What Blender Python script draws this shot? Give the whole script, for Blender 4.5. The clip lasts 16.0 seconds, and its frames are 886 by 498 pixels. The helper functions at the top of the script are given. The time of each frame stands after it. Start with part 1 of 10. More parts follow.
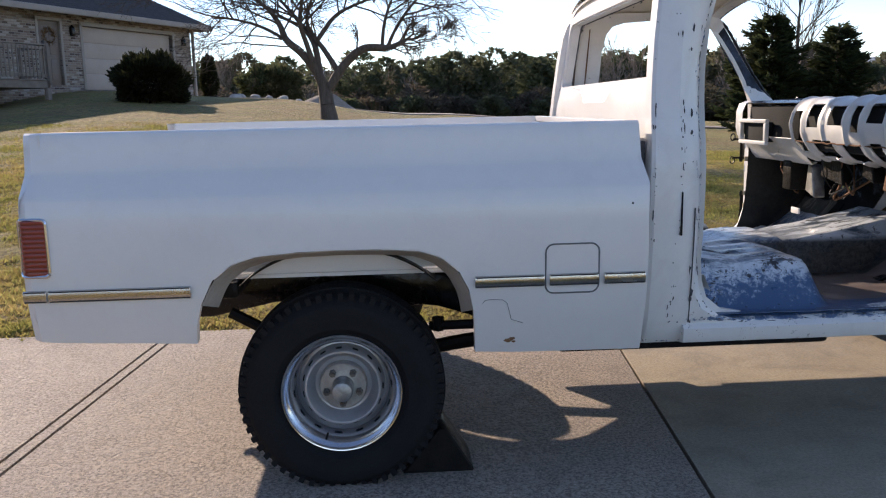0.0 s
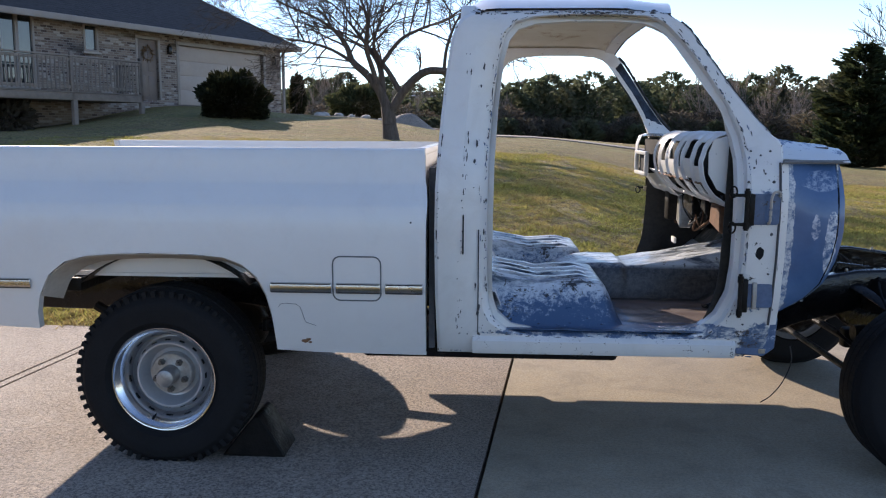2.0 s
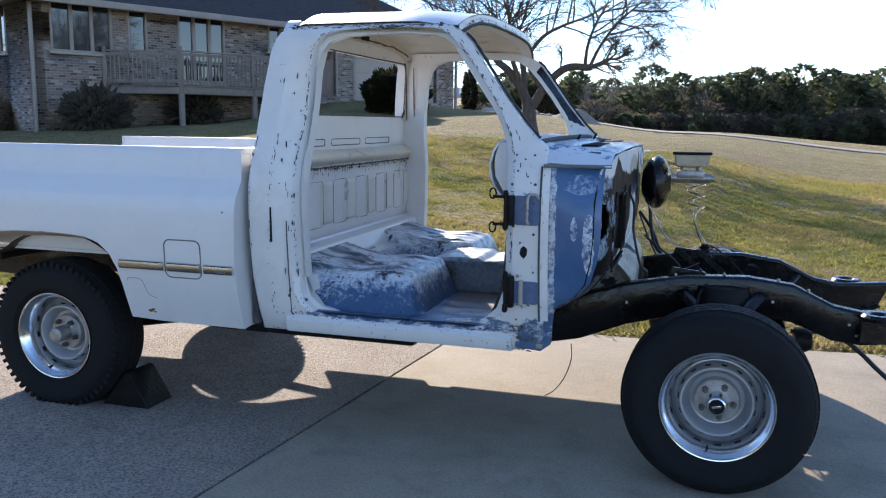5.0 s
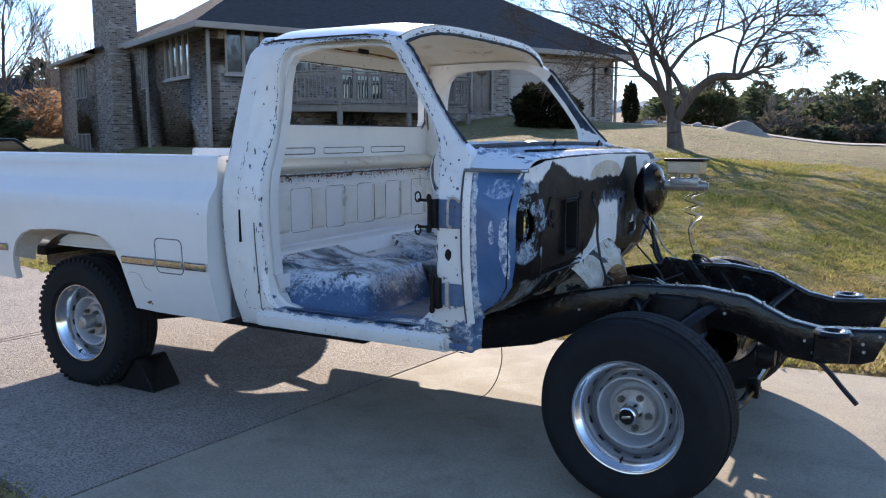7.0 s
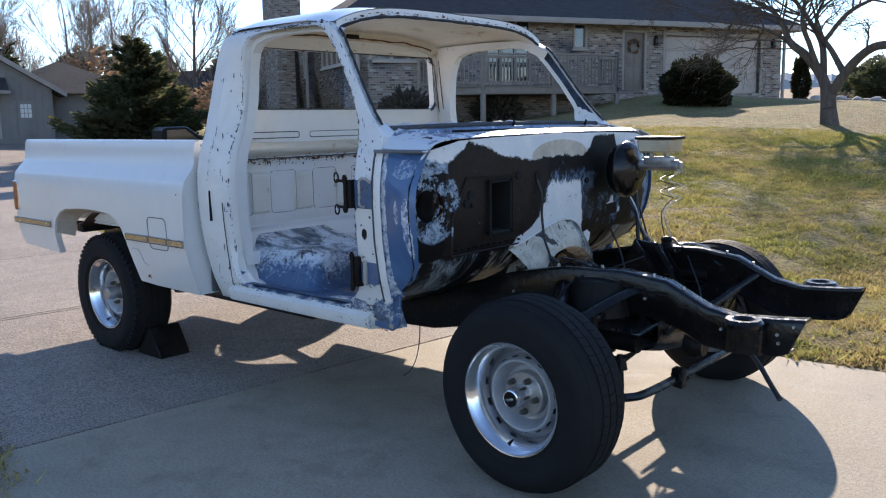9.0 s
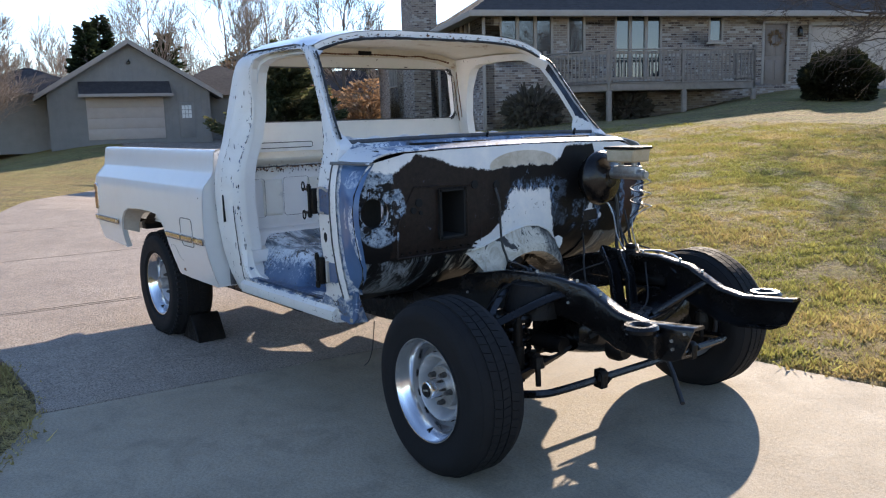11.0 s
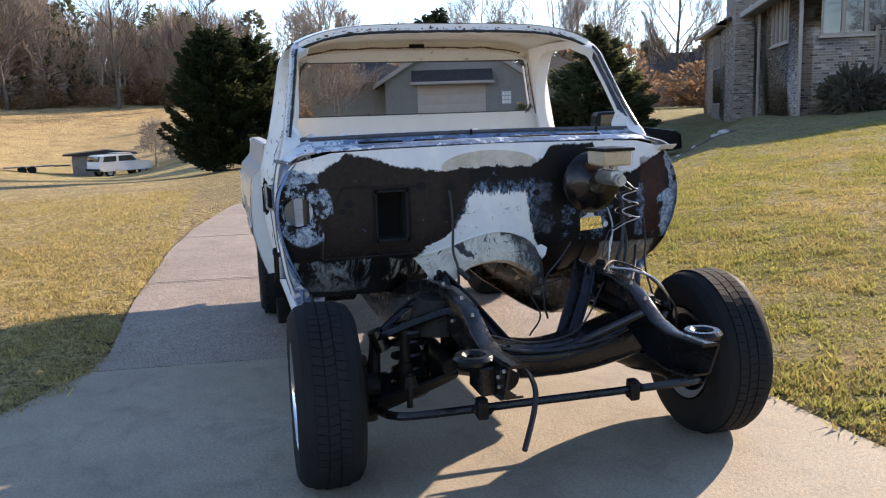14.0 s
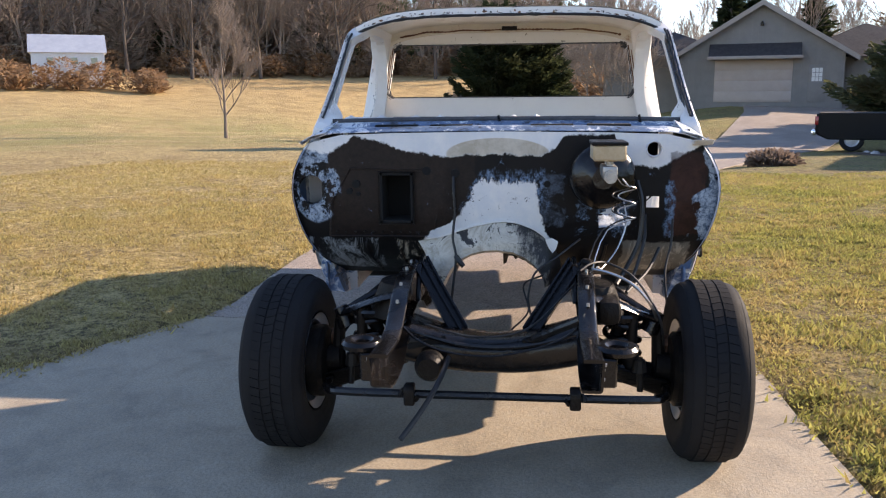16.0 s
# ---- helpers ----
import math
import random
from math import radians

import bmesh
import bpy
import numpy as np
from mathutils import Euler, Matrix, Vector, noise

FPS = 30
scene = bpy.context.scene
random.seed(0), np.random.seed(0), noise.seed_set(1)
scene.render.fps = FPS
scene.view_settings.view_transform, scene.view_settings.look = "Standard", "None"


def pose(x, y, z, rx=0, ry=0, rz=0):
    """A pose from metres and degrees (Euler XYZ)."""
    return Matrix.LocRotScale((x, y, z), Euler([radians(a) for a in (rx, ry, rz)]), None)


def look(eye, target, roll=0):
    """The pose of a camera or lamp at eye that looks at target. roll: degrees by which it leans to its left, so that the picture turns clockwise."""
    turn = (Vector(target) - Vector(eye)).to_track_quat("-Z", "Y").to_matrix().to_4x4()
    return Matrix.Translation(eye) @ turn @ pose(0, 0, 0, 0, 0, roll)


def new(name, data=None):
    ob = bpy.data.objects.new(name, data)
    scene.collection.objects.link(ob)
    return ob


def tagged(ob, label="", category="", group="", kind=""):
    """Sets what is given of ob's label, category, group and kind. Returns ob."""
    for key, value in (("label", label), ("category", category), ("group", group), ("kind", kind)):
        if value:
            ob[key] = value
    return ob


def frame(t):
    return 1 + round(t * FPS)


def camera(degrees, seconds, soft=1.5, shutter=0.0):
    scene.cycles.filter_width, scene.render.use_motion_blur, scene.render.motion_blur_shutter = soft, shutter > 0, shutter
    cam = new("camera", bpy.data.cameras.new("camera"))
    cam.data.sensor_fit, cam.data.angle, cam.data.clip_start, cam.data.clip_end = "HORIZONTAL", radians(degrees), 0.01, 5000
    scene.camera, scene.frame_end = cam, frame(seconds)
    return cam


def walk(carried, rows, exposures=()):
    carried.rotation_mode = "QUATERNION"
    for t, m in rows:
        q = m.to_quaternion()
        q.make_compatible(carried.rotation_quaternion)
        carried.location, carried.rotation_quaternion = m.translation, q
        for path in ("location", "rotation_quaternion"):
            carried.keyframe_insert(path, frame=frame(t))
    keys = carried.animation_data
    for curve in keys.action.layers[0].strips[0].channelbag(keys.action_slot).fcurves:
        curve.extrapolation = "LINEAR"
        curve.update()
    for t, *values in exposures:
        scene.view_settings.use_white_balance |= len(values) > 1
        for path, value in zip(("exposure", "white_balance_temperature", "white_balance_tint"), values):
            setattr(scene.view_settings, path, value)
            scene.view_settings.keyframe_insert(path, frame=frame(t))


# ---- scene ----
cam = camera(56.1, 16.0, soft=1.15)
PATH = [
    (0, (0.165, -2.81, 1.308), (0.289, -0.842, 0.972), -1.2),
    (0.5, (0.395, -2.957, 1.302), (0.408, -0.981, 0.988), -0.4),
    (1, (0.654, -3.026, 1.314), (0.579, -1.054, 0.984), 0.5),
    (1.5, (1.006, -3.042, 1.319), (0.895, -1.068, 1.015), 0.3),
    (2, (1.252, -3.15, 1.324), (1.14, -1.174, 1.039), 0.3),
    (2.5, (1.47, -3.227, 1.311), (1.337, -1.254, 1.017), 0.5),
    (3, (1.717, -3.201, 1.325), (1.494, -1.234, 1.037), -0.4),
    (3.5, (2.049, -3.161, 1.34), (1.735, -1.204, 1.071), -0.7),
    (4, (2.331, -3.192, 1.319), (1.93, -1.252, 1.047), -0.2),
    (4.2, (2.452, -3.181, 1.333), (2.014, -1.25, 1.048), -0.2),
    (6.3, (3.446, -3.219, 1.385), (2.594, -1.431, 1.107), 0.9),
    (6.5, (3.537, -3.079, 1.358), (2.637, -1.314, 1.088), 0.4),
    (7, (3.82, -2.909, 1.343), (2.847, -1.182, 1.074), 0.1),
    (7.5, (4.057, -2.825, 1.341), (3.008, -1.141, 1.085), -0.7),
    (8, (4.285, -2.707, 1.333), (3.125, -1.1, 1.062), -0.1),
    (8.5, (4.481, -2.504, 1.32), (3.228, -0.976, 1.013), 0.0),
    (9, (4.688, -2.357, 1.331), (3.38, -0.876, 1.024), -1.0),
    (9.2, (4.772, -2.321, 1.324), (3.43, -0.869, 1.025), -1.5),
    (11.3, (5.57, -1.819, 1.398), (3.988, -0.635, 1.089), -1.2),
    (11.5, (5.61, -1.71, 1.388), (4.006, -0.554, 1.082), -1.1),
    (12, (5.688, -1.403, 1.385), (4.011, -0.355, 1.087), -2.3),
    (12.5, (5.835, -1.162, 1.387), (4.063, -0.277, 1.115), -2.6),
    (13, (5.951, -0.936, 1.401), (4.098, -0.238, 1.12), -1.6),
    (13.5, (6.022, -0.601, 1.398), (4.132, -0.023, 1.091), -2.0),
    (14, (6.098, -0.296, 1.404), (4.189, 0.206, 1.08), -1.8),
    (14.5, (6.131, 0.034, 1.419), (4.189, 0.368, 1.08), -0.7),
    (15, (6.111, 0.407, 1.412), (4.151, 0.564, 1.046), -0.9),
    (15.5, (6.207, 0.701, 1.416), (4.243, 0.699, 1.042), -0.8),
    (16, (6.22, 1.006, 1.434), (4.266, 0.797, 1.062), -0.5),
]
walk(cam, [(t, look(eye, target, roll)) for t, eye, target, roll in PATH],
     [(0, 0.52, 6900, 20), (1, 0.46, 6700, 19), (2, 0.60, 6550, 18), (3, 0.72, 6350, 17), (4, 0.86, 6150, 15), (7.5, 0.90, 6200, 15), (8.5, 0.84, 6300, 15), (11.3, 0.99, 6700, 15), (12.2, 0.90, 6850, 15), (13, 0.95, 6900, 16), (13.6, 1.06, 6950, 17), (14.2, 1.10, 7000, 18), (16, 1.12, 7150, 20)])

# ---- world, sun ----
TO_SUN = Vector((-1.08, 1.93, 1.0)).normalized()
world = bpy.data.worlds.new("world")
scene.world = world
world.use_nodes = True
wn = world.node_tree.nodes
sky = wn.new("ShaderNodeTexSky")
sky.sky_type = "NISHITA"
sky.sun_disc = False
sky.sun_elevation = math.asin(TO_SUN.z)
sky.sun_rotation = math.atan2(TO_SUN.x, TO_SUN.y)
sky.air_density, sky.dust_density, sky.ozone_density = 0.85, 0.0, 2.6
wn["Background"].inputs["Strength"].default_value = 0.16
world.node_tree.links.new(sky.outputs[0], wn["Background"].inputs[0])
sun_data = bpy.data.lights.new("sun", "SUN")
sun_data.energy, sun_data.angle, sun_data.color = 5.0, radians(0.55), (1.0, 0.88, 0.71)
sun = new("sun", sun_data)
sun.matrix_world = look(TO_SUN * 50, (0, 0, 0))

# ---- mesh helpers ----
def sharp(bm, angle=35):
    lim = radians(angle)
    bm.normal_update()
    for f in bm.faces:
        f.smooth = True
    for e in bm.edges:
        if len(e.link_faces) == 2 and e.calc_face_angle(0.0) > lim:
            e.smooth = False


def mesh_of(bm, name, angle=35):
    sharp(bm, angle)
    me = bpy.data.meshes.new(name)
    bm.to_mesh(me)
    bm.free()
    return me


def part(name, bm, material, parent, label="", angle=35, m=None):
    """Links a bmesh as one mesh object under a thing or a part."""
    me = mesh_of(bm, name, angle)
    me.materials.append(material)
    ob = new(name, me)
    ob.parent = parent
    if m is not None:
        ob.matrix_basis = m
    return tagged(ob, label)


def thing(name, bm, material, label="", category="", group="", kind="", angle=35, m=None):
    ob = part(name, bm, material, None, label, angle, m)
    return tagged(ob, label, category, group, kind)


def empty(name, label, category, group="", m=None):
    ob = new(name)
    if m is not None:
        ob.matrix_basis = m
    return tagged(ob, label, category, group)


def box(x0, x1, y0, y1, z0, z1, bevel=0.0, bm=None):
    own = bmesh.new()
    bmesh.ops.create_cube(own, size=1, matrix=Matrix.Translation(((x0 + x1) / 2, (y0 + y1) / 2, (z0 + z1) / 2)) @ Matrix.Diagonal((abs(x1 - x0), abs(y1 - y0), abs(z1 - z0), 1)))
    if bevel:
        bmesh.ops.bevel(own, geom=own.edges[:], offset=bevel, segments=2, profile=0.5, affect="EDGES")
    return join(bm, own)


def join(bm, own):
    if bm is None:
        return own
    me = bpy.data.meshes.new("tmp")
    own.to_mesh(me)
    bm.from_mesh(me)
    bpy.data.meshes.remove(me)
    own.free()
    return bm


def moved(bm, m):
    bmesh.ops.transform(bm, matrix=m, verts=bm.verts[:])
    return bm


def rod(p0, p1, r0, r1=None, n=10, bm=None):
    own = bmesh.new()
    a, b = Vector(p0), Vector(p1)
    q = (b - a).to_track_quat("Z", "Y").to_matrix().to_4x4()
    bmesh.ops.create_cone(own, cap_ends=True, segments=n, radius1=r0, radius2=r0 if r1 is None else r1, depth=(b - a).length, matrix=Matrix.Translation((a + b) / 2) @ q)
    return join(bm, own)


def tube(points, r, n=8, bm=None, closed=False):
    """A round tube along points (Vectors)."""
    own = bmesh.new()
    pts = [Vector(p) for p in points]
    rings = []
    up = Vector((0.02, 0.03, 1))
    for i, p in enumerate(pts):
        d = (pts[min(i + 1, len(pts) - 1)] - pts[max(i - 1, 0)]).normalized()
        a = d.cross(up)
        if a.length < 1e-3:
            a = d.cross(Vector((1, 0, 0)))
        a.normalize()
        b = d.cross(a)
        rr = r(i / (len(pts) - 1)) if callable(r) else r
        rings.append([own.verts.new(p + rr * (math.cos(k * 6.28319 / n) * a + math.sin(k * 6.28319 / n) * b)) for k in range(n)])
    for q0, q1 in zip(rings, rings[1:]):
        for k in range(n):
            own.faces.new((q0[k], q0[(k + 1) % n], q1[(k + 1) % n], q1[k]))
    own.faces.new(rings[0][::-1])
    own.faces.new(rings[-1])
    bmesh.ops.recalc_face_normals(own, faces=own.faces[:])
    return join(bm, own)


def spline(points, n=8):
    """Catmull-Rom through points."""
    p = [Vector(q) for q in points]
    p = [2 * p[0] - p[1]] + p + [2 * p[-1] - p[-2]]
    out = []
    for i in range(1, len(p) - 2):
        for k in range(n):
            t = k / n
            out.append(0.5 * ((2 * p[i]) + (p[i + 1] - p[i - 1]) * t + (2 * p[i - 1] - 5 * p[i] + 4 * p[i + 1] - p[i + 2]) * t * t + (3 * p[i] - p[i - 1] - 3 * p[i + 1] + p[i + 2]) * t ** 3))
    return out + [p[-2]]


def lathe(profile, n=48, bm=None, closed=False):
    """Turns (radius, y) pairs about the y axis."""
    own = bmesh.new()
    rings = [[own.verts.new((r * math.sin(k * 2 * math.pi / n), y, r * math.cos(k * 2 * math.pi / n))) for k in range(n)] for r, y in profile]
    pairs = list(zip(rings, rings[1:])) + ([(rings[-1], rings[0])] if closed else [])
    for q0, q1 in pairs:
        for k in range(n):
            own.faces.new((q0[k], q0[(k + 1) % n], q1[(k + 1) % n], q1[k]))
    bmesh.ops.remove_doubles(own, verts=own.verts[:], dist=1e-5)
    bmesh.ops.recalc_face_normals(own, faces=own.faces[:])
    return join(bm, own)


def grid(fn, nu, nv, bm=None, thick=0.0):
    """A sheet from fn(u, v), u and v from 0 to 1."""
    own = bmesh.new()
    vs = [[own.verts.new(fn(i / nu, j / nv)) for j in range(nv + 1)] for i in range(nu + 1)]
    for i in range(nu):
        for j in range(nv):
            own.faces.new((vs[i][j], vs[i + 1][j], vs[i + 1][j + 1], vs[i][j + 1]))
    bmesh.ops.remove_doubles(own, verts=own.verts[:], dist=1e-5)
    if thick:
        bmesh.ops.solidify(own, geom=own.faces[:], thickness=thick)
    return join(bm, own)


def extrude_poly(pts, axis, a, b, bm=None, bevel=0.0):
    """A prism: 2D points in the plane across the axis, from a to b."""
    own = bmesh.new()

    def at(p, w):
        return {"x": (w, p[0], p[1]), "y": (p[0], w, p[1]), "z": (p[0], p[1], w)}[axis]
    v0 = [own.verts.new(at(p, a)) for p in pts]
    v1 = [own.verts.new(at(p, b)) for p in pts]
    own.faces.new(v0)
    own.faces.new(v1[::-1])
    for i in range(len(pts)):
        j = (i + 1) % len(pts)
        own.faces.new((v0[i], v0[j], v1[j], v1[i]))
    bmesh.ops.recalc_face_normals(own, faces=own.faces[:])
    if bevel:
        bmesh.ops.bevel(own, geom=own.edges[:], offset=bevel, segments=1, profile=0.5, affect="EDGES")
    return join(bm, own)


def lerp(table, v):
    """Piecewise linear look-up in (key, value) pairs."""
    if v <= table[0][0]:
        return table[0][1]
    for (a, p), (b, q) in zip(table, table[1:]):
        if v <= b:
            return p + (q - p) * (v - a) / (b - a)
    return table[-1][1]


def smooth01(v):
    v = max(0.0, min(1.0, v))
    return v * v * (3 - 2 * v)


def raw_mesh(name, verts, faces, material, smooth=False):
    """A mesh object from numpy arrays; faces all of one size."""
    me = bpy.data.meshes.new(name)
    k = faces.shape[1]
    me.vertices.add(len(verts))
    me.vertices.foreach_set("co", np.ascontiguousarray(verts, dtype=np.float32).ravel())
    me.loops.add(faces.size)
    me.loops.foreach_set("vertex_index", np.ascontiguousarray(faces, dtype=np.int32).ravel())
    me.polygons.add(len(faces))
    me.polygons.foreach_set("loop_start", np.arange(0, faces.size, k, dtype=np.int32))
    me.polygons.foreach_set("use_smooth", np.full(len(faces), smooth))
    me.update(calc_edges=True)
    me.materials.append(material)
    return new(name, me)


# ---- materials ----
class Nodes:
    def __init__(self, name):
        self.mat = bpy.data.materials.new(name)
        self.mat.use_nodes = True
        self.t = self.mat.node_tree
        self.out = self.t.nodes["Material Output"]
        self.bsdf = self.t.nodes["Principled BSDF"]
        self.pos = self.t.nodes.new("ShaderNodeTexCoord").outputs["Object"]

    def set(self, node, key, value):
        if isinstance(value, bpy.types.NodeSocket):
            self.t.links.new(value, node.inputs[key])
        else:
            node.inputs[key].default_value = value

    def noise(self, scale, detail=5, rough=0.6, at=None, dist=0.0):
        n = self.t.nodes.new("ShaderNodeTexNoise")
        self.set(n, "Vector", at or self.pos)
        self.set(n, "Scale", scale), self.set(n, "Detail", detail), self.set(n, "Roughness", rough), self.set(n, "Distortion", dist)
        return n.outputs["Fac"]

    def voronoi(self, scale, feature="F1", at=None, out="Distance"):
        n = self.t.nodes.new("ShaderNodeTexVoronoi")
        n.feature = feature
        self.set(n, "Vector", at or self.pos), self.set(n, "Scale", scale)
        return n.outputs[out]

    def math(self, op, a, b=0.0, clamp=False):
        n = self.t.nodes.new("ShaderNodeMath")
        n.operation, n.use_clamp = op, clamp
        self.set(n, 0, a), self.set(n, 1, b)
        return n.outputs[0]

    def vec(self, op, a, b=(0, 0, 0)):
        n = self.t.nodes.new("ShaderNodeVectorMath")
        n.operation = op
        self.set(n, 0, a), self.set(n, 1, b)
        return n.outputs["Value" if op == "LENGTH" else "Vector"]

    def step(self, v, lo, hi, a=0.0, b=1.0):
        n = self.t.nodes.new("ShaderNodeMapRange")
        self.set(n, "Value", v), self.set(n, "From Min", lo), self.set(n, "From Max", hi), self.set(n, "To Min", a), self.set(n, "To Max", b)
        return n.outputs[0]

    def mix(self, f, a, b, mode="MIX"):
        n = self.t.nodes.new("ShaderNodeMix")
        n.data_type, n.blend_type = "RGBA", mode
        self.set(n, 0, f)
        self.set(n, 6, a if isinstance(a, bpy.types.NodeSocket) else (*a, 1))
        self.set(n, 7, b if isinstance(b, bpy.types.NodeSocket) else (*b, 1))
        return n.outputs[2]

    def blob(self, centre, radii, ragged=0.5, scale=9, noise_at=None):
        """1 inside an ellipsoid with ragged edges, 0 outside."""
        d = self.vec("LENGTH", self.vec("DIVIDE", self.vec("SUBTRACT", self.pos, centre), radii))
        d = self.math("ADD", d, self.math("MULTIPLY", self.math("SUBTRACT", noise_at or self.noise(scale, 6, 0.65), 0.5), ragged * 2))
        return self.step(d, 1.04, 0.96)

    def slab(self, centre, half, ragged=0.5, scale=9, unit=0.1):
        """1 inside a box with ragged edges: half sizes in metres, ragged in units of unit metres."""
        a = self.vec("SUBTRACT", self.vec("ABSOLUTE", self.vec("SUBTRACT", self.pos, centre)), half)
        s = self.t.nodes.new("ShaderNodeSeparateXYZ")
        self.set(s, 0, a)
        d = self.math("MAXIMUM", self.math("MAXIMUM", s.outputs[0], s.outputs[1]), s.outputs[2])
        d = self.math("ADD", d, self.math("MULTIPLY", self.math("SUBTRACT", self.noise(scale, 6, 0.65), 0.5), ragged * unit * 2))
        return self.step(d, 0.004, -0.004)

    def xyz(self):
        s = self.t.nodes.new("ShaderNodeSeparateXYZ")
        self.set(s, 0, self.pos)
        return s.outputs

    def profile(self, v, table):
        """Piecewise linear look-up of v in (key, value) pairs."""
        (k0, _), (k1, _) = table[0], table[-1]
        lo, hi = min(q for _, q in table), max(q for _, q in table)
        n = self.t.nodes.new("ShaderNodeValToRGB")
        n.color_ramp.interpolation = "LINEAR"
        for i, (k, q) in enumerate(table):
            p = (k - k0) / (k1 - k0)
            el = n.color_ramp.elements[i] if i < 2 else n.color_ramp.elements.new(p)
            el.position = p
            g = (q - lo) / (hi - lo)
            el.color = (g, g, g, 1)
        self.set(n, 0, self.step(v, k0, k1))
        return self.step(n.outputs[0], 0, 1, lo, hi)

    def random(self):
        return self.t.nodes.new("ShaderNodeObjectInfo").outputs["Random"]

    def island(self):
        return self.t.nodes.new("ShaderNodeNewGeometry").outputs["Random Per Island"]

    def done(self, color, rough=0.6, metal=0.0, bump=None, strength=0.2, dist=0.01, **more):
        if not isinstance(color, bpy.types.NodeSocket) and len(color) == 3:
            color = (*color, 1)
        self.set(self.bsdf, "Base Color", color), self.set(self.bsdf, "Roughness", rough), self.set(self.bsdf, "Metallic", metal)
        if bump is not None:
            b = self.t.nodes.new("ShaderNodeBump")
            self.set(b, "Height", bump), self.set(b, "Strength", strength), self.set(b, "Distance", dist)
            self.t.links.new(b.outputs[0], self.bsdf.inputs["Normal"])
        for k, v in more.items():
            self.set(self.bsdf, {"coat": "Coat Weight", "spec": "Specular IOR Level", "trans": "Transmission Weight", "ior": "IOR", "coat_rough": "Coat Roughness", "sub": "Subsurface Weight"}[k], v)
        return self.mat


def plain(name, c1, c2, scale=6.0, rough=0.6, metal=0.0, bump=0.15, bscale=80.0, dist=0.004, rand=0.0, r2=None, **more):
    """Two-scale mottled surface."""
    n = Nodes(name)
    a = n.noise(scale, 6, 0.65)
    b = n.noise(bscale, 3, 0.6)
    f = n.step(n.math("ADD", a, n.math("MULTIPLY", n.math("SUBTRACT", b, 0.5), 0.35)), 0.32, 0.68)
    col = n.mix(f, c1, c2)
    if rand:
        col = n.mix(n.math("MULTIPLY", n.random(), rand), col, tuple(v * 0.45 for v in c1))
    rg = n.step(a, 0.3, 0.7, rough, r2 if r2 is not None else min(1, rough + 0.12))
    return n.done(col, rg, metal, b, bump, dist, **more)
# ---- the materials of the place ----
def concrete_mat(name, c1, c2, warm, coarse=0.38, relief=0.0025):
    n = Nodes(name)
    big = n.noise(0.6, 5, 0.6)
    mid = n.noise(3.2, 7, 0.72, dist=0.5)
    small = n.noise(17, 6, 0.75)
    grit = n.noise(75, 3, 0.85)
    col = n.mix(n.step(n.math("ADD", n.math("MULTIPLY", big, 0.5), n.math("MULTIPLY", mid, 0.5)), 0.40, 0.60), tuple(v * 0.82 for v in c1), c2)
    col = n.mix(n.math("MULTIPLY", n.step(small, 0.42, 0.68), 0.40), col, warm)
    col = n.mix(n.math("MULTIPLY", n.step(mid, 0.47, 0.36), 0.30), col, tuple(v * 0.55 for v in c1))
    col = n.mix(n.step(grit, 0.40, 0.56, coarse, 0.0), col, tuple(v * 0.34 for v in c1))
    pit = n.noise(38, 4, 0.8, at=n.vec("ADD", n.pos, (1.3, 4.7, 0)))
    col = n.mix(n.step(pit, 0.40, 0.33, 0.0, coarse * 0.5), col, tuple(v * 0.4 for v in c1))
    pale = n.step(n.noise(95, 2, 0.9, at=n.vec("ADD", n.pos, (3.1, 7.7, 0))), 0.60, 0.70)
    col = n.mix(n.math("MULTIPLY", pale, coarse * 0.7), col, tuple(min(1, v * 1.55) for v in c2))
    stain = n.step(n.noise(1.3, 8, 0.7, dist=1.2), 0.58, 0.70)
    col = n.mix(n.math("MULTIPLY", stain, 0.35), col, tuple(v * 0.5 for v in c1))
    return n.done(col, n.step(mid, 0.3, 0.7, 0.72, 0.92), 0, n.math("ADD", n.math("ADD", grit, n.math("MULTIPLY", pit, 1.2)), n.math("MULTIPLY", small, 0.6)), 0.9, relief)


M_CONCRETE = concrete_mat("concrete", (0.345, 0.292, 0.218), (0.42, 0.358, 0.268), (0.42, 0.315, 0.20))
M_CONCRETE_OLD = concrete_mat("old_concrete", (0.37, 0.305, 0.255), (0.46, 0.385, 0.32), (0.45, 0.335, 0.24), 0.9, 0.009)


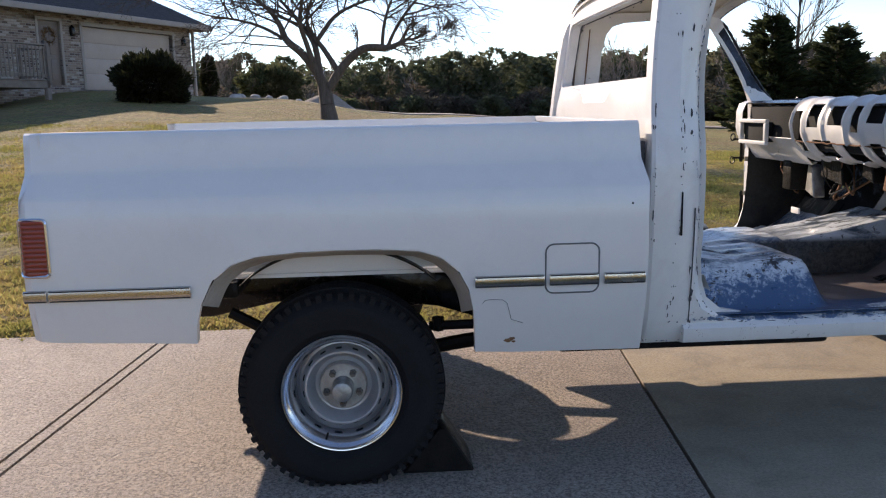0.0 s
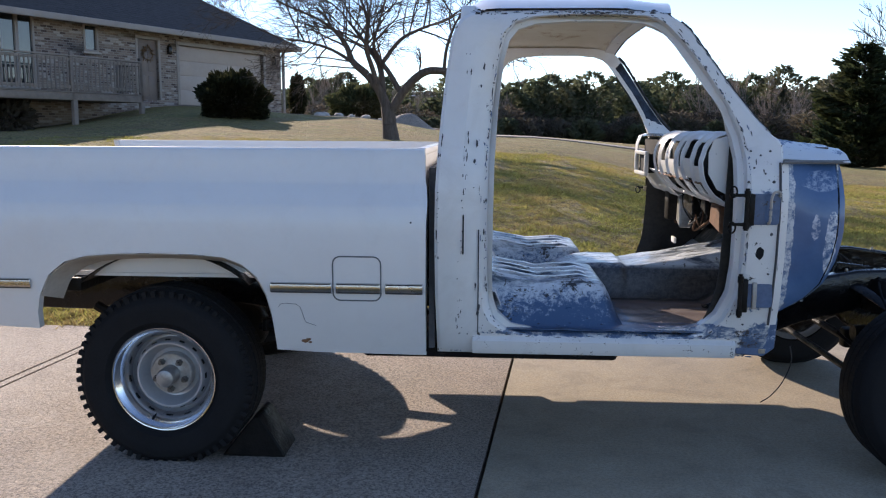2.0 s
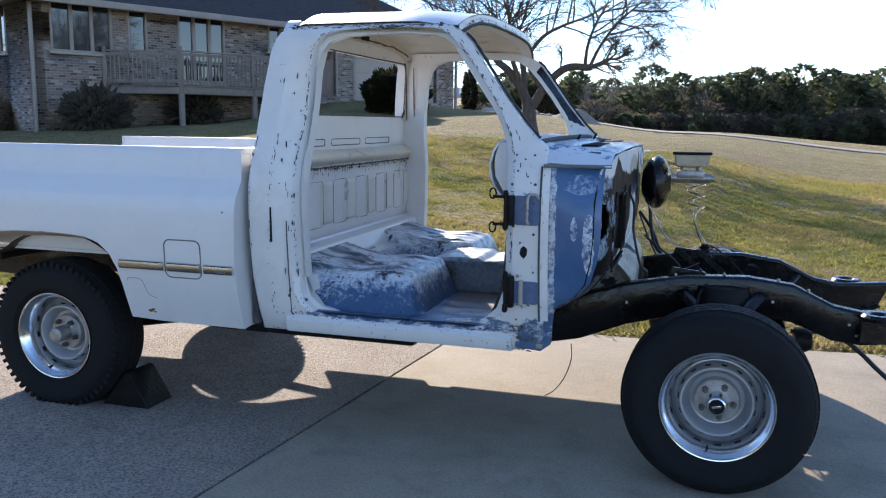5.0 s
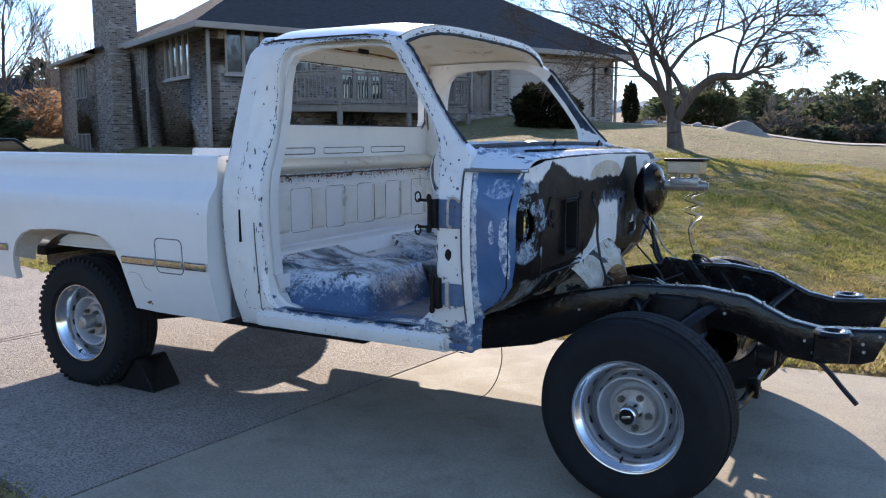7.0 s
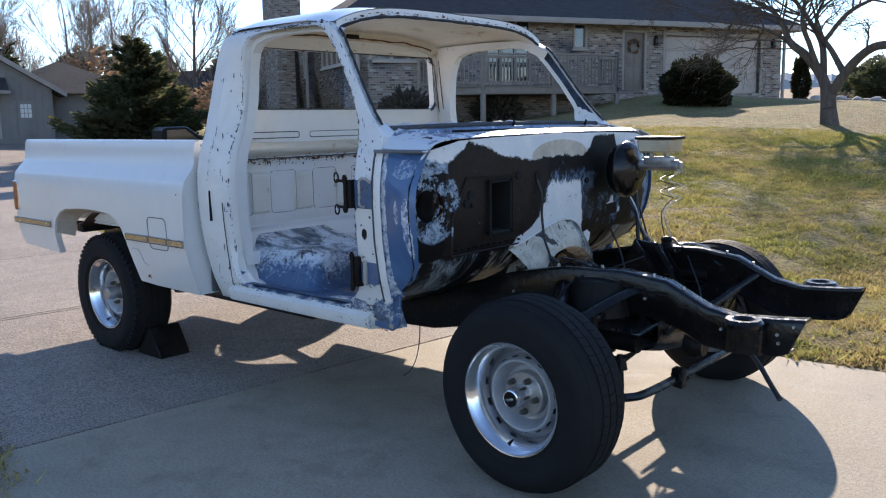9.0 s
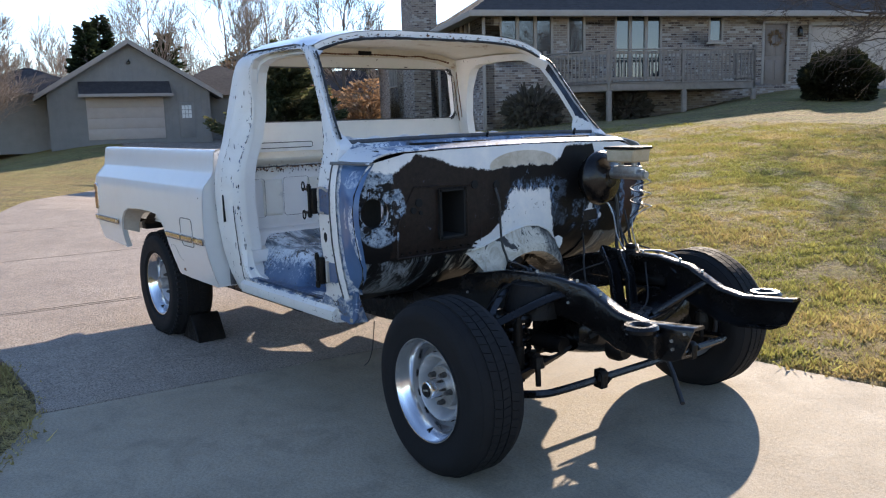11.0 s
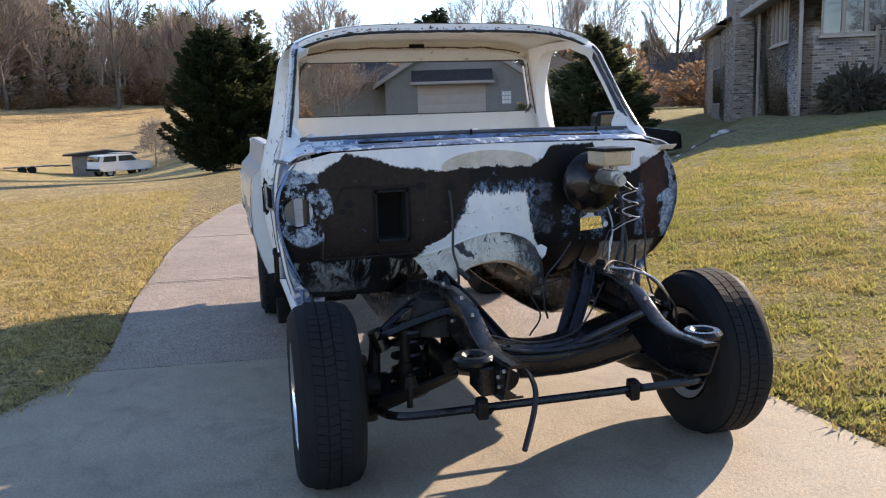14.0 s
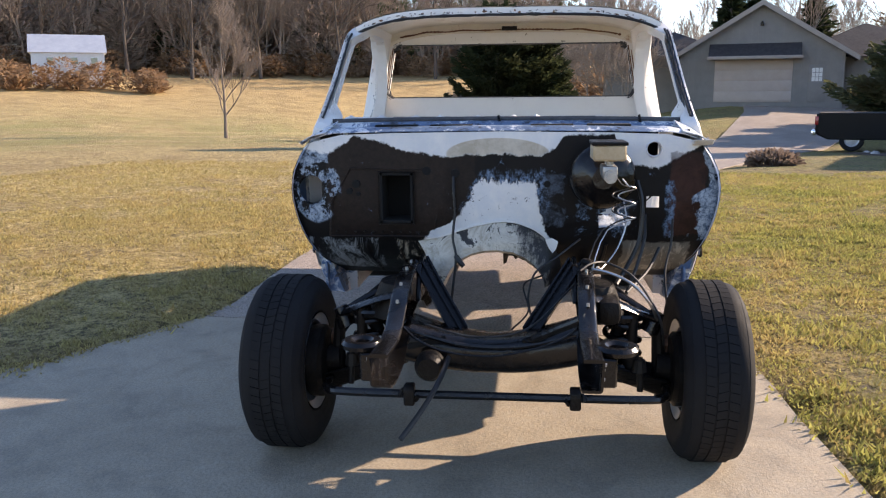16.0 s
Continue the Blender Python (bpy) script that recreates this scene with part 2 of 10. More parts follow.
def ground_mat():
    n = Nodes("lawn_soil_and_tuft_shade")
    big = n.noise(0.09, 4, 0.6)
    mid = n.noise(0.75, 6, 0.7)
    tuft = n.noise(9, 6, 0.8)
    fine = n.noise(30, 4, 0.85)
    dry, straw, green, olive = (0.26, 0.185, 0.06), (0.52, 0.40, 0.145), (0.13, 0.165, 0.03), (0.32, 0.29, 0.07)
    col = n.mix(n.step(n.math("ADD", n.math("MULTIPLY", fine, 0.5), n.math("MULTIPLY", tuft, 0.5)), 0.40, 0.60), dry, straw)
    gm = n.step(n.math("ADD", mid, n.math("MULTIPLY", n.math("SUBTRACT", tuft, 0.5), 0.6)), 0.47, 0.60)
    gm = n.math("MULTIPLY", gm, n.step(n.math("ADD", n.xyz()[1], n.math("MULTIPLY", n.math("SUBTRACT", big, 0.5), 6.0)), -2.0, 3.5, 0.25, 1.0))
    col = n.mix(n.math("MULTIPLY", gm, 0.76), col, n.mix(n.step(fine, 0.35, 0.65), green, olive))
    col = n.mix(n.math("MULTIPLY", n.step(big, 0.5, 0.62), 0.22), col, olive)
    lump = n.noise(2.1, 5, 0.7, dist=0.4)
    # Brown patches, part turf colour and part painted shade of hollows.
    col = n.mix(n.step(lump, 0.48, 0.38, 0.0, 0.6), col, (0.19, 0.13, 0.055))
    col = n.mix(n.step(lump, 0.56, 0.64, 0.0, 0.45), col, (0.16, 0.19, 0.045))
    col = n.mix(n.step(n.xyz()[1], 0.5, -2.0, 0.0, 0.85), col, n.mix(n.step(tuft, 0.42, 0.58), (0.50, 0.36, 0.14), (0.78, 0.60, 0.28)))
    # Near-black gaps: soil, with the shade between tufts painted in.
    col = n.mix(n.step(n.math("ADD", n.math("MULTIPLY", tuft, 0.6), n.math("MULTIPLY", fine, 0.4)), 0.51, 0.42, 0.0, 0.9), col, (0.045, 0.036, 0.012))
    tuft_speck = n.noise(17, 4, 0.75, at=n.vec("ADD", n.pos, (5.3, 1.7, 0)))
    # Finer dark specks add more of the tufts' shade to the colour.
    col = n.mix(n.step(tuft_speck, 0.47, 0.40, 0.0, 0.75), col, (0.06, 0.05, 0.015))
    col = n.mix(n.step(tuft_speck, 0.58, 0.64, 0.0, 0.5), col, (0.70, 0.55, 0.26))
    r = n.vec("LENGTH", n.vec("MULTIPLY", n.pos, (1, 1, 0)))
    col = n.mix(n.step(r, 60, 125, 0.0, 0.75), col, n.mix(n.step(mid, 0.4, 0.6), (0.40, 0.24, 0.095), (0.60, 0.40, 0.18)))
    band = n.math("MULTIPLY", n.math("MULTIPLY", n.step(r, 20, 30), n.step(r, 85, 60)), n.step(n.noise(0.12, 6, 0.72, dist=0.8), 0.44, 0.56))
    col = n.mix(n.math("MULTIPLY", band, 0.85), col, n.mix(n.step(tuft, 0.4, 0.6), (0.17, 0.17, 0.05), (0.42, 0.36, 0.13)))
    drift = n.noise(0.42, 6, 0.72, dist=0.6)
    col = n.mix(n.step(drift, 0.52, 0.40, 0.0, 0.5), col, (0.24, 0.16, 0.065))
    col = n.mix(n.step(r, 150, 200, 0.0, 0.9), col, (0.24, 0.165, 0.10))
    return n.done(col, 0.95, 0, n.math("ADD", fine, n.math("MULTIPLY", tuft, 2.0)), 1.0, 0.06)


M_LAWN = ground_mat()




def thin(n, col, share):
    """A leaf or blade: part of the light goes through it."""
    mat = n.done(col, 0.75, spec=0.2)
    tr = n.t.nodes.new("ShaderNodeBsdfTranslucent")
    n.set(tr, "Color", col)
    mx = n.t.nodes.new("ShaderNodeMixShader")
    mx.inputs[0].default_value = share
    n.t.links.new(n.bsdf.outputs[0], mx.inputs[1])
    n.t.links.new(tr.outputs[0], mx.inputs[2])
    n.t.links.new(mx.outputs[0], n.out.inputs["Surface"])
    return mat


def bark_mat(name, c1, c2):
    n = Nodes(name)
    f = n.noise(14, 6, 0.7, at=n.vec("MULTIPLY", n.pos, (1, 1, 0.25)))
    return n.done(n.mix(n.step(f, 0.35, 0.65), c1, c2), 0.9, 0, f, 0.6, 0.02)


def grass_mat(name, lush):
    n = Nodes(name)
    i = n.island()
    mid = n.noise(0.75, 6, 0.7)
    col = n.mix(i, (0.25, 0.18, 0.068), (0.70, 0.54, 0.245))
    green = n.mix(i, (0.10, 0.12, 0.026), (0.45, 0.42, 0.125))
    col = n.mix(n.step(n.math("ADD", mid, n.math("MULTIPLY", i, 0.24)), 0.50, 0.68, 0.0, lush), col, green)
    return thin(n, col, 0.5)


M_GRASS = grass_mat("grass_blades", 1.0)
M_GRASS_DRY = grass_mat("dry_grass_blades", 0.35)


M_BARK = bark_mat("bark", (0.058, 0.045, 0.037), (0.135, 0.105, 0.085))
M_BARK_PALE = bark_mat("pale_bark", (0.17, 0.125, 0.095), (0.29, 0.225, 0.18))
M_BARK_WOODS = bark_mat("woodland_bark", (0.22, 0.17, 0.13), (0.40, 0.315, 0.25))


def leaf_mat(name, c1, c2, c3, big=0.3):
    n = Nodes(name)
    i = n.island()
    col = n.mix(i, c1, c2)
    col = n.mix(n.step(n.noise(big, 3), 0.45, 0.65), col, c3)
    return thin(n, col, 0.45)


M_SPRUCE = leaf_mat("spruce_needles", (0.018, 0.028, 0.014), (0.052, 0.066, 0.028), (0.045, 0.045, 0.02))
# Pine green lightened and greyed to carry the haze of distance.
M_PINE = leaf_mat("hazy_pine_needles", (0.070, 0.088, 0.050), (0.14, 0.155, 0.085), (0.12, 0.115, 0.075), 0.08)
M_SHRUB = leaf_mat("shrub_leaves", (0.012, 0.017, 0.008), (0.04, 0.042, 0.018), (0.03, 0.025, 0.012))
M_RUSSET = leaf_mat("russet_leaves", (0.22, 0.125, 0.065), (0.36, 0.225, 0.125), (0.29, 0.20, 0.13))
M_BRUSH = leaf_mat("grey_brush", (0.14, 0.105, 0.085), (0.25, 0.19, 0.15), (0.19, 0.13, 0.095), 0.06)
M_FAR_BRUSH = leaf_mat("far_brush_twigs", (0.075, 0.062, 0.048), (0.15, 0.125, 0.10), (0.11, 0.10, 0.065), 0.06)
M_TWIGS = leaf_mat("woodland_twigs", (0.32, 0.25, 0.195), (0.48, 0.385, 0.31), (0.38, 0.28, 0.21), 0.05)


def brick_mat():
    n = Nodes("brick")
    r = n.random()
    i = n.island()
    f = n.noise(11, 5, 0.7)
    col = n.mix(n.step(i, 0.0, 1.0), (0.27, 0.185, 0.145), (0.45, 0.365, 0.30))
    col = n.mix(n.step(i, 0.72, 0.8), col, (0.17, 0.11, 0.09))
    col = n.mix(n.step(i, 0.90, 0.94), col, (0.54, 0.47, 0.41))
    col = n.mix(n.math("MULTIPLY", n.step(f, 0.4, 0.7), 0.3), col, (0.20, 0.15, 0.12))
    return n.done(col, 0.9, 0, n.noise(60, 4, 0.7), 0.5, 0.006)


M_BRICK = brick_mat()
M_MORTAR = plain("mortar", (0.36, 0.315, 0.27), (0.46, 0.41, 0.36), 3, 0.95, bscale=120, bump=0.4)
M_SHINGLE = plain("asphalt_shingle", (0.036, 0.032, 0.033), (0.075, 0.066, 0.065), 5, 0.9, bscale=140, bump=0.6, rand=0.4)
M_TRIM = plain("taupe_paint", (0.30, 0.255, 0.22), (0.36, 0.31, 0.27), 2, 0.55, bscale=60, bump=0.05)
M_GARAGE = plain("beige_door_paint", (0.44, 0.36, 0.31), (0.50, 0.42, 0.36), 1.5, 0.5, bscale=40, bump=0.05)
M_DOOR = plain("brown_door_paint", (0.20, 0.155, 0.13), (0.25, 0.195, 0.16), 3, 0.45, bscale=60, bump=0.05)
M_DECK = plain("weathered_deck_wood", (0.22, 0.18, 0.15), (0.33, 0.275, 0.235), 4, 0.85, bscale=70, bump=0.3, rand=0.3)
M_SIDING = plain("grey_siding", (0.23, 0.215, 0.20), (0.28, 0.26, 0.24), 2, 0.7, bscale=60, bump=0.1, rand=0.15)
M_WHITE = plain("white_paint", (0.72, 0.70, 0.66), (0.80, 0.78, 0.75), 3, 0.5, bscale=60, bump=0.05)
M_METAL_ROOF = plain("pale_metal_roof", (0.55, 0.57, 0.60), (0.66, 0.68, 0.70), 1, 0.4, 0.6, bscale=30, bump=0.1)
M_MULCH = plain("mulch", (0.06, 0.04, 0.028), (0.13, 0.09, 0.06), 9, 0.95, bscale=60, bump=0.9, dist=0.03)
M_ROCK = plain("grey_stone", (0.30, 0.28, 0.26), (0.48, 0.45, 0.42), 5, 0.85, bscale=40, bump=0.5, dist=0.01)


def glass_mat():
    n = Nodes("window_glass")
    f = n.noise(1.3, 3, 0.5)
    return n.done((0.03, 0.035, 0.04), 0.04, 0, f, 0.03, 0.02, spec=1.0, coat=1.0, coat_rough=0.03)


M_GLASS = glass_mat()
M_BLIND = plain("window_blind", (0.42, 0.44, 0.45), (0.52, 0.53, 0.54), 2, 0.6, bscale=30, bump=0.05)

# ---- the materials of the truck ----
def paint_mat(name, base, base2, chip=0.0, dirt=0.15, rough=0.3, coat=0.5):
    """Old white paint with chips down to dark primer and rust at the rims of the chips."""
    n = Nodes(name)
    a = n.noise(2.4, 6, 0.65)
    fine = n.noise(38, 5, 0.75)
    col = n.mix(n.step(a, 0.35, 0.65), base, base2)
    col = n.mix(n.math("MULTIPLY", n.step(n.noise(7, 7, 0.75, dist=0.5), 0.5, 0.72), dirt), col, (0.32, 0.27, 0.22))
    rg = n.step(a, 0.3, 0.7, rough, rough + 0.15)
    if chip:
        c = n.math("ADD", n.math("MULTIPLY", fine, 0.6), n.math("MULTIPLY", n.noise(5.5, 5, 0.7), 0.45))
        rim = n.step(c, 0.665 - chip * 0.1, 0.69 - chip * 0.1)
        core = n.step(c, 0.685 - chip * 0.1, 0.70 - chip * 0.1)
        col = n.mix(rim, col, (0.20, 0.09, 0.04))
        col = n.mix(core, col, (0.035, 0.032, 0.035))
        rg = n.math("ADD", rg, n.math("MULTIPLY", core, 0.35))
    return n.done(col, rg, 0, n.noise(25, 3, 0.6), 0.02, 0.004, coat=coat, coat_rough=0.12)


M_BED = paint_mat("bed_white_paint", (0.70, 0.69, 0.68), (0.74, 0.73, 0.715), 0.0, 0.08, 0.33, 0.7)
M_ROOF = paint_mat("roof_white_paint", (0.70, 0.69, 0.675), (0.75, 0.74, 0.72), 0.10, 0.1, 0.3, 0.6)


def cab_mat():
    """White cab paint, flaked along the door openings, blue below it at the pillar and foot."""
    n = Nodes("chipped_white_paint")
    a = n.noise(2.4, 6, 0.65)
    fine = n.noise(46, 6, 0.8)
    mid = n.noise(11, 6, 0.75, dist=0.4)
    col = n.mix(n.step(a, 0.35, 0.65), (0.69, 0.68, 0.665), (0.75, 0.735, 0.71))
    col = n.mix(n.math("MULTIPLY", n.step(n.noise(5, 7, 0.75, dist=0.5), 0.5, 0.7), 0.16), col, (0.36, 0.31, 0.26))
    # where the blue shows
    blue = n.mix(n.step(fine, 0.35, 0.65), (0.05, 0.095, 0.19), (0.16, 0.23, 0.34))
    mask = None
    for c, r in (((2.25, 0, 1.05), (0.045, 9, 0.06)), ((2.24, 0, 0.70), (0.045, 9, 0.045)), ((2.28, 0, 0.53), (0.07, 9, 0.075)), ((1.75, 0, 0.548), (0.5, 9, 0.016)), ((2.10, 0, 0.57), (0.10, 9, 0.02))):
        b = n.blob(c, r, 0.75, 22, fine)
        mask = b if mask is None else n.math("MAXIMUM", mask, b)
    mask = n.math("MULTIPLY", mask, n.step(mid, 0.40, 0.50))
    col = n.mix(mask, col, blue)
    # flakes, thicker in bands along the openings
    band = n.math("ADD", n.math("MULTIPLY", n.blob((1.225, 0, 1.05), (0.055, 9, 0.62), 0.3, 5), 0.032), n.math("MULTIPLY", n.blob((1.70, 0, 1.75), (0.60, 9, 0.05), 0.3, 5), 0.055))
    band = n.math("ADD", band, n.math("MULTIPLY", n.blob((1.75, 0, 0.53), (0.62, 9, 0.08), 0.3, 5), 0.065))
    band = n.math("ADD", band, n.math("MULTIPLY", n.blob((2.22, 0, 0.95), (0.13, 9, 0.5), 0.4, 5), 0.055))
    c = n.math("ADD", n.math("ADD", n.math("MULTIPLY", fine, 0.55), n.math("MULTIPLY", mid, 0.45)), band)
    band = n.math("MULTIPLY", n.blob((2.07, 0, 1.55), (0.12, 9, 0.30), 0.4, 5), 0.012)
    c = n.math("ADD", c, band)
    col = n.mix(n.step(c, 0.652, 0.660), col, (0.19, 0.12, 0.08))
    col = n.mix(n.step(c, 0.658, 0.668), col, (0.045, 0.045, 0.05))
    return n.done(col, n.step(a, 0.3, 0.7, 0.38, 0.52), 0, n.math("SUBTRACT", n.noise(25, 3), n.step(c, 0.63, 0.65)), 0.05, 0.002, coat=0.3, coat_rough=0.15)


M_CAB = cab_mat()


def panel_mat():
    n = Nodes("smeared_back_panel_paint")
    f = n.noise(3, 6, 0.7)
    g = n.noise(40, 6, 0.8)
    col = n.mix(n.step(f, 0.35, 0.65), (0.60, 0.57, 0.50), (0.70, 0.68, 0.62))
    for k in range(6):
        y = 0.09 + 0.285 * k
        rub = n.math("MULTIPLY", n.blob((1.13, y + 0.012 * (k % 3), 1.01 - 0.05 * (k % 2)), (1, 0.06 + 0.012 * (k % 3), 0.12), 1.4, 9), n.step(n.noise(26, 6, 0.8, at=n.vec("MULTIPLY", n.pos, (1, 1, 0.3))), 0.44, 0.58))
        col = n.mix(n.math("MULTIPLY", rub, 0.6), col, (0.20, 0.22, 0.25))
    c = n.math("ADD", n.math("ADD", n.math("MULTIPLY", g, 0.55), n.math("MULTIPLY", n.noise(9, 6, 0.75), 0.45)), n.step(n.xyz()[2], 1.05, 1.15, 0.0, 0.075))
    col = n.mix(n.step(c, 0.635, 0.65), col, (0.06, 0.05, 0.045))
    return n.done(col, 0.5, 0, g, 0.05, 0.002)


M_PANEL = panel_mat()


def hump_mat():
    n = Nodes("scuffed_cream_hump")
    f = n.noise(7, 6, 0.75, dist=0.9)
    g = n.noise(40, 6, 0.8)
    x, y, z = n.xyz()
    col = n.mix(n.step(f, 0.34, 0.56), (0.26, 0.21, 0.15), (0.58, 0.53, 0.44))
    streak = n.noise(20, 6, 0.8, at=n.vec("MULTIPLY", n.pos, (0.3, 1, 0.4)))
    # Darker towards the far side, with a streaked edge.
    far_dark = n.step(n.math("ADD", n.math("MULTIPLY", streak, 0.35), n.math("ADD", n.math("MULTIPLY", y, 0.55), n.math("MULTIPLY", f, 0.35))), 0.85, 0.93)
    col = n.mix(far_dark, col, (0.022, 0.02, 0.019))
    col = n.mix(n.step(n.math("ADD", f, n.math("MULTIPLY", g, 0.3)), 0.72, 0.76), col, (0.03, 0.027, 0.025))
    return n.done(col, 0.5, 0, g, 0.1, 0.003)


M_HUMP = hump_mat()
def lining_mat():
    n = Nodes("rust_stained_cream_paint")
    f = n.noise(2.2, 6, 0.7)
    g = n.noise(30, 6, 0.8)
    col = n.mix(n.step(f, 0.35, 0.65), (0.60, 0.54, 0.43), (0.70, 0.66, 0.56))
    c = n.math("ADD", n.noise(4.5, 7, 0.75, dist=0.8), n.math("MULTIPLY", n.math("SUBTRACT", g, 0.5), 0.25))
    col = n.mix(n.math("MULTIPLY", n.step(c, 0.56, 0.66), 0.6), col, (0.38, 0.22, 0.10))
    col = n.mix(n.math("MULTIPLY", n.step(c, 0.64, 0.69), 0.8), col, (0.16, 0.07, 0.03))
    return n.done(col, 0.55, 0, g, 0.06, 0.003)


M_CREAM = lining_mat()
M_PRIMER = plain("dark_grey_primer", (0.10, 0.105, 0.11), (0.16, 0.165, 0.17), 9, 0.7)


def scuffed_blue(name, amount, metal=0.0):
    """Blue-grey old paint with pale scuffs; amount: how much of it is pale."""
    n = Nodes(name)
    f = n.noise(6.5, 7, 0.72, dist=0.7)
    g = n.noise(34, 6, 0.8)
    col = n.mix(n.step(g, 0.3, 0.7), (0.040, 0.085, 0.175), (0.085, 0.145, 0.26))
    pale = n.step(n.math("ADD", f, n.math("MULTIPLY", n.math("SUBTRACT", g, 0.5), 0.5)), 0.62 - amount * 0.3, 0.70 - amount * 0.3)
    col = n.mix(pale, col, (0.55, 0.60, 0.66))
    dark = n.step(n.math("ADD", n.noise(9, 6, 0.7), n.math("MULTIPLY", g, 0.4)), 0.80, 0.84)
    col = n.mix(dark, col, (0.05, 0.045, 0.045))
    return n.done(col, n.step(f, 0.3, 0.7, 0.28, 0.55), metal, g, 0.12, 0.003, coat=0.3)


M_BLUE = scuffed_blue("scuffed_blue_paint", 0.12)


def cheek_mat():
    """Blue panel with a long pale rub and a cloud near the top."""
    n = Nodes("rubbed_blue_panel")
    g = n.noise(40, 6, 0.8)
    f = n.noise(5, 6, 0.7)
    col = n.mix(n.step(f, 0.35, 0.65), (0.045, 0.105, 0.23), (0.075, 0.15, 0.30))
    col = n.mix(n.math("MULTIPLY", n.blob((2.49, -0.06, 0.93), (0.022, 1, 0.13), 0.55, 16), n.step(g, 0.42, 0.56)), col, (0.62, 0.66, 0.72))
    col = n.mix(n.math("MULTIPLY", n.blob((2.46, -0.06, 1.14), (0.07, 1, 0.035), 1.1, 10), n.step(g, 0.46, 0.60, 0.0, 0.6)), col, (0.55, 0.62, 0.72))
    col = n.mix(n.math("MULTIPLY", n.blob((2.435, -0.06, 0.98), (0.014, 1, 0.05), 0.6, 14), n.step(g, 0.45, 0.56)), col, (0.55, 0.60, 0.68))
    col = n.mix(n.math("MULTIPLY", n.blob((2.335, -0.06, 0.95), (0.028, 1, 0.36), 0.7, 17), n.step(g, 0.40, 0.56)), col, (0.62, 0.64, 0.66))
    col = n.mix(n.step(n.noise(18, 6, 0.75), 0.66, 0.69), col, (0.04, 0.04, 0.045))
    return n.done(col, n.step(f, 0.3, 0.7, 0.28, 0.45), 0, g, 0.05, 0.003, coat=0.4)


M_CHEEK = cheek_mat()


def cowl_mat():
    """White over blue over black, worn through in patches; whitest at the corners."""
    n = Nodes("worn_cowl_paint")
    g = n.noise(30, 7, 0.8)
    f = n.noise(6, 6, 0.72, dist=0.6)
    y = n.xyz()[1]
    edge = n.step(n.math("ABSOLUTE", n.math("SUBTRACT", y, 0.87)), 0.55, 0.86, 0.0, 0.13)
    w = n.math("ADD", n.math("ADD", n.math("MULTIPLY", f, 0.5), n.math("MULTIPLY", g, 0.5)), edge)
    col = n.mix(n.step(w, 0.44, 0.47), (0.014, 0.018, 0.026), n.mix(g, (0.045, 0.09, 0.17), (0.16, 0.23, 0.34)))
    col = n.mix(n.step(w, 0.55, 0.575), col, (0.66, 0.68, 0.70))
    return n.done(col, n.step(f, 0.3, 0.7, 0.32, 0.5), 0, g, 0.1, 0.003, coat=0.2)


M_COWL = cowl_mat()


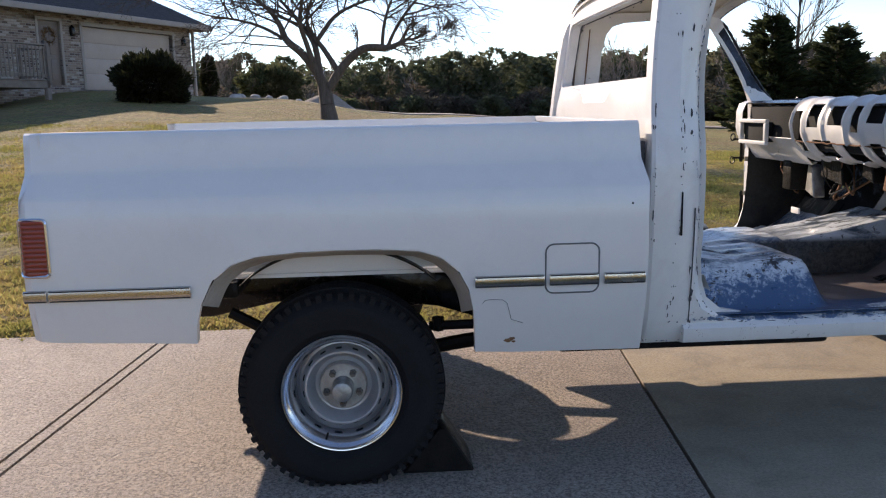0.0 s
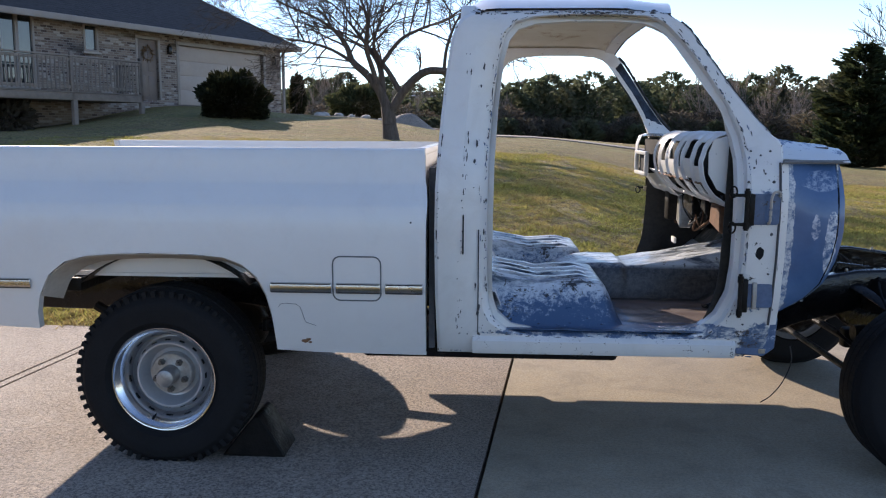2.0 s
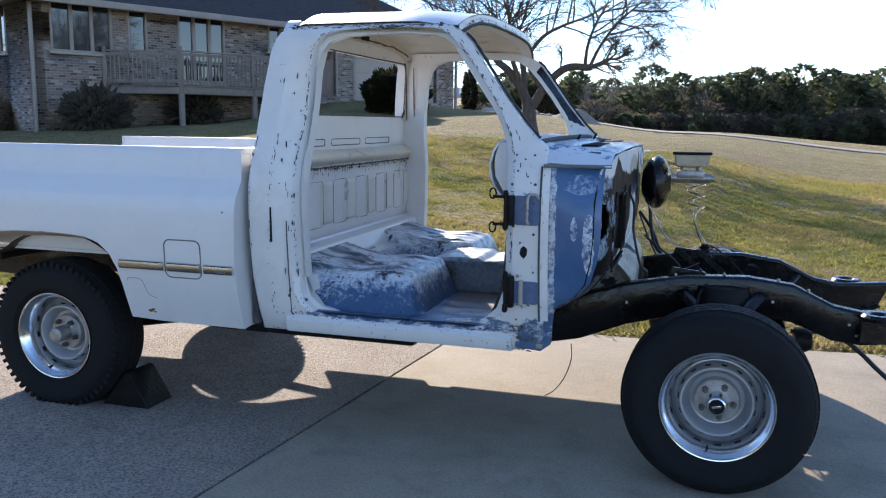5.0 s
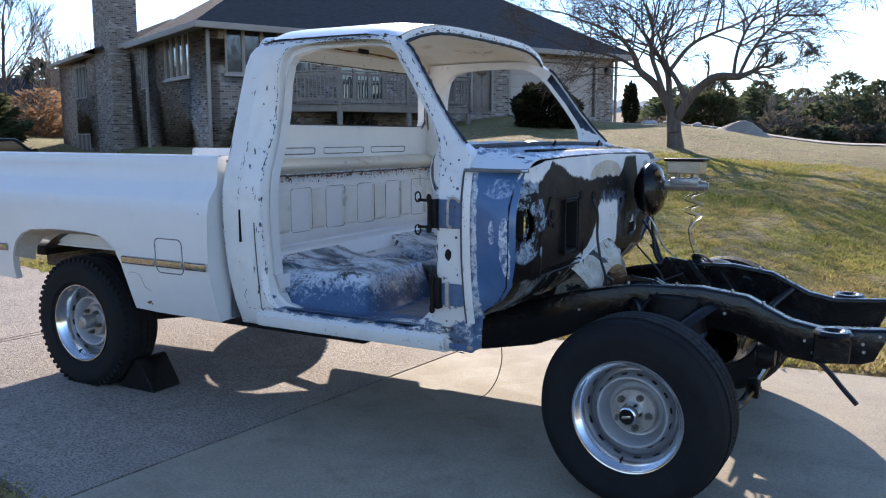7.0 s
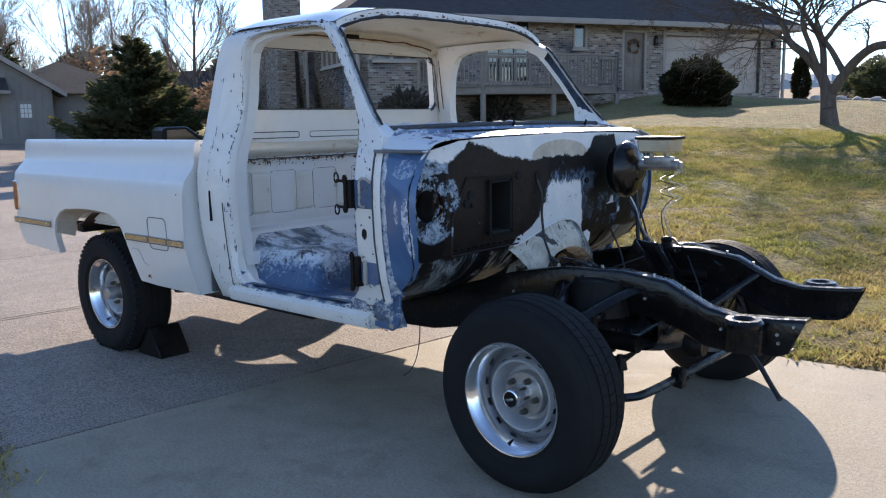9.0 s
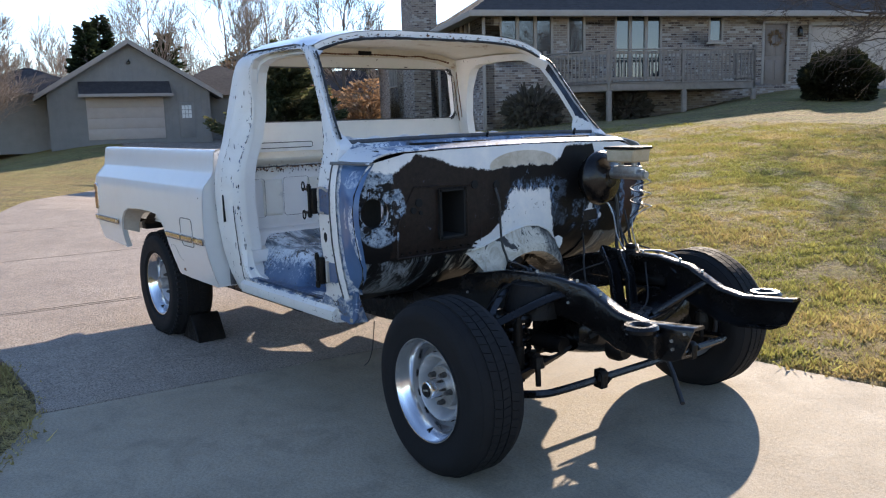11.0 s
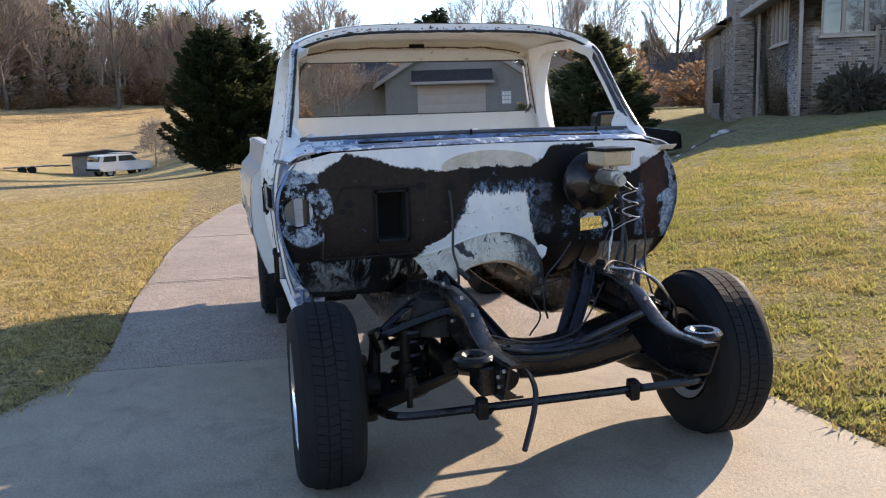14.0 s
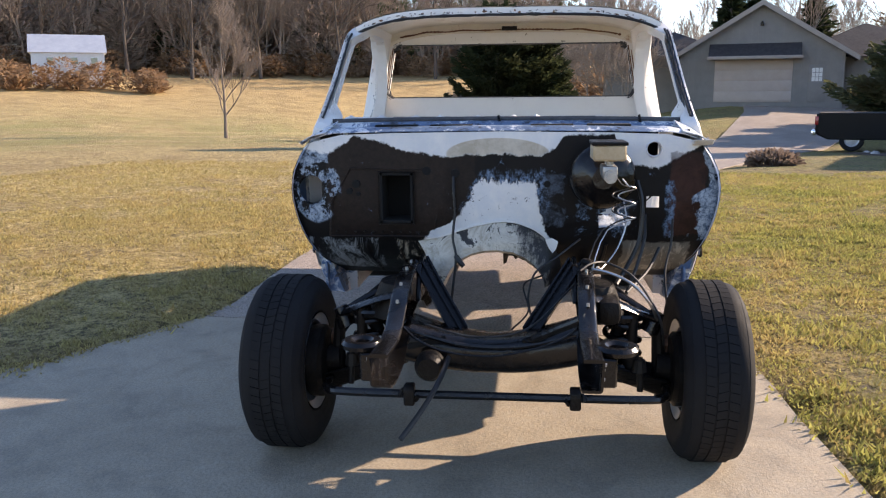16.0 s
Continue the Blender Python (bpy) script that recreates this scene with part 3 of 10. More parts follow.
def floor_mat():
    """Blue-grey worn paint, pale on the flanks of the risers, brown towards the pedals."""
    n = Nodes("worn_floor_paint")
    g = n.noise(46, 6, 0.8)
    f = n.noise(9, 6, 0.72, dist=0.5, at=n.vec("MULTIPLY", n.pos, (0.35, 1, 1)))
    z = n.xyz()[2]
    # worn to silver on the tops, blue with pale scuffs down the flanks
    y = n.xyz()[1]
    tops = n.mix(n.step(f, 0.42, 0.53), (0.06, 0.09, 0.13), (0.60, 0.65, 0.70))
    worn = n.math("ADD", n.math("ADD", n.math("MULTIPLY", g, 0.55), n.math("MULTIPLY", f, 0.35)), n.step(z, 0.58, 0.70, -0.04, 0.10))
    flank = n.mix(n.step(worn, 0.46, 0.56), (0.045, 0.095, 0.19), (0.50, 0.56, 0.63))
    col = n.mix(n.step(n.math("ADD", z, n.math("MULTIPLY", n.math("SUBTRACT", f, 0.5), 0.10)), 0.69, 0.72), flank, tops)
    groove = n.math("MULTIPLY", n.step(n.noise(30, 5, 0.7, at=n.vec("MULTIPLY", n.pos, (0.08, 1, 1))), 0.585, 0.62), n.step(z, 0.69, 0.715))
    col = n.mix(n.math("MULTIPLY", groove, 0.85), col, (0.03, 0.035, 0.045))
    col = n.mix(n.step(n.math("ADD", n.math("MULTIPLY", n.noise(6, 6, 0.75, dist=0.8), 0.7), n.math("MULTIPLY", g, 0.3)), 0.56, 0.58), col, (0.03, 0.03, 0.034))
    fleck = n.math("ADD", n.math("MULTIPLY", n.noise(60, 5, 0.8, at=n.vec("MULTIPLY", n.pos, (0.5, 1, 1))), 0.6), n.math("MULTIPLY", n.noise(13, 4, 0.7), 0.4))
    col = n.mix(n.step(fleck, 0.575, 0.60), col, (0.02, 0.022, 0.028))
    # Near-black in the low well between the risers.
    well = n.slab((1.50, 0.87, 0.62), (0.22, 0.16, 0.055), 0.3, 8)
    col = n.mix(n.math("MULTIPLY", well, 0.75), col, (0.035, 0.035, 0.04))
    brown = n.slab((2.05, 0.45, 0.6), (0.24, 0.30, 0.06), 0.8, 6)
    col = n.mix(n.math("MULTIPLY", brown, 0.75), col, n.mix(f, (0.11, 0.065, 0.04), (0.34, 0.26, 0.20)))
    # Near-black down the tunnel's flanks, below its top.
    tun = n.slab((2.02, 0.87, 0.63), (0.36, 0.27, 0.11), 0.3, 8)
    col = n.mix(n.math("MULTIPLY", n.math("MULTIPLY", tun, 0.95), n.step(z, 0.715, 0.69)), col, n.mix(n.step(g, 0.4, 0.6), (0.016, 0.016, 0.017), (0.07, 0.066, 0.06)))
    return n.done(col, n.step(f, 0.3, 0.7, 0.26, 0.46), 0.12, g, 0.08, 0.003, coat=0.12)


M_FLOOR = floor_mat()
M_PILLARBLUE = scuffed_blue("dark_blue_pillar_paint", -0.05)
def dark_pillar_mat():
    """Near-black old blue with grey scuffs and white rubbed edges."""
    n = Nodes("black_blue_pillar_paint")
    g = n.noise(34, 6, 0.8)
    f = n.noise(7, 6, 0.72, dist=0.6)
    col = n.mix(n.step(f, 0.4, 0.6), (0.010, 0.014, 0.022), (0.045, 0.075, 0.125))
    col = n.mix(n.step(n.math("ADD", n.math("MULTIPLY", g, 0.6), n.math("MULTIPLY", f, 0.4)), 0.60, 0.64), col, (0.40, 0.44, 0.48))
    return n.done(col, n.step(f, 0.3, 0.7, 0.4, 0.6), 0, g, 0.1, 0.003, spec=0.25)


M_PILLARDARK = dark_pillar_mat()
M_BLACK = plain("black_chassis_paint", (0.004, 0.0038, 0.004), (0.010, 0.0085, 0.008), 12, 0.12, bscale=38, bump=0.45, dist=0.006, r2=0.34, spec=0.38)
M_GREASE = plain("greasy_black_iron", (0.0045, 0.0045, 0.0045), (0.015, 0.012, 0.010), 14, 0.3, bscale=60, bump=0.6, dist=0.006, r2=0.65, spec=0.15)
M_RUST = plain("rusty_iron", (0.10, 0.045, 0.022), (0.20, 0.10, 0.05), 16, 0.8, bscale=70, bump=0.5)
M_RUBBER = plain("black_rubber", (0.0075, 0.0075, 0.0085), (0.016, 0.0155, 0.016), 10, 0.65, bscale=120, bump=0.25, r2=0.9, spec=0.2)
M_RIM = plain("silver_wheel_paint", (0.40, 0.405, 0.42), (0.50, 0.50, 0.515), 7, 0.30, 0.5, bscale=60, bump=0.06)
M_NUT = plain("dark_lug_steel", (0.10, 0.095, 0.09), (0.22, 0.20, 0.18), 30, 0.35, 0.8, bscale=70, bump=0.2)
M_CHROME = plain("dulled_chrome", (0.66, 0.66, 0.67), (0.74, 0.74, 0.75), 9, 0.13, 1.0, bscale=50, bump=0.04, r2=0.24)
M_BRIGHT = plain("bright_trim", (0.50, 0.485, 0.46), (0.60, 0.595, 0.58), 6, 0.22, 1.0, bscale=12, bump=0.03, r2=0.3)
M_LIP = plain("dusty_grey_paint", (0.34, 0.31, 0.27), (0.46, 0.42, 0.37), 9, 0.7, bscale=50, bump=0.1)
M_TRIMBLACK = plain("black_trim_line", (0.012, 0.012, 0.013), (0.02, 0.02, 0.02), 5, 0.4)
M_ALU = plain("cast_aluminium", (0.30, 0.29, 0.28), (0.46, 0.45, 0.43), 30, 0.40, 0.85, bscale=70, bump=0.3)
M_PLASTIC = plain("aged_tan_plastic", (0.42, 0.33, 0.21), (0.55, 0.46, 0.33), 9, 0.5, bscale=50, bump=0.1)
M_WIRE = plain("wire_sheath", (0.01, 0.01, 0.01), (0.02, 0.02, 0.02), 30, 0.45)
M_STEELLINE = plain("steel_line", (0.45, 0.44, 0.42), (0.6, 0.58, 0.55), 20, 0.3, 1.0)
# Near-black colour stands in for the shade inside holes, slots and cavities.
M_DARKHOLE = plain("painted_cavity_shade", (0.004, 0.004, 0.004), (0.007, 0.007, 0.007), 5, 0.9)
# Near-black panel colour, mottled with dark brown.
M_KICK = plain("dark_kick_panel_paint", (0.006, 0.0055, 0.005), (0.045, 0.038, 0.030), 9, 0.45, bscale=60, bump=0.2, r2=0.7)
M_SEAM = plain("dark_sealer", (0.05, 0.05, 0.055), (0.09, 0.09, 0.095), 20, 0.8)


def lens_mat():
    n = Nodes("red_lens")
    x = n.xyz()
    bars = n.math("SINE", n.math("MULTIPLY", x[2], 420.0))
    return n.done(n.mix(n.step(bars, -1, 1), (0.16, 0.012, 0.010), (0.27, 0.03, 0.022)), 0.18, 0, bars, 0.25, 0.004, coat=0.8)


M_LENS = lens_mat()


def firewall_mat():
    """White below the cowl and in the centre, brown-black old coating over the rest, blue and rust at the rims."""
    n = Nodes("patchy_firewall_paint")
    g = n.noise(34, 7, 0.82)
    m = n.noise(9, 6, 0.72, dist=0.3)
    px, y, z = n.xyz()
    jag = n.math("ADD", n.math("MULTIPLY", n.math("SUBTRACT", m, 0.5), 0.055), n.math("MULTIPLY", n.math("SUBTRACT", g, 0.5), 0.045))
    yj = n.math("ADD", y, n.math("MULTIPLY", n.math("SUBTRACT", n.noise(11, 7, 0.8, at=n.vec("ADD", n.pos, (3, 5, 7))), 0.5), 0.085))
    zj = n.math("ADD", z, jag)
    white = n.mix(n.step(m, 0.4, 0.65), (0.64, 0.66, 0.68), (0.75, 0.745, 0.73))
    chips = n.math("ADD", n.math("MULTIPLY", n.noise(42, 6, 0.8, at=n.vec("ADD", n.pos, (7, 1, 2))), 0.55), n.math("MULTIPLY", n.noise(8, 5, 0.7, at=n.vec("ADD", n.pos, (2, 9, 4))), 0.45))
    white = n.mix(n.step(chips, 0.605, 0.62), white, (0.03, 0.028, 0.03))
    brown = n.mix(n.step(g, 0.35, 0.65), (0.012, 0.009, 0.008), (0.026, 0.018, 0.015))
    black = n.mix(g, (0.004, 0.004, 0.005), (0.010, 0.009, 0.009))
    blue = n.mix(n.step(g, 0.40, 0.60), (0.022, 0.045, 0.085), (0.14, 0.21, 0.31))
    pale = n.mix(n.step(g, 0.42, 0.56), (0.06, 0.095, 0.145), (0.33, 0.40, 0.48))
    cream = n.mix(n.step(m, 0.4, 0.6), (0.42, 0.375, 0.30), (0.56, 0.51, 0.43))

    def below(v, edge, soft=0.004):
        return n.step(n.math("SUBTRACT", edge, v), -soft, soft)

    def within(lo, hi, v, soft=0.004):
        return n.math("MULTIPLY", n.step(n.math("SUBTRACT", v, lo), -soft, soft), n.step(n.math("SUBTRACT", hi, v), -soft, soft))

    def area(y0, y1, z0, z1):
        return n.math("MULTIPLY", within(y0, y1, yj), within(z0, z1, zj))
    both_m = n.math("MULTIPLY", n.step(m, 0.5, 0.56), n.step(g, 0.44, 0.56))
    col = n.mix(area(0.09, 0.63, 0.79, 1.25), black, brown)
    col = n.mix(n.math("MULTIPLY", area(0.55, 0.76, 0.85, 1.16), 0.7), col, brown)
    # scattered chips of blue
    col = n.mix(n.math("MULTIPLY", n.step(n.math("ADD", n.math("MULTIPLY", m, 0.5), n.math("MULTIPLY", g, 0.5)), 0.60, 0.63), 0.75), col, blue)
    # broken pale ring round the side vent
    d = n.vec("LENGTH", n.vec("DIVIDE", n.vec("SUBTRACT", n.pos, (0, 0.035, 1.0)), (9, 0.125, 0.155)))
    d = n.math("ADD", d, n.math("MULTIPLY", jag, 3.0))
    ring = n.math("MULTIPLY", n.step(d, 1.03, 0.97), n.step(n.noise(13, 7, 0.75, at=n.vec("ADD", n.pos, (1, 2, 3))), 0.505, 0.535))
    col = n.mix(ring, col, pale)
    col = n.mix(n.math("MULTIPLY", within(-0.2, 0.10, yj), n.math("MULTIPLY", within(1.13, 1.30, zj), n.step(m, 0.47, 0.53))), col, pale)
    # white strip below the cowl, its lower edge stepping down towards the middle
    edge = n.profile(y, [(0.0, 1.185), (0.10, 1.17), (0.17, 1.205), (0.22, 1.245), (0.33, 1.222), (0.42, 1.185), (0.52, 1.165), (0.64, 1.150), (0.72, 1.16), (0.88, 1.168), (1.05, 1.155), (1.11, 1.185), (1.15, 1.245), (1.36, 1.25), (1.40, 1.15), (1.44, 1.115), (1.57, 1.105), (1.62, 1.14), (1.70, 1.185), (1.74, 1.20)])
    col = n.mix(n.step(n.math("SUBTRACT", zj, edge), -0.004, 0.004), col, white)
    d = n.vec("LENGTH", n.vec("DIVIDE", n.vec("SUBTRACT", n.pos, (0, 0.86, 1.165)), (9, 0.235, 0.072)))
    col = n.mix(n.math("MULTIPLY", n.step(d, 1.02, 0.98), n.step(n.math("SUBTRACT", zj, edge), -0.004, 0.004)), col, cream)
    # white centre field with a ragged top rim of blue
    yl = n.profile(z, [(0.77, 0.52), (0.815, 0.555), (0.85, 0.63), (0.90, 0.695), (0.95, 0.725), (0.965, 0.75), (1.02, 0.75), (1.08, 0.80)])
    yr = n.profile(z, [(0.77, 1.10), (0.82, 1.068), (0.90, 1.052), (0.98, 1.035), (1.08, 1.02)])
    streak = n.noise(24, 6, 0.8, at=n.vec("MULTIPLY", n.pos, (1, 1, 0.3)))
    field = n.math("MULTIPLY", within(yl, yr, yj), n.math("MULTIPLY", n.step(z, 0.768, 0.772), n.step(n.math("ADD", z, n.math("MULTIPLY", n.math("SUBTRACT", streak, 0.5), 0.16)), 1.045, 1.035)))
    rim = n.math("MULTIPLY", within(n.math("SUBTRACT", yl, 0.02), n.math("ADD", yr, 0.05), yj), n.step(n.math("ADD", z, n.math("MULTIPLY", n.math("SUBTRACT", streak, 0.5), 0.2)), 1.09, 1.06))
    col = n.mix(n.math("MULTIPLY", n.math("MULTIPLY", rim, n.step(z, 0.9, 0.95)), n.step(g, 0.46, 0.56)), col, blue)
    col = n.mix(field, col, white)
    # dull blue-grey between the field and the booster
    col = n.mix(n.math("MULTIPLY", area(1.055, 1.15, 0.84, 1.08), n.math("MULTIPLY", n.step(m, 0.44, 0.56), n.step(g, 0.40, 0.60, 0.2, 0.9))), col, (0.075, 0.10, 0.135))
    # below the booster: blue scraps, small pale spots at the pedal hole
    col = n.mix(n.math("MULTIPLY", area(1.20, 1.46, 0.80, 0.97), both_m), col, blue)
    for c, r in (((0, 1.345, 0.885), (9, 0.048, 0.03)), ((0, 1.35, 0.915), (9, 0.018, 0.028)), ((0, 1.43, 0.865), (9, 0.012, 0.015))):
        col = n.mix(n.blob(c, r, 0.10, 30), col, (0.60, 0.64, 0.70))
    # far corner: rust-brown panel, pale stripe, pale rim
    rust = n.mix(n.step(m, 0.4, 0.6), (0.022, 0.010, 0.008), (0.05, 0.022, 0.016))
    col = n.mix(n.math("MULTIPLY", area(1.60, 1.76, 0.80, 1.17), n.step(zj, 1.25, 1.10)), col, rust)
    col = n.mix(n.math("MULTIPLY", area(1.59, 1.625, 0.80, 1.05), n.step(g, 0.42, 0.55)), col, blue)
    col = n.mix(n.math("MULTIPLY", n.step(n.math("SUBTRACT", yj, n.profile(z, [(0.75, 1.66), (0.86, 1.735), (0.92, 1.715), (0.98, 1.70), (1.02, 1.775), (1.08, 1.765), (1.16, 1.745)])), -0.004, 0.004), n.step(m, 0.40, 0.44)), col, pale)
    # toe board, grey and cream smears over black
    smear = n.step(n.noise(13, 6, 0.8, at=n.vec("MULTIPLY", n.pos, (0.35, 1, 0.35)), dist=0.6), 0.46, 0.58)
    low = n.step(z, 0.785, 0.775)
    col = n.mix(n.math("MULTIPLY", low, n.math("SUBTRACT", 1.0, field)), col, black)
    grey = n.mix(m, (0.11, 0.14, 0.165), (0.36, 0.39, 0.42))
    col = n.mix(n.math("MULTIPLY", n.slab((2.5, 0.15, 0.69), (1, 0.16, 0.085), 0.5, 8), smear), col, grey)
    col = n.mix(n.math("MULTIPLY", n.slab((2.5, 0.50, 0.72), (1, 0.10, 0.05), 0.6, 8), smear), col, cream)
    col = n.mix(n.math("MULTIPLY", n.slab((2.5, 1.56, 0.69), (1, 0.15, 0.085), 0.35, 8), n.math("MAXIMUM", smear, 0.45)), col, n.mix(m, (0.16, 0.15, 0.13), (0.42, 0.39, 0.34)))
    return n.done(col, n.step(m, 0.3, 0.7, 0.40, 0.62), 0, n.math("ADD", g, n.math("MULTIPLY", field, 0.7)), 0.16, 0.003, spec=0.16)


M_FIREWALL = firewall_mat()

# ---- the lie of the land ----
HUB = (2.0, 0.5)
SLOPES = [  # azimuth, then (distance, height) pairs
    (0, [(3, 0), (60, 0), (300, -2)]),
    (55, [(4, 0), (20, 0.0), (40, -0.4), (90, -1.3), (160, -3), (320, 9), (900, 20)]),
    (75, [(4, 0), (12, 0.2), (35, 0.15), (90, -0.5), (160, -3), (320, 10), (900, 22)]),
    (90, [(2.4, 0), (9, 0.42), (17, 0.85), (40, 0.95), (75, 0.75), (110, -2), (320, 11), (900, 22)]),
    (103, [(2.4, 0), (9, 0.5), (17, 1.05), (27, 1.7), (40, 1.9), (70, 1.4), (110, -2), (320, 11), (900, 22)]),
    (115, [(2.6, 0), (10, 0.6), (20, 1.3), (29, 2.12), (45, 2.15), (70, 1.6), (140, -1), (320, 9), (900, 20)]),
    (127, [(3, 0), (10, 0.45), (20, 1.12), (30, 1.3), (60, 1.3), (300, 5)]),
    (140, [(4, 0), (12, 0.35), (23, 0.94), (40, 1.0), (80, 1.0), (300, 6)]),
    (148, [(5, 0), (14, -0.05), (22, -0.40), (29, -0.42), (36, 0.1), (48, 1.1), (80, 1.4), (300, 8)]),
    (156, [(5, 0), (15, -0.15), (27, -0.62), (36, -0.1), (46, 0.75), (80, 1.0), (300, 9)]),
    (165, [(5, 0), (20, -0.4), (28, -0.6), (40, 0.5), (47, 0.85), (60, 0.95), (100, 2.0), (300, 14)]),
    (176, [(5, 0), (14, 0.0), (22, -0.2), (45, -0.5), (75, 0.2), (120, 3.0), (150, 5.0), (300, 18)]),
    (188, [(5, 0), (20, -0.25), (35, -1.1), (58, -2.4), (70, -2.85), (82, -2.2), (125, 3.6), (150, 5.2), (300, 20)]),
    (200, [(5, 0), (20, -0.3), (38, -0.75), (60, -1.6), (80, -0.8), (130, 4.3), (150, 5.4), (300, 20)]),
    (215, [(4, 0), (20, -0.2), (40, -0.6), (60, -0.9), (85, 0.6), (130, 5.0), (150, 6.0), (300, 20)]),
    (240, [(4, 0), (60, -0.3), (150, 5.0), (300, 18)]),
    (290, [(4, 0), (60, 0), (300, 6)]),
    (360, [(3, 0), (60, 0), (300, -2)]),
]


def drive_edges(x):
    """The two sides of the driveway at x: near (low y) and far."""
    if x < -3:
        bend = lerp([(-60, 18.5), (-45, 13.0), (-36, 11.0), (-28, 8.3), (-20, 5.0), (-13, 1.95), (-7.7, -0.2), (-5, -0.7), (-3, -0.92)], x)
        return bend, bend + lerp([(-40, 6.0), (-20, 3.6), (-10, 3.3), (-3, 3.08)], x)
    low = -0.92 - 0.12 * smooth01((x + 3) / 3) if x < 1.18 else lerp([(1.18, -1.06), (1.9, -1.42), (2.5, -1.78), (6, -4.3), (9, -6.5), (14, -8.0), (60, -9.0)], x)
    return low, lerp([(-3, 2.14), (0, 2.14), (3, 2.22), (6, 2.5), (12, 4.0), (60, 9.0)], x)


def land(x, y):
    dx, dy = x - HUB[0], y - HUB[1]
    r, a = math.hypot(dx, dy), math.degrees(math.atan2(dy, dx)) % 360
    z = 0.0
    for (a0, t0), (a1, t1) in zip(SLOPES, SLOPES[1:]):
        if a0 <= a <= a1:
            f = smooth01((a - a0) / (a1 - a0))
            z = lerp(t0, r) * (1 - f) + lerp(t1, r) * f
            break
    if -12 < x < 30:
        lo, hi = drive_edges(x)
        off = max(lo - y, y - hi, 0.0)
        keep = max(smooth01(off / 3.0), smooth01((-x - 6) / 6))
        z *= keep
        if off > 0:
            z += 0.03 * smooth01(off / 0.5)
    return z


def ground():
    rings = [0.0] + [0.35 * k for k in range(1, 46)]
    while rings[-1] < 2600:
        rings.append(rings[-1] * 1.055 + 0.2)
    n = 220
    verts, faces = [], []
    for r in rings:
        for k in range(n):
            a = 2 * math.pi * k / n
            x, y = HUB[0] + r * math.cos(a), HUB[1] + r * math.sin(a)
            z = land(x, y)
            if r > 5:
                z += 0.05 * noise.noise((x * 0.22, y * 0.22, 0)) * min(1, r / 30) + 0.018 * noise.noise((x * 1.3, y * 1.3, 3)) * min(1, (r - 5) / 3)
            if -60 < x < 40:
                lo, hi = drive_edges(x)
                if lo - 0.02 < y < hi + 0.02:
                    z -= 0.06
            verts.append((x, y, z))
    for i in range(len(rings) - 1):
        for k in range(n):
            j = (k + 1) % n
            faces.append((i * n + k, (i + 1) * n + k, (i + 1) * n + j, i * n + j))
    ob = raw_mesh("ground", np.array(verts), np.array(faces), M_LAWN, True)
    tagged(ob, "winter lawn of dry straw and patchy green grass", "ground", kind="structure")


ground()


def drive_slab(name, x0, x1, mat, joint, label, skew=True):
    """One slab of the driveway between two cross joints, with a small gap at each joint."""
    bm = bmesh.new()
    nx, ny = max(2, int(abs(x1 - x0) / 0.35)), 10
    g = 0.008 if joint else 0.0
    top = []
    for i in range(nx + 1):
        row = []
        for j in range(ny + 1):
            x = x0 + g + (x1 - x0 - 2 * g) * i / nx
            lo, hi = drive_edges(x)
            v = j / ny
            y = lo + (hi - lo) * v
            xs = x + (0.098 * (y - 0.4) if skew else 0.0)
            wob = 0.012 * noise.noise((xs * 2.1, 7.3, 0)) * (v in (0.0, 1.0))
            row.append(bm.verts.new((xs, y + wob, (land(xs, y) + 0.02 if xs < -9 else 0.010 * smooth01((1.2 - xs) / 1.0)) if xs < 30 else 0)))
        top.append(row)
    for i in range(nx):
        for j in range(ny):
            bm.faces.new((top[i][j], top[i + 1][j], top[i + 1][j + 1], top[i][j + 1]))
    res = bmesh.ops.extrude_face_region(bm, geom=bm.faces[:])
    down = [v for v in res["geom"] if isinstance(v, bmesh.types.BMVert)]
    bmesh.ops.translate(bm, vec=(0, 0, -0.12), verts=down)
    bmesh.ops.recalc_face_normals(bm, faces=bm.faces[:])
    return bm


driveway = empty("driveway", "concrete driveway of jointed slabs curving over the lawn", "driveway")
driveway["kind"] = "structure"
JOINTS = [-60, -46, -36, -28, -22, -17.5, -13.5, -10.2, -7.1, -4.2, -1.335, -1.27, 1.28, 4.6, 8.0, 12, 20, 40]
for a, b in zip(JOINTS, JOINTS[1:]):
    part("slab", drive_slab("slab", a, b, None, True, ""), M_CONCRETE if a > 1 else M_CONCRETE_OLD, driveway, "smooth pale concrete slab" if a > 1 else "older brown-grey concrete slab", m=None)

# ---- the pickup truck: x runs to its front, CY is its middle plane ----
CY = 0.87
truck = empty("pickup_truck", "stripped white pickup truck with chipped paint and no doors", "pickup truck", m=pose(0, 0, 0))


def mirror(bm):
    moved(bm, Matrix.Translation((0, 2 * CY, 0)) @ Matrix.Diagonal((1, -1, 1, 1)))
    bmesh.ops.reverse_faces(bm, faces=bm.faces[:])
    return bm


def both(name, build, material, parent, label="", angle=35):
    """The near part and its mirrored twin."""
    a = part(name, build(), material, parent, label, angle)
    b = part(name, mirror(build()), material, parent, label, angle)
    return a, b


# -- cargo bed --
BED_Y = [(0.46, -0.062), (0.50, -0.078), (0.58, -0.104), (0.66, -0.126), (0.74, -0.138), (0.85, -0.142), (0.98, -0.138), (1.035, -0.130), (1.05, -0.124), (1.115, -0.066), (1.13, -0.058), (1.20, -0.050), (1.232, -0.046), (1.246, -0.040), (1.252, -0.030)]
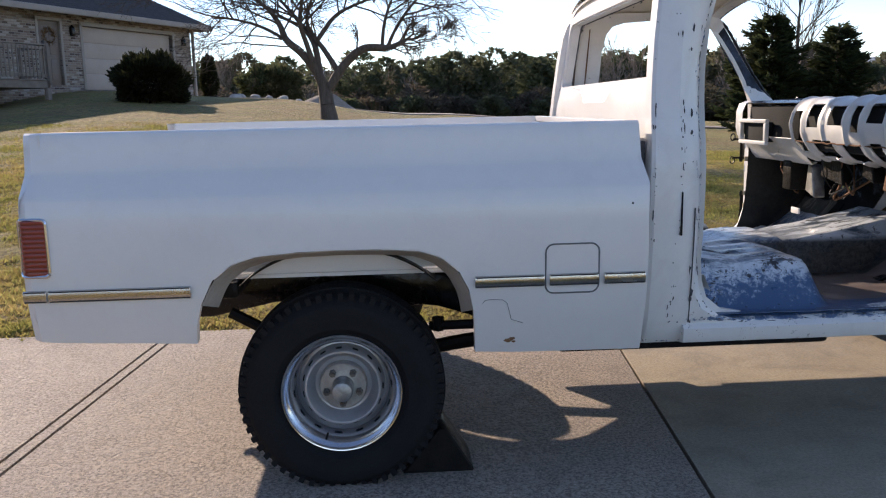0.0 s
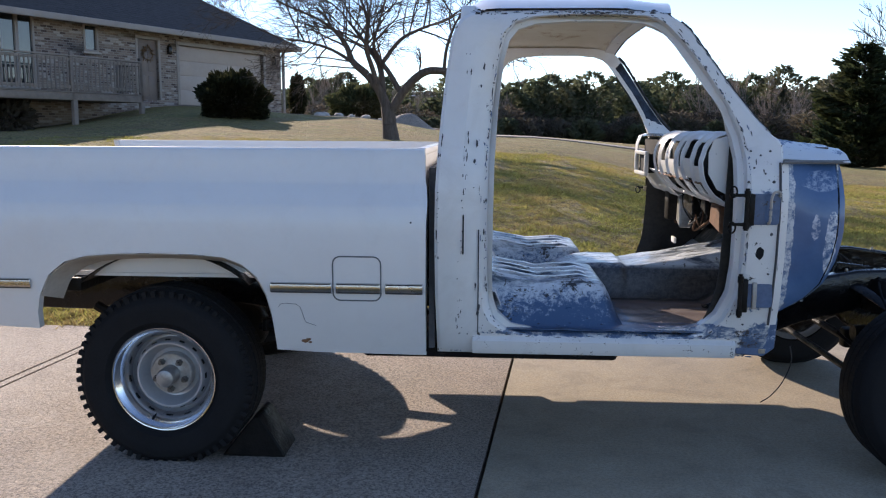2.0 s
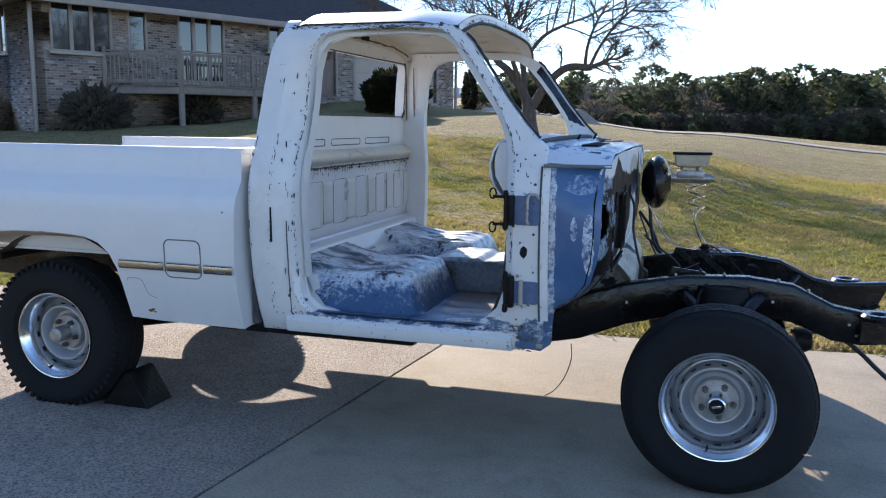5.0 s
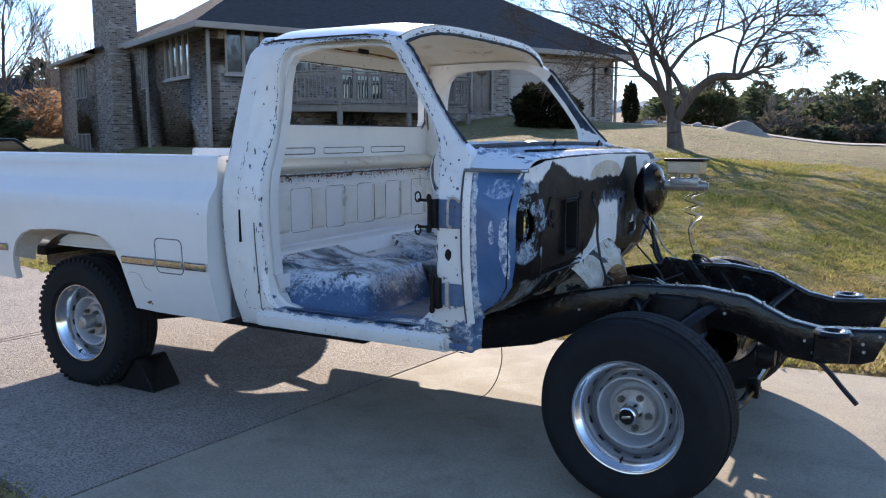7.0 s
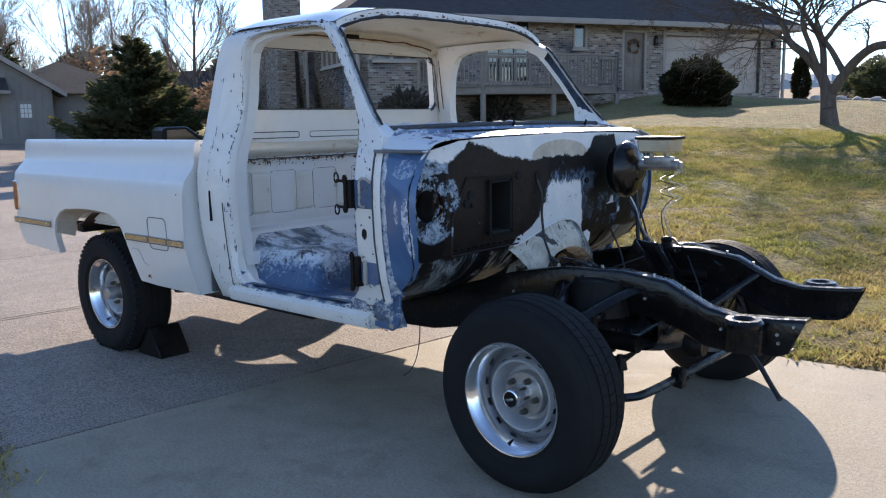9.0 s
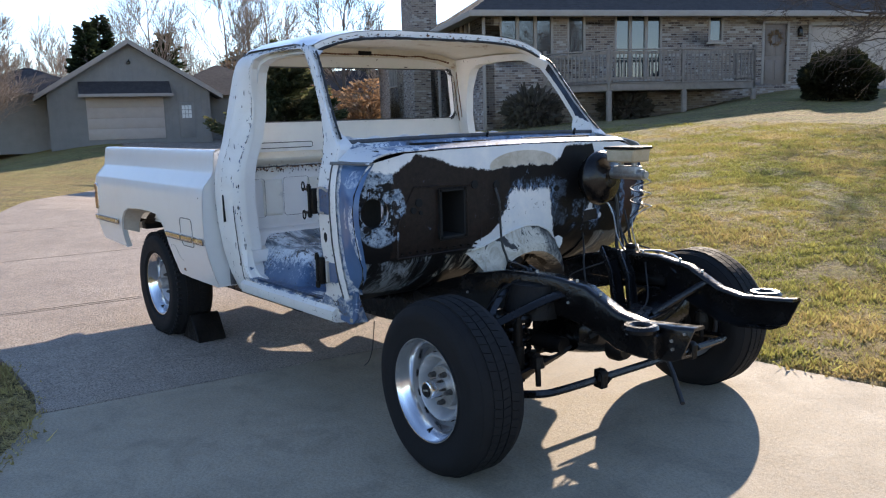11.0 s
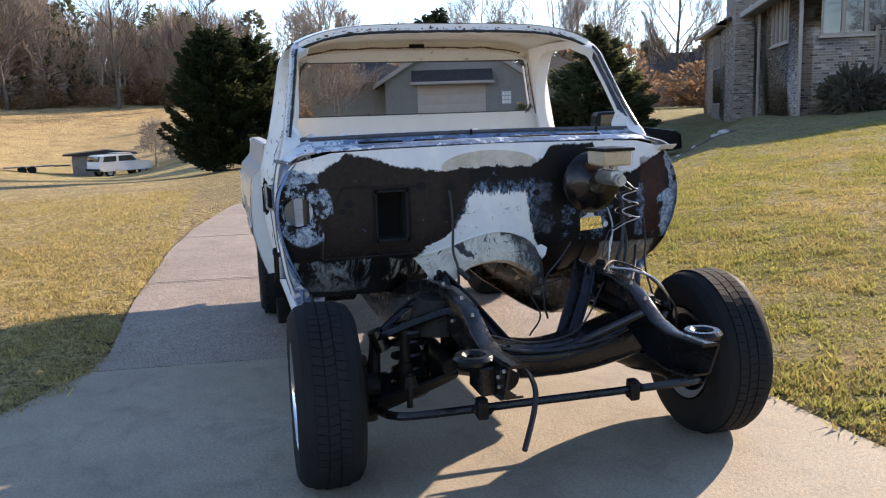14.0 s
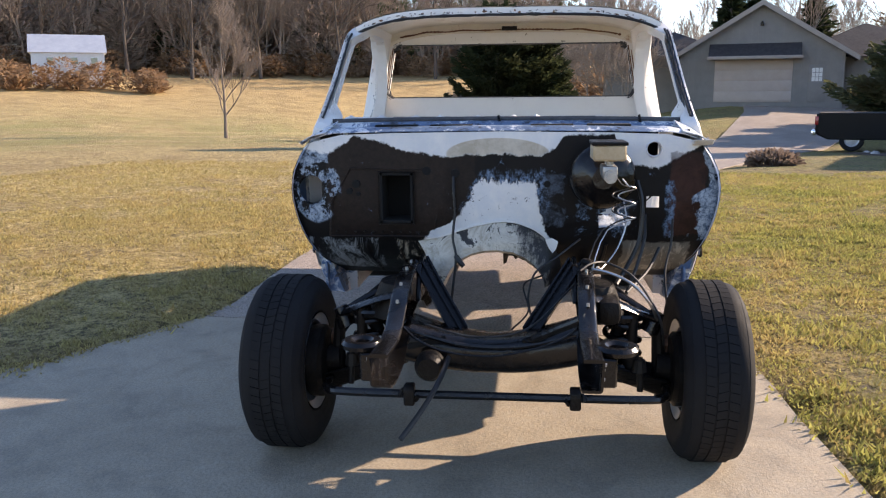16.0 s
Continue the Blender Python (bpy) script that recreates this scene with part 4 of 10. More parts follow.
ARCH = [(-0.486, 0.552), (-0.478, 0.62), (-0.458, 0.69), (-0.415, 0.772), (-0.35, 0.822), (-0.27, 0.846), (-0.15, 0.856), (0.0, 0.860), (0.15, 0.857), (0.26, 0.848), (0.33, 0.822), (0.385, 0.775), (0.418, 0.71), (0.432, 0.64), (0.437, 0.56), (0.44, 0.48)]
BED_R, BED_F = -1.02, 1.012


def bed_bottom(x):
    if x <= ARCH[0][0]:
        return lerp([(-1.02, 0.585), (-0.95, 0.575), (-0.486, 0.552)], x)
    if x >= ARCH[-1][0]:
        return lerp([(0.44, 0.480), (0.6, 0.472), (1.02, 0.468)], x)
    return lerp(ARCH, x)


def bed_edge(x, z):
    """Ends of the bed side: the rear is raked and rolled, the front has a notch at the shoulder."""
    if x == BED_R:
        return lerp([(0.58, -0.955), (0.66, -0.985), (0.735, -1.015), (0.99, -1.012), (1.04, -1.00), (1.12, -0.968), (1.25, -0.955)], z)
    return x + lerp([(0.46, 0.003), (1.0, 0.006), (1.06, 0.011), (1.10, 0.006), (1.14, -0.003), (1.25, -0.006)], z)


def bed_side_bm():
    bm = bmesh.new()
    xs = sorted(set([BED_R, BED_R + 0.012, BED_R + 0.04, -0.93, -0.85, -0.75, -0.65, -0.57, -0.50] + [a for a, _ in ARCH] + [-0.44, -0.385, -0.31, -0.21, -0.08, 0.08, 0.2, 0.3, 0.36, 0.403, 0.426, 0.5, 0.6, 0.7, 0.8, 0.9, 0.97, BED_F - 0.02, BED_F]))
    rows = [z for z, _ in BED_Y]
    cols = []
    for x in xs:
        b = bed_bottom(x)
        col = []
        for z0 in rows:
            z = max(z0, b)
            px = bed_edge(x, z) if x in (BED_R, BED_F) else x
            y = lerp(BED_Y, z)
            if x < -0.9:
                y += 0.045 * max(0.0, (-0.985 - px) / 0.035) ** 2 if px < -0.985 else 0.0
            col.append(bm.verts.new((px, y, z)))
        # flange under the edge
        lip = bm.verts.new((bed_edge(x, b) if x in (BED_R, BED_F) else x, lerp(BED_Y, b) + 0.035, b + 0.004))
        cols.append([lip] + col)
    for c0, c1 in zip(cols, cols[1:]):
        for k in range(len(c0) - 1):
            q = (c0[k], c1[k], c1[k + 1], c0[k + 1])
            if len({tuple(round(w, 5) for w in v.co) for v in q}) > 2:
                bm.faces.new(q)
    bmesh.ops.remove_doubles(bm, verts=bm.verts[:], dist=1e-5)
    # rail on top, inner wall, end caps
    grid(lambda u, v: ((-0.955 + u * (BED_F - 0.008 + 0.955)), lerp([(0, -0.030), (0.5, 0.03), (0.56, 0.035), (1, 0.045)], v), lerp([(0, 1.252), (0.5, 1.252), (0.56, 1.243), (1, 0.76)], v)), 12, 12, bm)
    extrude_poly([(-0.955, 0.585), (-0.955, 1.245), (-0.948, 1.245), (-0.948, 0.585)], "y", -0.05, 0.05, bm)
    grid(lambda u, v: (BED_F - 0.010 + bed_edge(BED_F, 0.47 + 0.775 * u) - BED_F, (lerp(BED_Y, 0.47 + 0.775 * u) + 0.004) * (1 - v) + 0.05 * v, 0.47 + 0.775 * u), 16, 3, bm, 0.004)
    bmesh.ops.recalc_face_normals(bm, faces=bm.faces[:])
    return bm


bed_near, bed_far = both("bed_side", bed_side_bm, M_BED, truck, "white painted bed side with a stepped shoulder", 28)


ARCH_X = [(k / 11, ARCH[2 + k][0]) for k in range(12)]
ARCH_Z = [(k / 11, ARCH[2 + k][1]) for k in range(12)]


def arch_liner():
    """Pale inner lip of the wheel opening."""
    return grid(lambda u, v: (lambda p: (p[0] - 0.03 * v * p[0] / 0.45, lerp(BED_Y, p[1]) + 0.012 + 0.10 * v, p[1] - 0.003 - 0.030 * v))((lerp(ARCH_X, u), lerp(ARCH_Z, u))), 30, 3, None, 0.003)


both("arch_lip", arch_liner, M_LIP, truck, "pale grey inner lip of the wheel opening")


def wheelhouse():
    def fn(u, v):
        a = math.pi * (0.22 + 0.56 * u)
        return (-0.02 - 0.44 * math.cos(a), -0.01 + 0.34 * v, 0.50 + 0.345 * math.sin(a))
    return grid(fn, 16, 2, None, 0.004)


both("wheelhouse", wheelhouse, M_GREASE, truck, "dirty black inner wheelhouse")


def trim_strip(x0, x1, z0, z1):
    def build():
        bm = bmesh.new()
        zc = (z0 + z1) / 2
        prof = [(z0, 0.0), (z0 + 0.004, -0.008), (z0 + 0.012, -0.0095), (zc, -0.0105), (z1 - 0.012, -0.0095), (z1 - 0.004, -0.008), (z1, 0.0)]
        return grid(lambda u, v: (x0 + (x1 - x0) * u, lerp(BED_Y, prof[int(round(v * 6))][0]) - 0.001 + prof[int(round(v * 6))][1], prof[int(round(v * 6))][0]), max(4, int((x1 - x0) / 0.06)), 6, bm)
    return build


def edge_strip(x0, x1, z):
    return lambda: grid(lambda u, v: (x0 + (x1 - x0) * u, lerp(BED_Y, z + (v - 0.5) * 0.0045) - 0.0095 - 0.003 * math.sin(math.pi * v), z + (v - 0.5) * 0.0045), 6, 3)


for sx0, sx1 in ((-1.008, -0.936), (-0.93, -0.484), (0.437, 0.667), (0.684, 0.849), (0.868, 1.007)):
    for src, flip in ((bed_near, False), (bed_far, True)):
        bm = trim_strip(sx0, sx1, 0.716, 0.757)()
        s = part("side_trim", mirror(bm) if flip else bm, M_BRIGHT, src, "bright metal side moulding with black edges")
        bm = edge_strip(sx0 + 0.003, sx1 - 0.003, 0.7525)()
        edge_strip_low = edge_strip(sx0 + 0.003, sx1 - 0.003, 0.7205)()
        join(bm, edge_strip_low)
        part("trim_edge", mirror(bm) if flip else bm, M_TRIMBLACK, src, "black line of the moulding")


def rounded_rect(x0, x1, z0, z1, r, n=5):
    pts = []
    for cx, cz, a0 in ((x1 - r, z1 - r, 0), (x0 + r, z1 - r, 90), (x0 + r, z0 + r, 180), (x1 - r, z0 + r, 270)):
        for k in range(n + 1):
            a = radians(a0 + 90 * k / n)
            pts.append((cx + r * math.cos(a), cz + r * math.sin(a)))
    return pts


def on_bed(pts, off):
    return [Vector((x, lerp(BED_Y, z) - off, z)) for x, z in pts]


def outline(pts, off, r, n=6):
    p = on_bed(pts, off)
    return tube(p + [p[0]], r, n)


part("fuel_door", outline(rounded_rect(0.672, 0.851, 0.690, 0.857, 0.028), 0.0005, 0.0030), M_PRIMER, bed_near, "seam of the square fuel filler door")
part("patch_line", tube(on_bed([(0.462, 0.66), (0.47, 0.672), (0.49, 0.675), (0.53, 0.672), (0.545, 0.66), (0.56, 0.60), (0.60, 0.585)], 0.001), 0.0010, 5), M_PRIMER, bed_near, "thin scratched line in the paint")
for k, (hx, hz, hr) in enumerate(((0.553, 0.522, 0.013), (0.566, 0.528, 0.010), (0.572, 0.516, 0.007), (0.543, 0.520, 0.006))):
    bm = bmesh.new()
    bmesh.ops.create_icosphere(bm, subdivisions=1, radius=hr, matrix=Matrix.Translation((hx, lerp(BED_Y, hz), hz)) @ Matrix.Diagonal((1.2, 0.16, 0.8, 1)))
    part("rust_hole", bm, M_RUST, bed_near, "small rusted-through spot")
part("paint_chip", rod((0.962, lerp(BED_Y, 0.985) - 0.001, 0.985), (0.962, lerp(BED_Y, 0.985) + 0.002, 0.985), 0.004, n=8), M_SEAM, bed_near)


def tail_light(flip):
    fr = bmesh.new()
    pts = rounded_rect(-1.012, -0.918, 0.803, 0.985, 0.014, 3)
    p = [Vector((x, lerp(BED_Y, z) - 0.004 + (0.045 * max(0.0, (-0.985 - x) / 0.035) ** 2 if x < -0.985 else 0), z)) for x, z in pts]
    tube(p + [p[0]], 0.006, 6, fr)
    frame_ob = part("tail_light", mirror(fr) if flip else fr, M_CHROME, bed_far if flip else bed_near, "chrome tail light bezel")
    lb = grid(lambda u, v: (-1.008 + 0.086 * u, lerp(BED_Y, 0.808 + 0.172 * v) - 0.006 + (0.045 * max(0.0, (0.023 - 0.086 * u) / 0.035) ** 2 if 0.086 * u < 0.023 else 0), 0.808 + 0.172 * v), 8, 4, None, 0.006)
    part("tail_lens", mirror(lb) if flip else lb, M_LENS, bed_far if flip else bed_near, "dark red ribbed tail light lens")


tail_light(False)
tail_light(True)

bed_floor = part("bed_floor", box(-0.95, 0.995, 0.06, 1.68, 0.735, 0.748), M_BED, truck, "ribbed white bed floor")
for k in range(8):
    y0 = 0.06 + k * 0.2025
    part("floor_rib", box(-0.95, 0.995, y0, y0 + 0.19, 0.748, 0.76, 0.004), M_BED, bed_floor)
bm = box(0.985, 1.0, -0.02, 2 * CY + 0.02, 0.70, 1.235, 0.004)
for k in range(9):
    box(0.978, 0.986, 0.1 + k * 0.175, 0.2 + k * 0.175, 0.8, 1.17, 0.003, bm)
box(0.965, 1.003, -0.02, 2 * CY + 0.02, 1.225, 1.252, 0.004, bm)
part("bed_front_panel", bm, M_BED, truck, "ribbed white front wall of the bed")
bm = box(-0.99, -0.95, 0.05, 2 * CY - 0.05, 0.62, 0.76, 0.006)
part("rear_sill", bm, M_BED, truck, "white sill across the rear of the bed")

# -- cab side frames with the open doorways --
CAB_Y = [(0.44, 0.035), (0.47, 0.028), (0.56, -0.010), (0.70, -0.045), (0.85, -0.066), (1.0, -0.073), (1.10, -0.070), (1.18, -0.055), (1.24, -0.035), (1.30, -0.016), (1.45, 0.016), (1.60, 0.044), (1.70, 0.062), (1.735, 0.074), (1.76, 0.092), (1.775, 0.112)]
CAB_OUT = [(1.052, 0.455), (1.046, 0.70), (1.044, 0.95), (1.046, 1.10), (1.052, 1.22), (1.062, 1.36), (1.078, 1.52), (1.098, 1.66), (1.116, 1.715), (1.138, 1.745), (1.18, 1.764), (1.25, 1.771), (1.60, 1.775), (1.82, 1.770), (1.90, 1.757), (1.945, 1.728), (1.985, 1.690), (2.06, 1.585), (2.14, 1.472), (2.22, 1.372), (2.27, 1.318), (2.305, 1.292), (2.318, 1.27), (2.318, 1.20), (2.315, 0.90), (2.315, 0.60), (2.310, 0.475), (2.22, 0.462), (2.17, 0.458), (1.60, 0.456)]
CAB_IN = [(1.262, 0.76), (1.263, 1.0), (1.266, 1.20), (1.278, 1.40), (1.296, 1.58), (1.318, 1.662), (1.35, 1.702), (1.42, 1.724), (1.55, 1.732), (1.72, 1.732), (1.82, 1.724), (1.865, 1.708), (1.895, 1.685), (1.95, 1.622), (2.03, 1.515), (2.10, 1.405), (2.145, 1.300), (2.16, 1.22), (2.163, 1.10), (2.163, 0.82), (2.155, 0.72), (2.12, 0.63), (2.06, 0.578), (1.98, 0.562), (1.70, 0.556), (1.42, 0.560), (1.34, 0.574), (1.285, 0.62), (1.267, 0.68)]


def star(poly, c, ang):
    """Where the ray from c at an angle leaves a polygon."""
    d = (math.cos(ang), math.sin(ang))
    best = None
    for (x0, z0), (x1, z1) in zip(poly, poly[1:] + poly[:1]):
        ex, ez = x1 - x0, z1 - z0
        den = d[0] * ez - d[1] * ex
        if abs(den) < 1e-9:
            continue
        t = ((x0 - c[0]) * ez - (z0 - c[1]) * ex) / den
        s = ((x0 - c[0]) * d[1] - (z0 - c[1]) * d[0]) / den
        if t > 0 and -1e-6 <= s <= 1 + 1e-6:
            best = t if best is None else max(best, t)
    return (c[0] + best * d[0], c[1] + best * d[1])


CAB_C = (1.70, 1.13)


def jamb(x, z):
    """How far the rear door jamb turns in behind the outer skin."""
    if x > 1.34:
        return 0.0
    return 0.085 * smooth01((x - 1.165) / 0.11) * smooth01((z - 0.54) / 0.24) * smooth01((1.76 - z) / 0.40)


def cab_point_early(x, z, off=0.0):
    return Vector((x, lerp(CAB_Y, z) - off + jamb(x, z), z))



def cab_side_bm():
    bm = bmesh.new()
    angs = sorted({round(math.atan2(z - CAB_C[1], x - CAB_C[0]), 4) for x, z in CAB_OUT + CAB_IN} | {round(-math.pi + k * 2 * math.pi / 120, 4) for k in range(120)})
    loops = []
    for a in angs:
        o, i = star(CAB_OUT, CAB_C, a), star(CAB_IN, CAB_C, a)
        ring = []
        # inner return, step lip, outer sheet in four stages, outer return
        slim = smooth01((i[0] - 1.86) / 0.06) * smooth01((i[1] - 1.30) / 0.10)
        deep = 0.095 - 0.060 * slim
        ring.append(Vector((i[0], lerp(CAB_Y, i[1]) + deep + 0.6 * jamb(i[0], i[1]), i[1])))
        ring.append(Vector((i[0], lerp(CAB_Y, i[1]) + 0.045, i[1])))
        f = min(0.5, 0.022 / max(0.03, math.hypot(o[0] - i[0], o[1] - i[1])))
        p = (i[0] + (o[0] - i[0]) * f, i[1] + (o[1] - i[1]) * f)
        ring.append(Vector((p[0], lerp(CAB_Y, p[1]) + 0.040, p[1])))
        ring.append(Vector((p[0] + (o[0] - i[0]) * 0.02, lerp(CAB_Y, p[1]) + 0.008, p[1] + (o[1] - i[1]) * 0.02)))
        for s in (0.30, 0.5, 0.75, 0.94):
            s = f + (1 - f) * s if s > 0.3 else f + 0.12 * (1 - f)
            p = (i[0] + (o[0] - i[0]) * s, i[1] + (o[1] - i[1]) * s)
            ring.append(Vector((p[0], lerp(CAB_Y, p[1]), p[1])))
        ring.append(Vector((o[0], lerp(CAB_Y, o[1]) + 0.008, o[1])))
        slim = smooth01((o[0] - 1.93) / 0.05) * smooth01((o[1] - 1.30) / 0.08)
        ring.append(Vector((o[0], lerp(CAB_Y, o[1]) + 0.075 - 0.052 * slim, o[1] - 0.005)))
        for v in ring[2:-1]:
            v.y += jamb(v.x, v.z)
        ring[1].y += 0.5 * jamb(ring[1].x, ring[1].z)
        loops.append([bm.verts.new(v) for v in ring])
    n = len(loops)
    for k in range(n):
        c0, c1 = loops[k], loops[(k + 1) % n]
        for j in range(len(c0)):
            jj = (j + 1) % len(c0)
            bm.faces.new((c0[j], c1[j], c1[jj], c0[jj]))
    bmesh.ops.recalc_face_normals(bm, faces=bm.faces[:])
    return bm


cab_near, cab_far = both("cab_side", cab_side_bm, M_CAB, truck, "chipped white cab side frame round an open doorway", 30)


def cab_point(x, z, off=0.0):
    return Vector((x, lerp(CAB_Y, z) - off + jamb(x, z), z))


# -- roof --
def roof_z(u, w):
    """Height of the roof skin: u from rear to front, w from side to side."""
    drop = 0.045 * smooth01((0.14 - u) / 0.14) ** 1.4 + 0.020 * smooth01((u - 0.72) / 0.28)
    return 1.866 - 0.010 * w * w - 0.078 * abs(w) ** 5 - drop


def roof_xy(u, w):
    return 1.118 + 0.835 * u - 0.035 * abs(w) ** 4 * (u > 0.5) * (u - 0.5) * 2 + 0.02 * abs(w) ** 4 * (u < 0.3), CY + w * (CY - 0.098)


part("roof", grid(lambda u, v: (*roof_xy(u, 2 * v - 1), roof_z(u, 2 * v - 1)), 18, 40), M_ROOF, truck, "white outer roof skin with rounded corners", 40)
part("roof_inner", grid(lambda u, v: (*roof_xy(u, (2 * v - 1) * 0.99), roof_z(u, 2 * v - 1) - 0.034), 18, 40), M_CREAM, truck, "cream roof lining with brown rust stains", 40)


def header(u0, u1, t0, t1):
    """A hollow beam under the roof skin between two stations."""
    def fn(u, v):
        w = (2 * u - 1) * 0.985
        k = int(round(v * 4)) % 4
        uu, tt = ((u0, t0), (u1, t0), (u1, t1), (u0, t1))[k]
        return (*roof_xy(uu, w), roof_z(uu, w) - tt)
    return grid(fn, 30, 4)


part("windscreen_header", header(0.925, 1.0, 0.004, 0.046), M_CAB, truck, "white beam above the windscreen opening with rust spots")
part("windscreen_gasket", tube([Vector((roof_xy(1.0, (2 * k / 40 - 1) * 0.97)[0] + 0.002, roof_xy(1.0, (2 * k / 40 - 1) * 0.97)[1], roof_z(1.0, (2 * k / 40 - 1) * 0.97) - 0.040 + 0.003 * noise.noise((k * 0.7, 3, 0)))) for k in range(41)], lambda f: 0.0075 + 0.004 * noise.noise((f * 31, 5, 0)), 6), M_WIRE, truck, "dark remains of the windscreen seal")
part("rear_header", header(0.02, 0.09, 0.034, 0.080), M_CREAM, truck, "cream beam above the rear window opening")
bm = bmesh.new()
for k in range(60):
    w = -0.82 + 1.64 * k / 59
    x, y = roof_xy(0.09, w)
    bmesh.ops.create_icosphere(bm, subdivisions=1, radius=0.008, matrix=Matrix.Translation((x + 0.002, y, roof_z(0.09, w) - 0.072 + 0.01 * noise.noise((y * 9, 0, 0)))) @ Matrix.Diagonal((0.3, 1.9 + noise.noise((y * 23, 1, 0)), 0.7 + 0.5 * noise.noise((y * 17, 2, 0)), 1)))
part("rust_line", bm, M_RUST, truck, "line of brown rust along the roof lining")
for s in (-1, 1):
    for off, zz in ((0.0, 1.38), (0.055, 1.40)):
        pts = [Vector((1.150 + off + 0.05 * (z - 1.3), CY + s * (CY - lerp(CAB_Y, z) - 0.108 - 0.35 * off), z)) for z in [zz + 0.036 * k for k in range(9)]]
        part("rust_streak", tube(pts, lambda f: 0.0032 + 0.0028 * noise.noise((f * 19, s + off * 40, 0)), 5), M_RUST, truck, "rust creeping along the rear pillar's seam")
part("dome_light_hole", box(1.186, 1.205, CY - 0.045, CY + 0.045, 1.782, 1.806, 0.004), M_DARKHOLE, truck, "empty black dome light recess")

# -- back wall of the cab --
BACK_OUT = rounded_rect(0.0, 2 * CY, 0.55, 1.80, 0.06, 4)
BACK_WIN = rounded_rect(0.10, 2 * CY - 0.10, 1.400, 1.705, 0.038, 5)


def back_x(z):
    return lerp([(0.5, 1.075), (1.1, 1.075), (1.25, 1.07), (1.30, 1.072), (1.39, 1.088), (1.7, 1.125), (1.8, 1.135)], z)


def back_half(y, z):
    """Narrow the wall towards the roof."""
    w = (y - CY) / CY
    return CY + w * (CY - lerp([(0.5, 0.05), (1.0, -0.03), (1.25, 0.02), (1.4, 0.04), (1.8, 0.125)], z))


def back_wall():
    bm = bmesh.new()
    c = (CY, 1.54)
    angs = sorted({round(math.atan2(z - c[1], y - c[0]), 4) for y, z in BACK_OUT + BACK_WIN} | {round(-math.pi + k * 2 * math.pi / 100, 4) for k in range(100)})
    loops = []
    for a in angs:
        o, i = star(BACK_OUT, c, a), star(BACK_WIN, c, a)
        ring = []
        for s in (0.0, 0.08, 0.1, 0.3, 0.5, 0.7, 0.9, 1.0):
            y, z = i[0] + (o[0] - i[0]) * s, i[1] + (o[1] - i[1]) * s
            ring.append(bm.verts.new((back_x(z) + (0.012 if s < 0.09 else 0.0), back_half(y, z), z)))
        for s in (1.0, 0.5, 0.05, 0.0):
            y, z = i[0] + (o[0] - i[0]) * s, i[1] + (o[1] - i[1]) * s
            ring.append(bm.verts.new((back_x(z) + 0.05, back_half(y, z), z)))
        loops.append(ring)
    n = len(loops)
    for k in range(n):
        c0, c1 = loops[k], loops[(k + 1) % n]
        for j in range(len(c0)):
            jj = (j + 1) % len(c0)
            bm.faces.new((c0[j], c1[j], c1[jj], c0[jj]))
    bmesh.ops.recalc_face_normals(bm, faces=bm.faces[:])
    return bm


cab_back = part("cab_back", back_wall(), M_CAB, truck, "white back wall of the cab round the rear window opening", 30)
rim_pts = [Vector((back_x(z) + 0.052, back_half(y, z), z)) for y, z in BACK_WIN]
part("rear_window_seal", tube(rim_pts + rim_pts[:1], lambda f: 0.0030 + 0.0035 * noise.noise((f * 60, 2, 0)), 5), M_SEAM, cab_back, "dark remains of the rear window seal")
# beads and pressed panels on the inside
for y in (0.16, 0.595, 1.03):
    part("pressed_slot", tube([Vector((1.1305, q[0], q[1])) for q in (lambda r: r + r[:1])(rounded_rect(y, y + 0.36, 1.252, 1.283, 0.010, 3))], 0.0024, 5), M_SEAM, cab_back, "dark outline of a pressed slot")
part("shelf_bead", grid(lambda u, v: (1.128 + 0.048 * math.sin(math.pi * min(1, v * 1.15)), 0.02 + 1.70 * u, 1.232 - 0.085 * v), 4, 10), M_CREAM, cab_back, "rolled bead across the back wall")
part("lower_panel", grid(lambda u, v: (1.139 - 0.015 * smooth01(min(abs(((0.02 + 1.70 * u - 0.30) % 0.285) - 0.09) - 0.085, 0.10 - abs(0.97 - (0.70 + 0.45 * v))) / -0.011 + 0.5), 0.02 + 1.70 * u, 0.70 + 0.45 * v), 280, 60), M_PANEL, cab_back, "cream lower back panel with pressed pockets and grey primer smears", 50)
part("panel_edge", tube([Vector((1.143, 0.03 + 1.68 * k / 60, 1.148 + 0.005 * noise.noise((k * 0.7, 4, 0)))) for k in range(61)], lambda f: 0.0035 + 0.004 * abs(noise.noise((f * 40, 0, 0))), 5), M_SEAM, cab_back, "rusty dark seam")
# Uneven dark lines draw the shade along each pocket's edge.
for k in range(6):
    y = 0.30 - 0.285 + k * 0.285 + 0.01
    loop = rounded_rect(y, y + 0.168, 0.862, 1.082, 0.02, 4)
    part("panel_groove", tube([Vector((1.1385, q[0], q[1])) for q in loop + loop[:1]], lambda f: 0.0004 + 0.0024 * max(0.0, noise.noise((f * 14 + 7 * k, 0, 0)) + 0.25), 5), M_SEAM, cab_back, "thin dark line painting the shade at a pressed pocket's edge")
part("rear_ledge", grid(lambda u, v: (lambda p: (p[0], 0.03 + 1.68 * u, p[1]))(((1.135, 0.81), (1.142, 0.80), (1.185, 0.795), (1.20, 0.785), (1.225, 0.715), (1.24, 0.705), (1.275, 0.70), (1.30, 0.64))[int(round(v * 7))]), 24, 7), M_CAB, cab_back, "stepped white ledge at the foot of the back wall")

